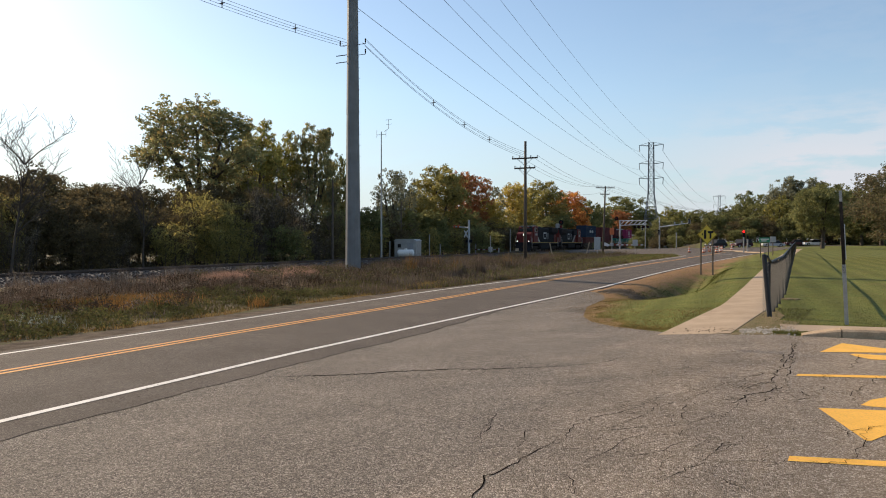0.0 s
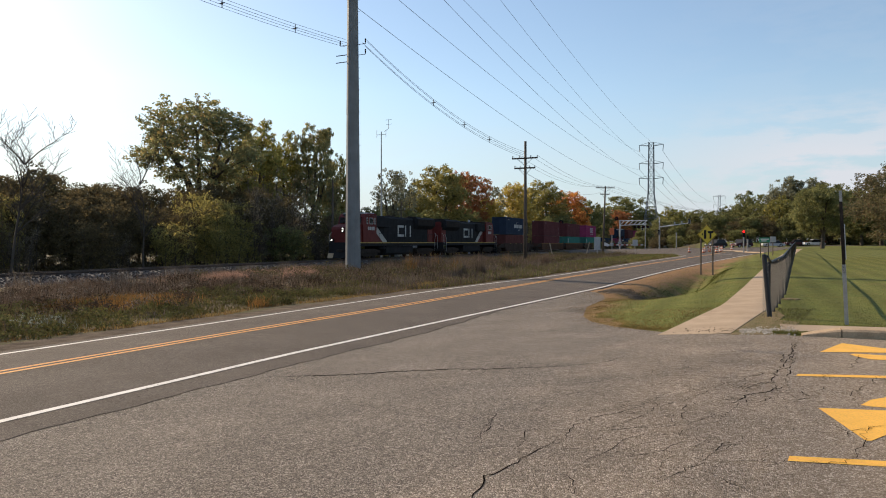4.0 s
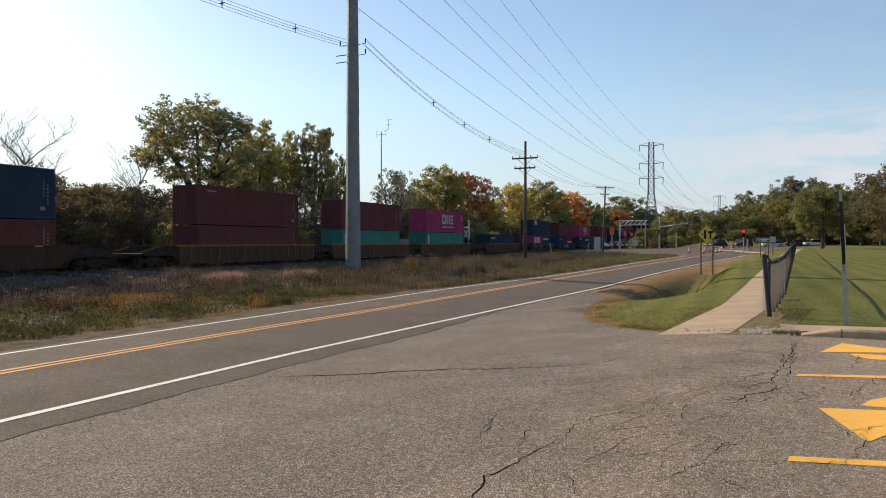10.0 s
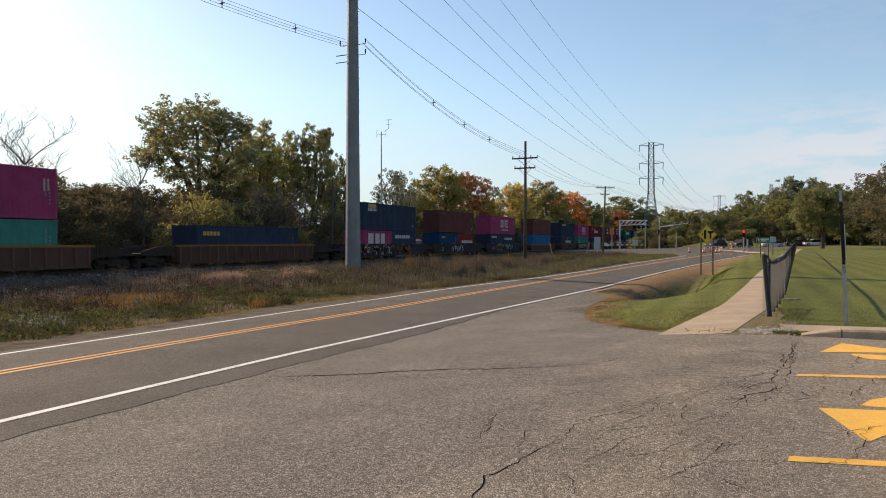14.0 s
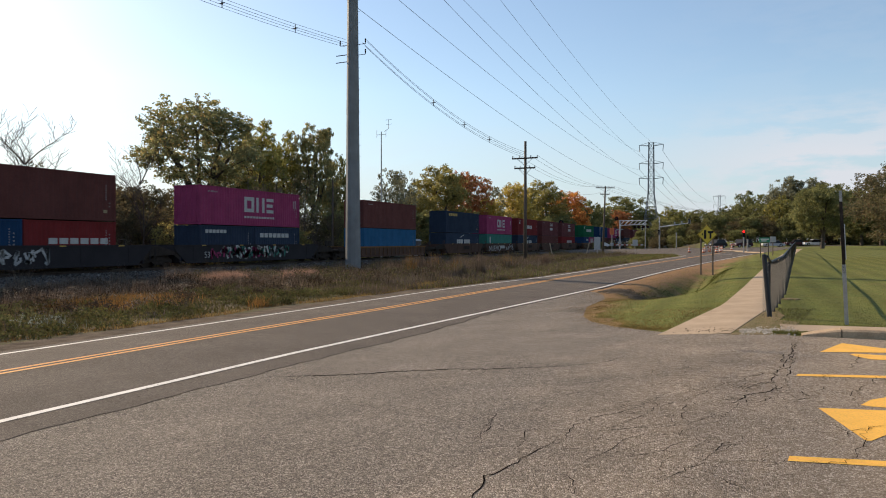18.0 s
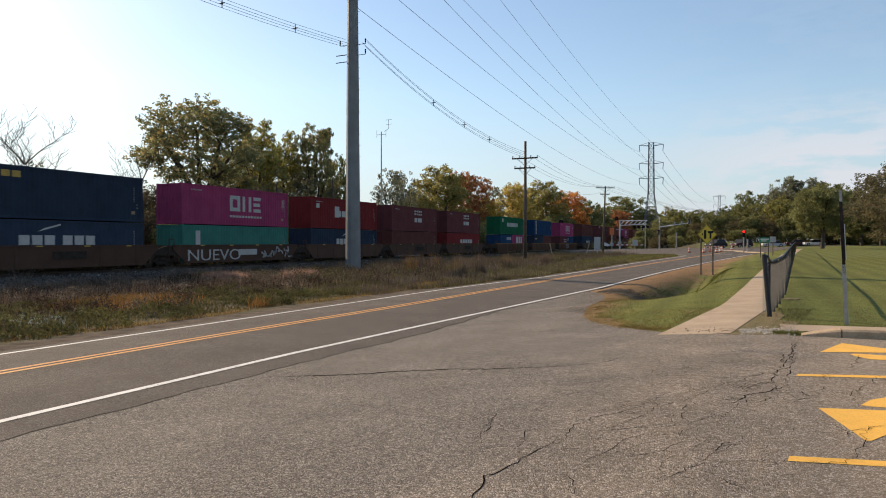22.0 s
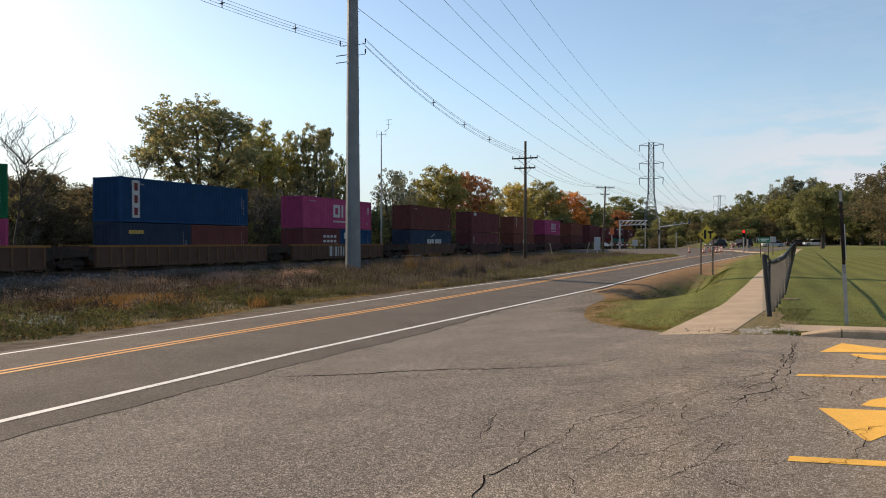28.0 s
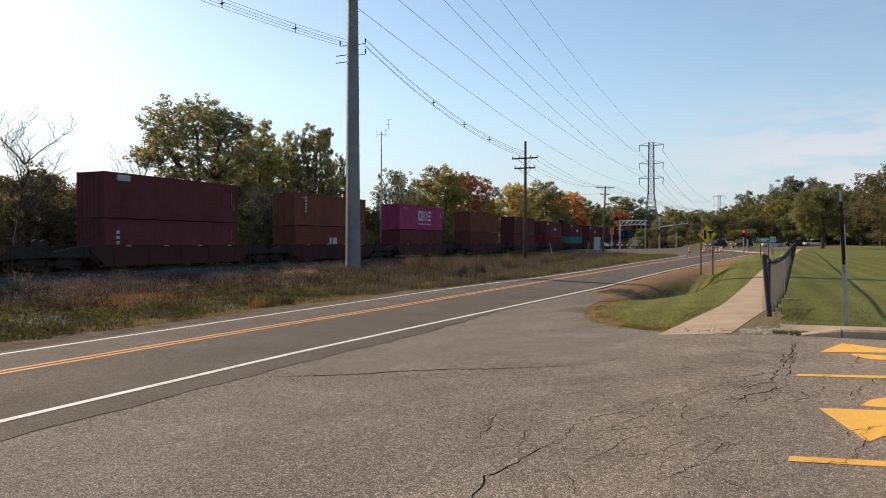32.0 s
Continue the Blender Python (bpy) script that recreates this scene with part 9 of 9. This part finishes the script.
def barricade(col, d):
    x, y = spot(col, d)
    t = thing("barricade", pose(x, y, land(x, y) + 0.03, 0, 0, math.degrees(TURN)), "folding barricade with orange and white striped boards", "barricade", "barricades")
    for s in (-0.55, 0.55):
        part("leg", Shape().path([(s, -0.35, 0), (s, 0, 1.15), (s, 0.35, 0)], 0.03, 5), M_GREYPOST, t)
    for z in (0.35, 0.85):
        for i in range(6):
            a = -0.62 + 0.207 * i
            part("stripe", Shape().prism([(a, z), (a + 0.207, z), (a + 0.207, z + 0.2), (a, z + 0.2)], 1, -0.06, -0.03), M_CONEWHITE if i % 2 else M_ORANGE, t)


for col, d in ((1254, 113), (1266, 115)):
    barricade(col, d)
# kerbed island beside the turn lane, and its marks
isl = Shape()
top_pts = [spot(c, d) for c, d in ((1264, 122), (1300, 121), (1335, 112), (1350, 101), (1352, 97), (1343, 104), (1330, 109), (1300, 116), (1264, 118))]
n_ = len(top_pts)
for h_ in (0.14, -0.2):
    isl.v += [(x, y, land(x, y) + h_) for x, y in top_pts]
isl.f += [tuple(range(n_))] + [(i, i + n_, (i + 1) % n_ + n_, (i + 1) % n_) for i in range(n_)]
solid("traffic_island", isl, M_CONCRETE, "low pale concrete kerb island beside the turn lane", "traffic island", "structure")
lane = Shape()
for (c0, d0), (c1_, d1) in (((1272, 100), (1296, 100)), ((1306, 97), (1322, 97))):
    xa, ya = spot(c0, d0)
    xb, yb = spot(c1_, d1)
    za = land(xa, ya) + 0.034
    lane.add([(xa, ya, za), (xb, yb, land(xb, yb) + 0.034), (xb, yb + 0.5, land(xb, yb + 0.5) + 0.034), (xa, ya + 0.5, land(xa, ya + 0.5) + 0.034)], [(0, 1, 2, 3)])
part("lane_mark", lane, M_WHITE, road, "white lane mark")
# bare patch on the lawn, dark stone in the verge
x, y = 1.15, 21.6
bp_ = Shape()
n_ = 18
bp_.v = [(x + 0.24 * math.cos(6.2832 * i / n_) * (0.8 + 0.3 * math.sin(i * 2.3)), y + 0.40 * math.sin(6.2832 * i / n_) * (0.8 + 0.25 * math.sin(i * 1.7)), land(x, y) + 0.022) for i in range(n_)]
bp_.v += [(a, b, c - 0.06) for a, b, c in bp_.v]
bp_.f = [tuple(range(n_))] + [(i, i + n_, (i + 1) % n_ + n_, (i + 1) % n_) for i in range(n_)]
solid("bare_patch", bp_, M_WORN, "bare pale earth patch in the lawn beside the fence", "bare earth", "structure")
x, y = spot(493, 46)
rk = Shape().ball((x, y, land(x, y) + 0.15), 0.4, 10, 6, sx=1.3, sy=0.8, sz=0.6)
solid("boulder", rk, M_UNDER, "dark boulder lying in the verge grass", "stone")
for col, d, h, ln in ((978, 105, 2.2, -12), (1037, 112, 2.4, 14)):
    x, y = spot(col, d)
    t = thing("stake", pose(x, y, land(x, y), 0, ln, 0), "leaning pale wooden stake by the track", "stake", "stakes by the track")
    part("shaft", Shape().box(-0.07, -0.05, -0.2, 0.07, 0.05, h), M_CONCRETE, t)


def motions():
    """The train runs past at an even pace."""
    for ob, y, z in MOVERS:
        q = ob.matrix_basis.to_quaternion().to_matrix().to_4x4()
        walk(ob, [(0.0, Matrix.Translation((TRACK_X, y, z)) @ q), (32.0, Matrix.Translation((TRACK_X, y - SPEED * 32.0, z)) @ q)])


motions()
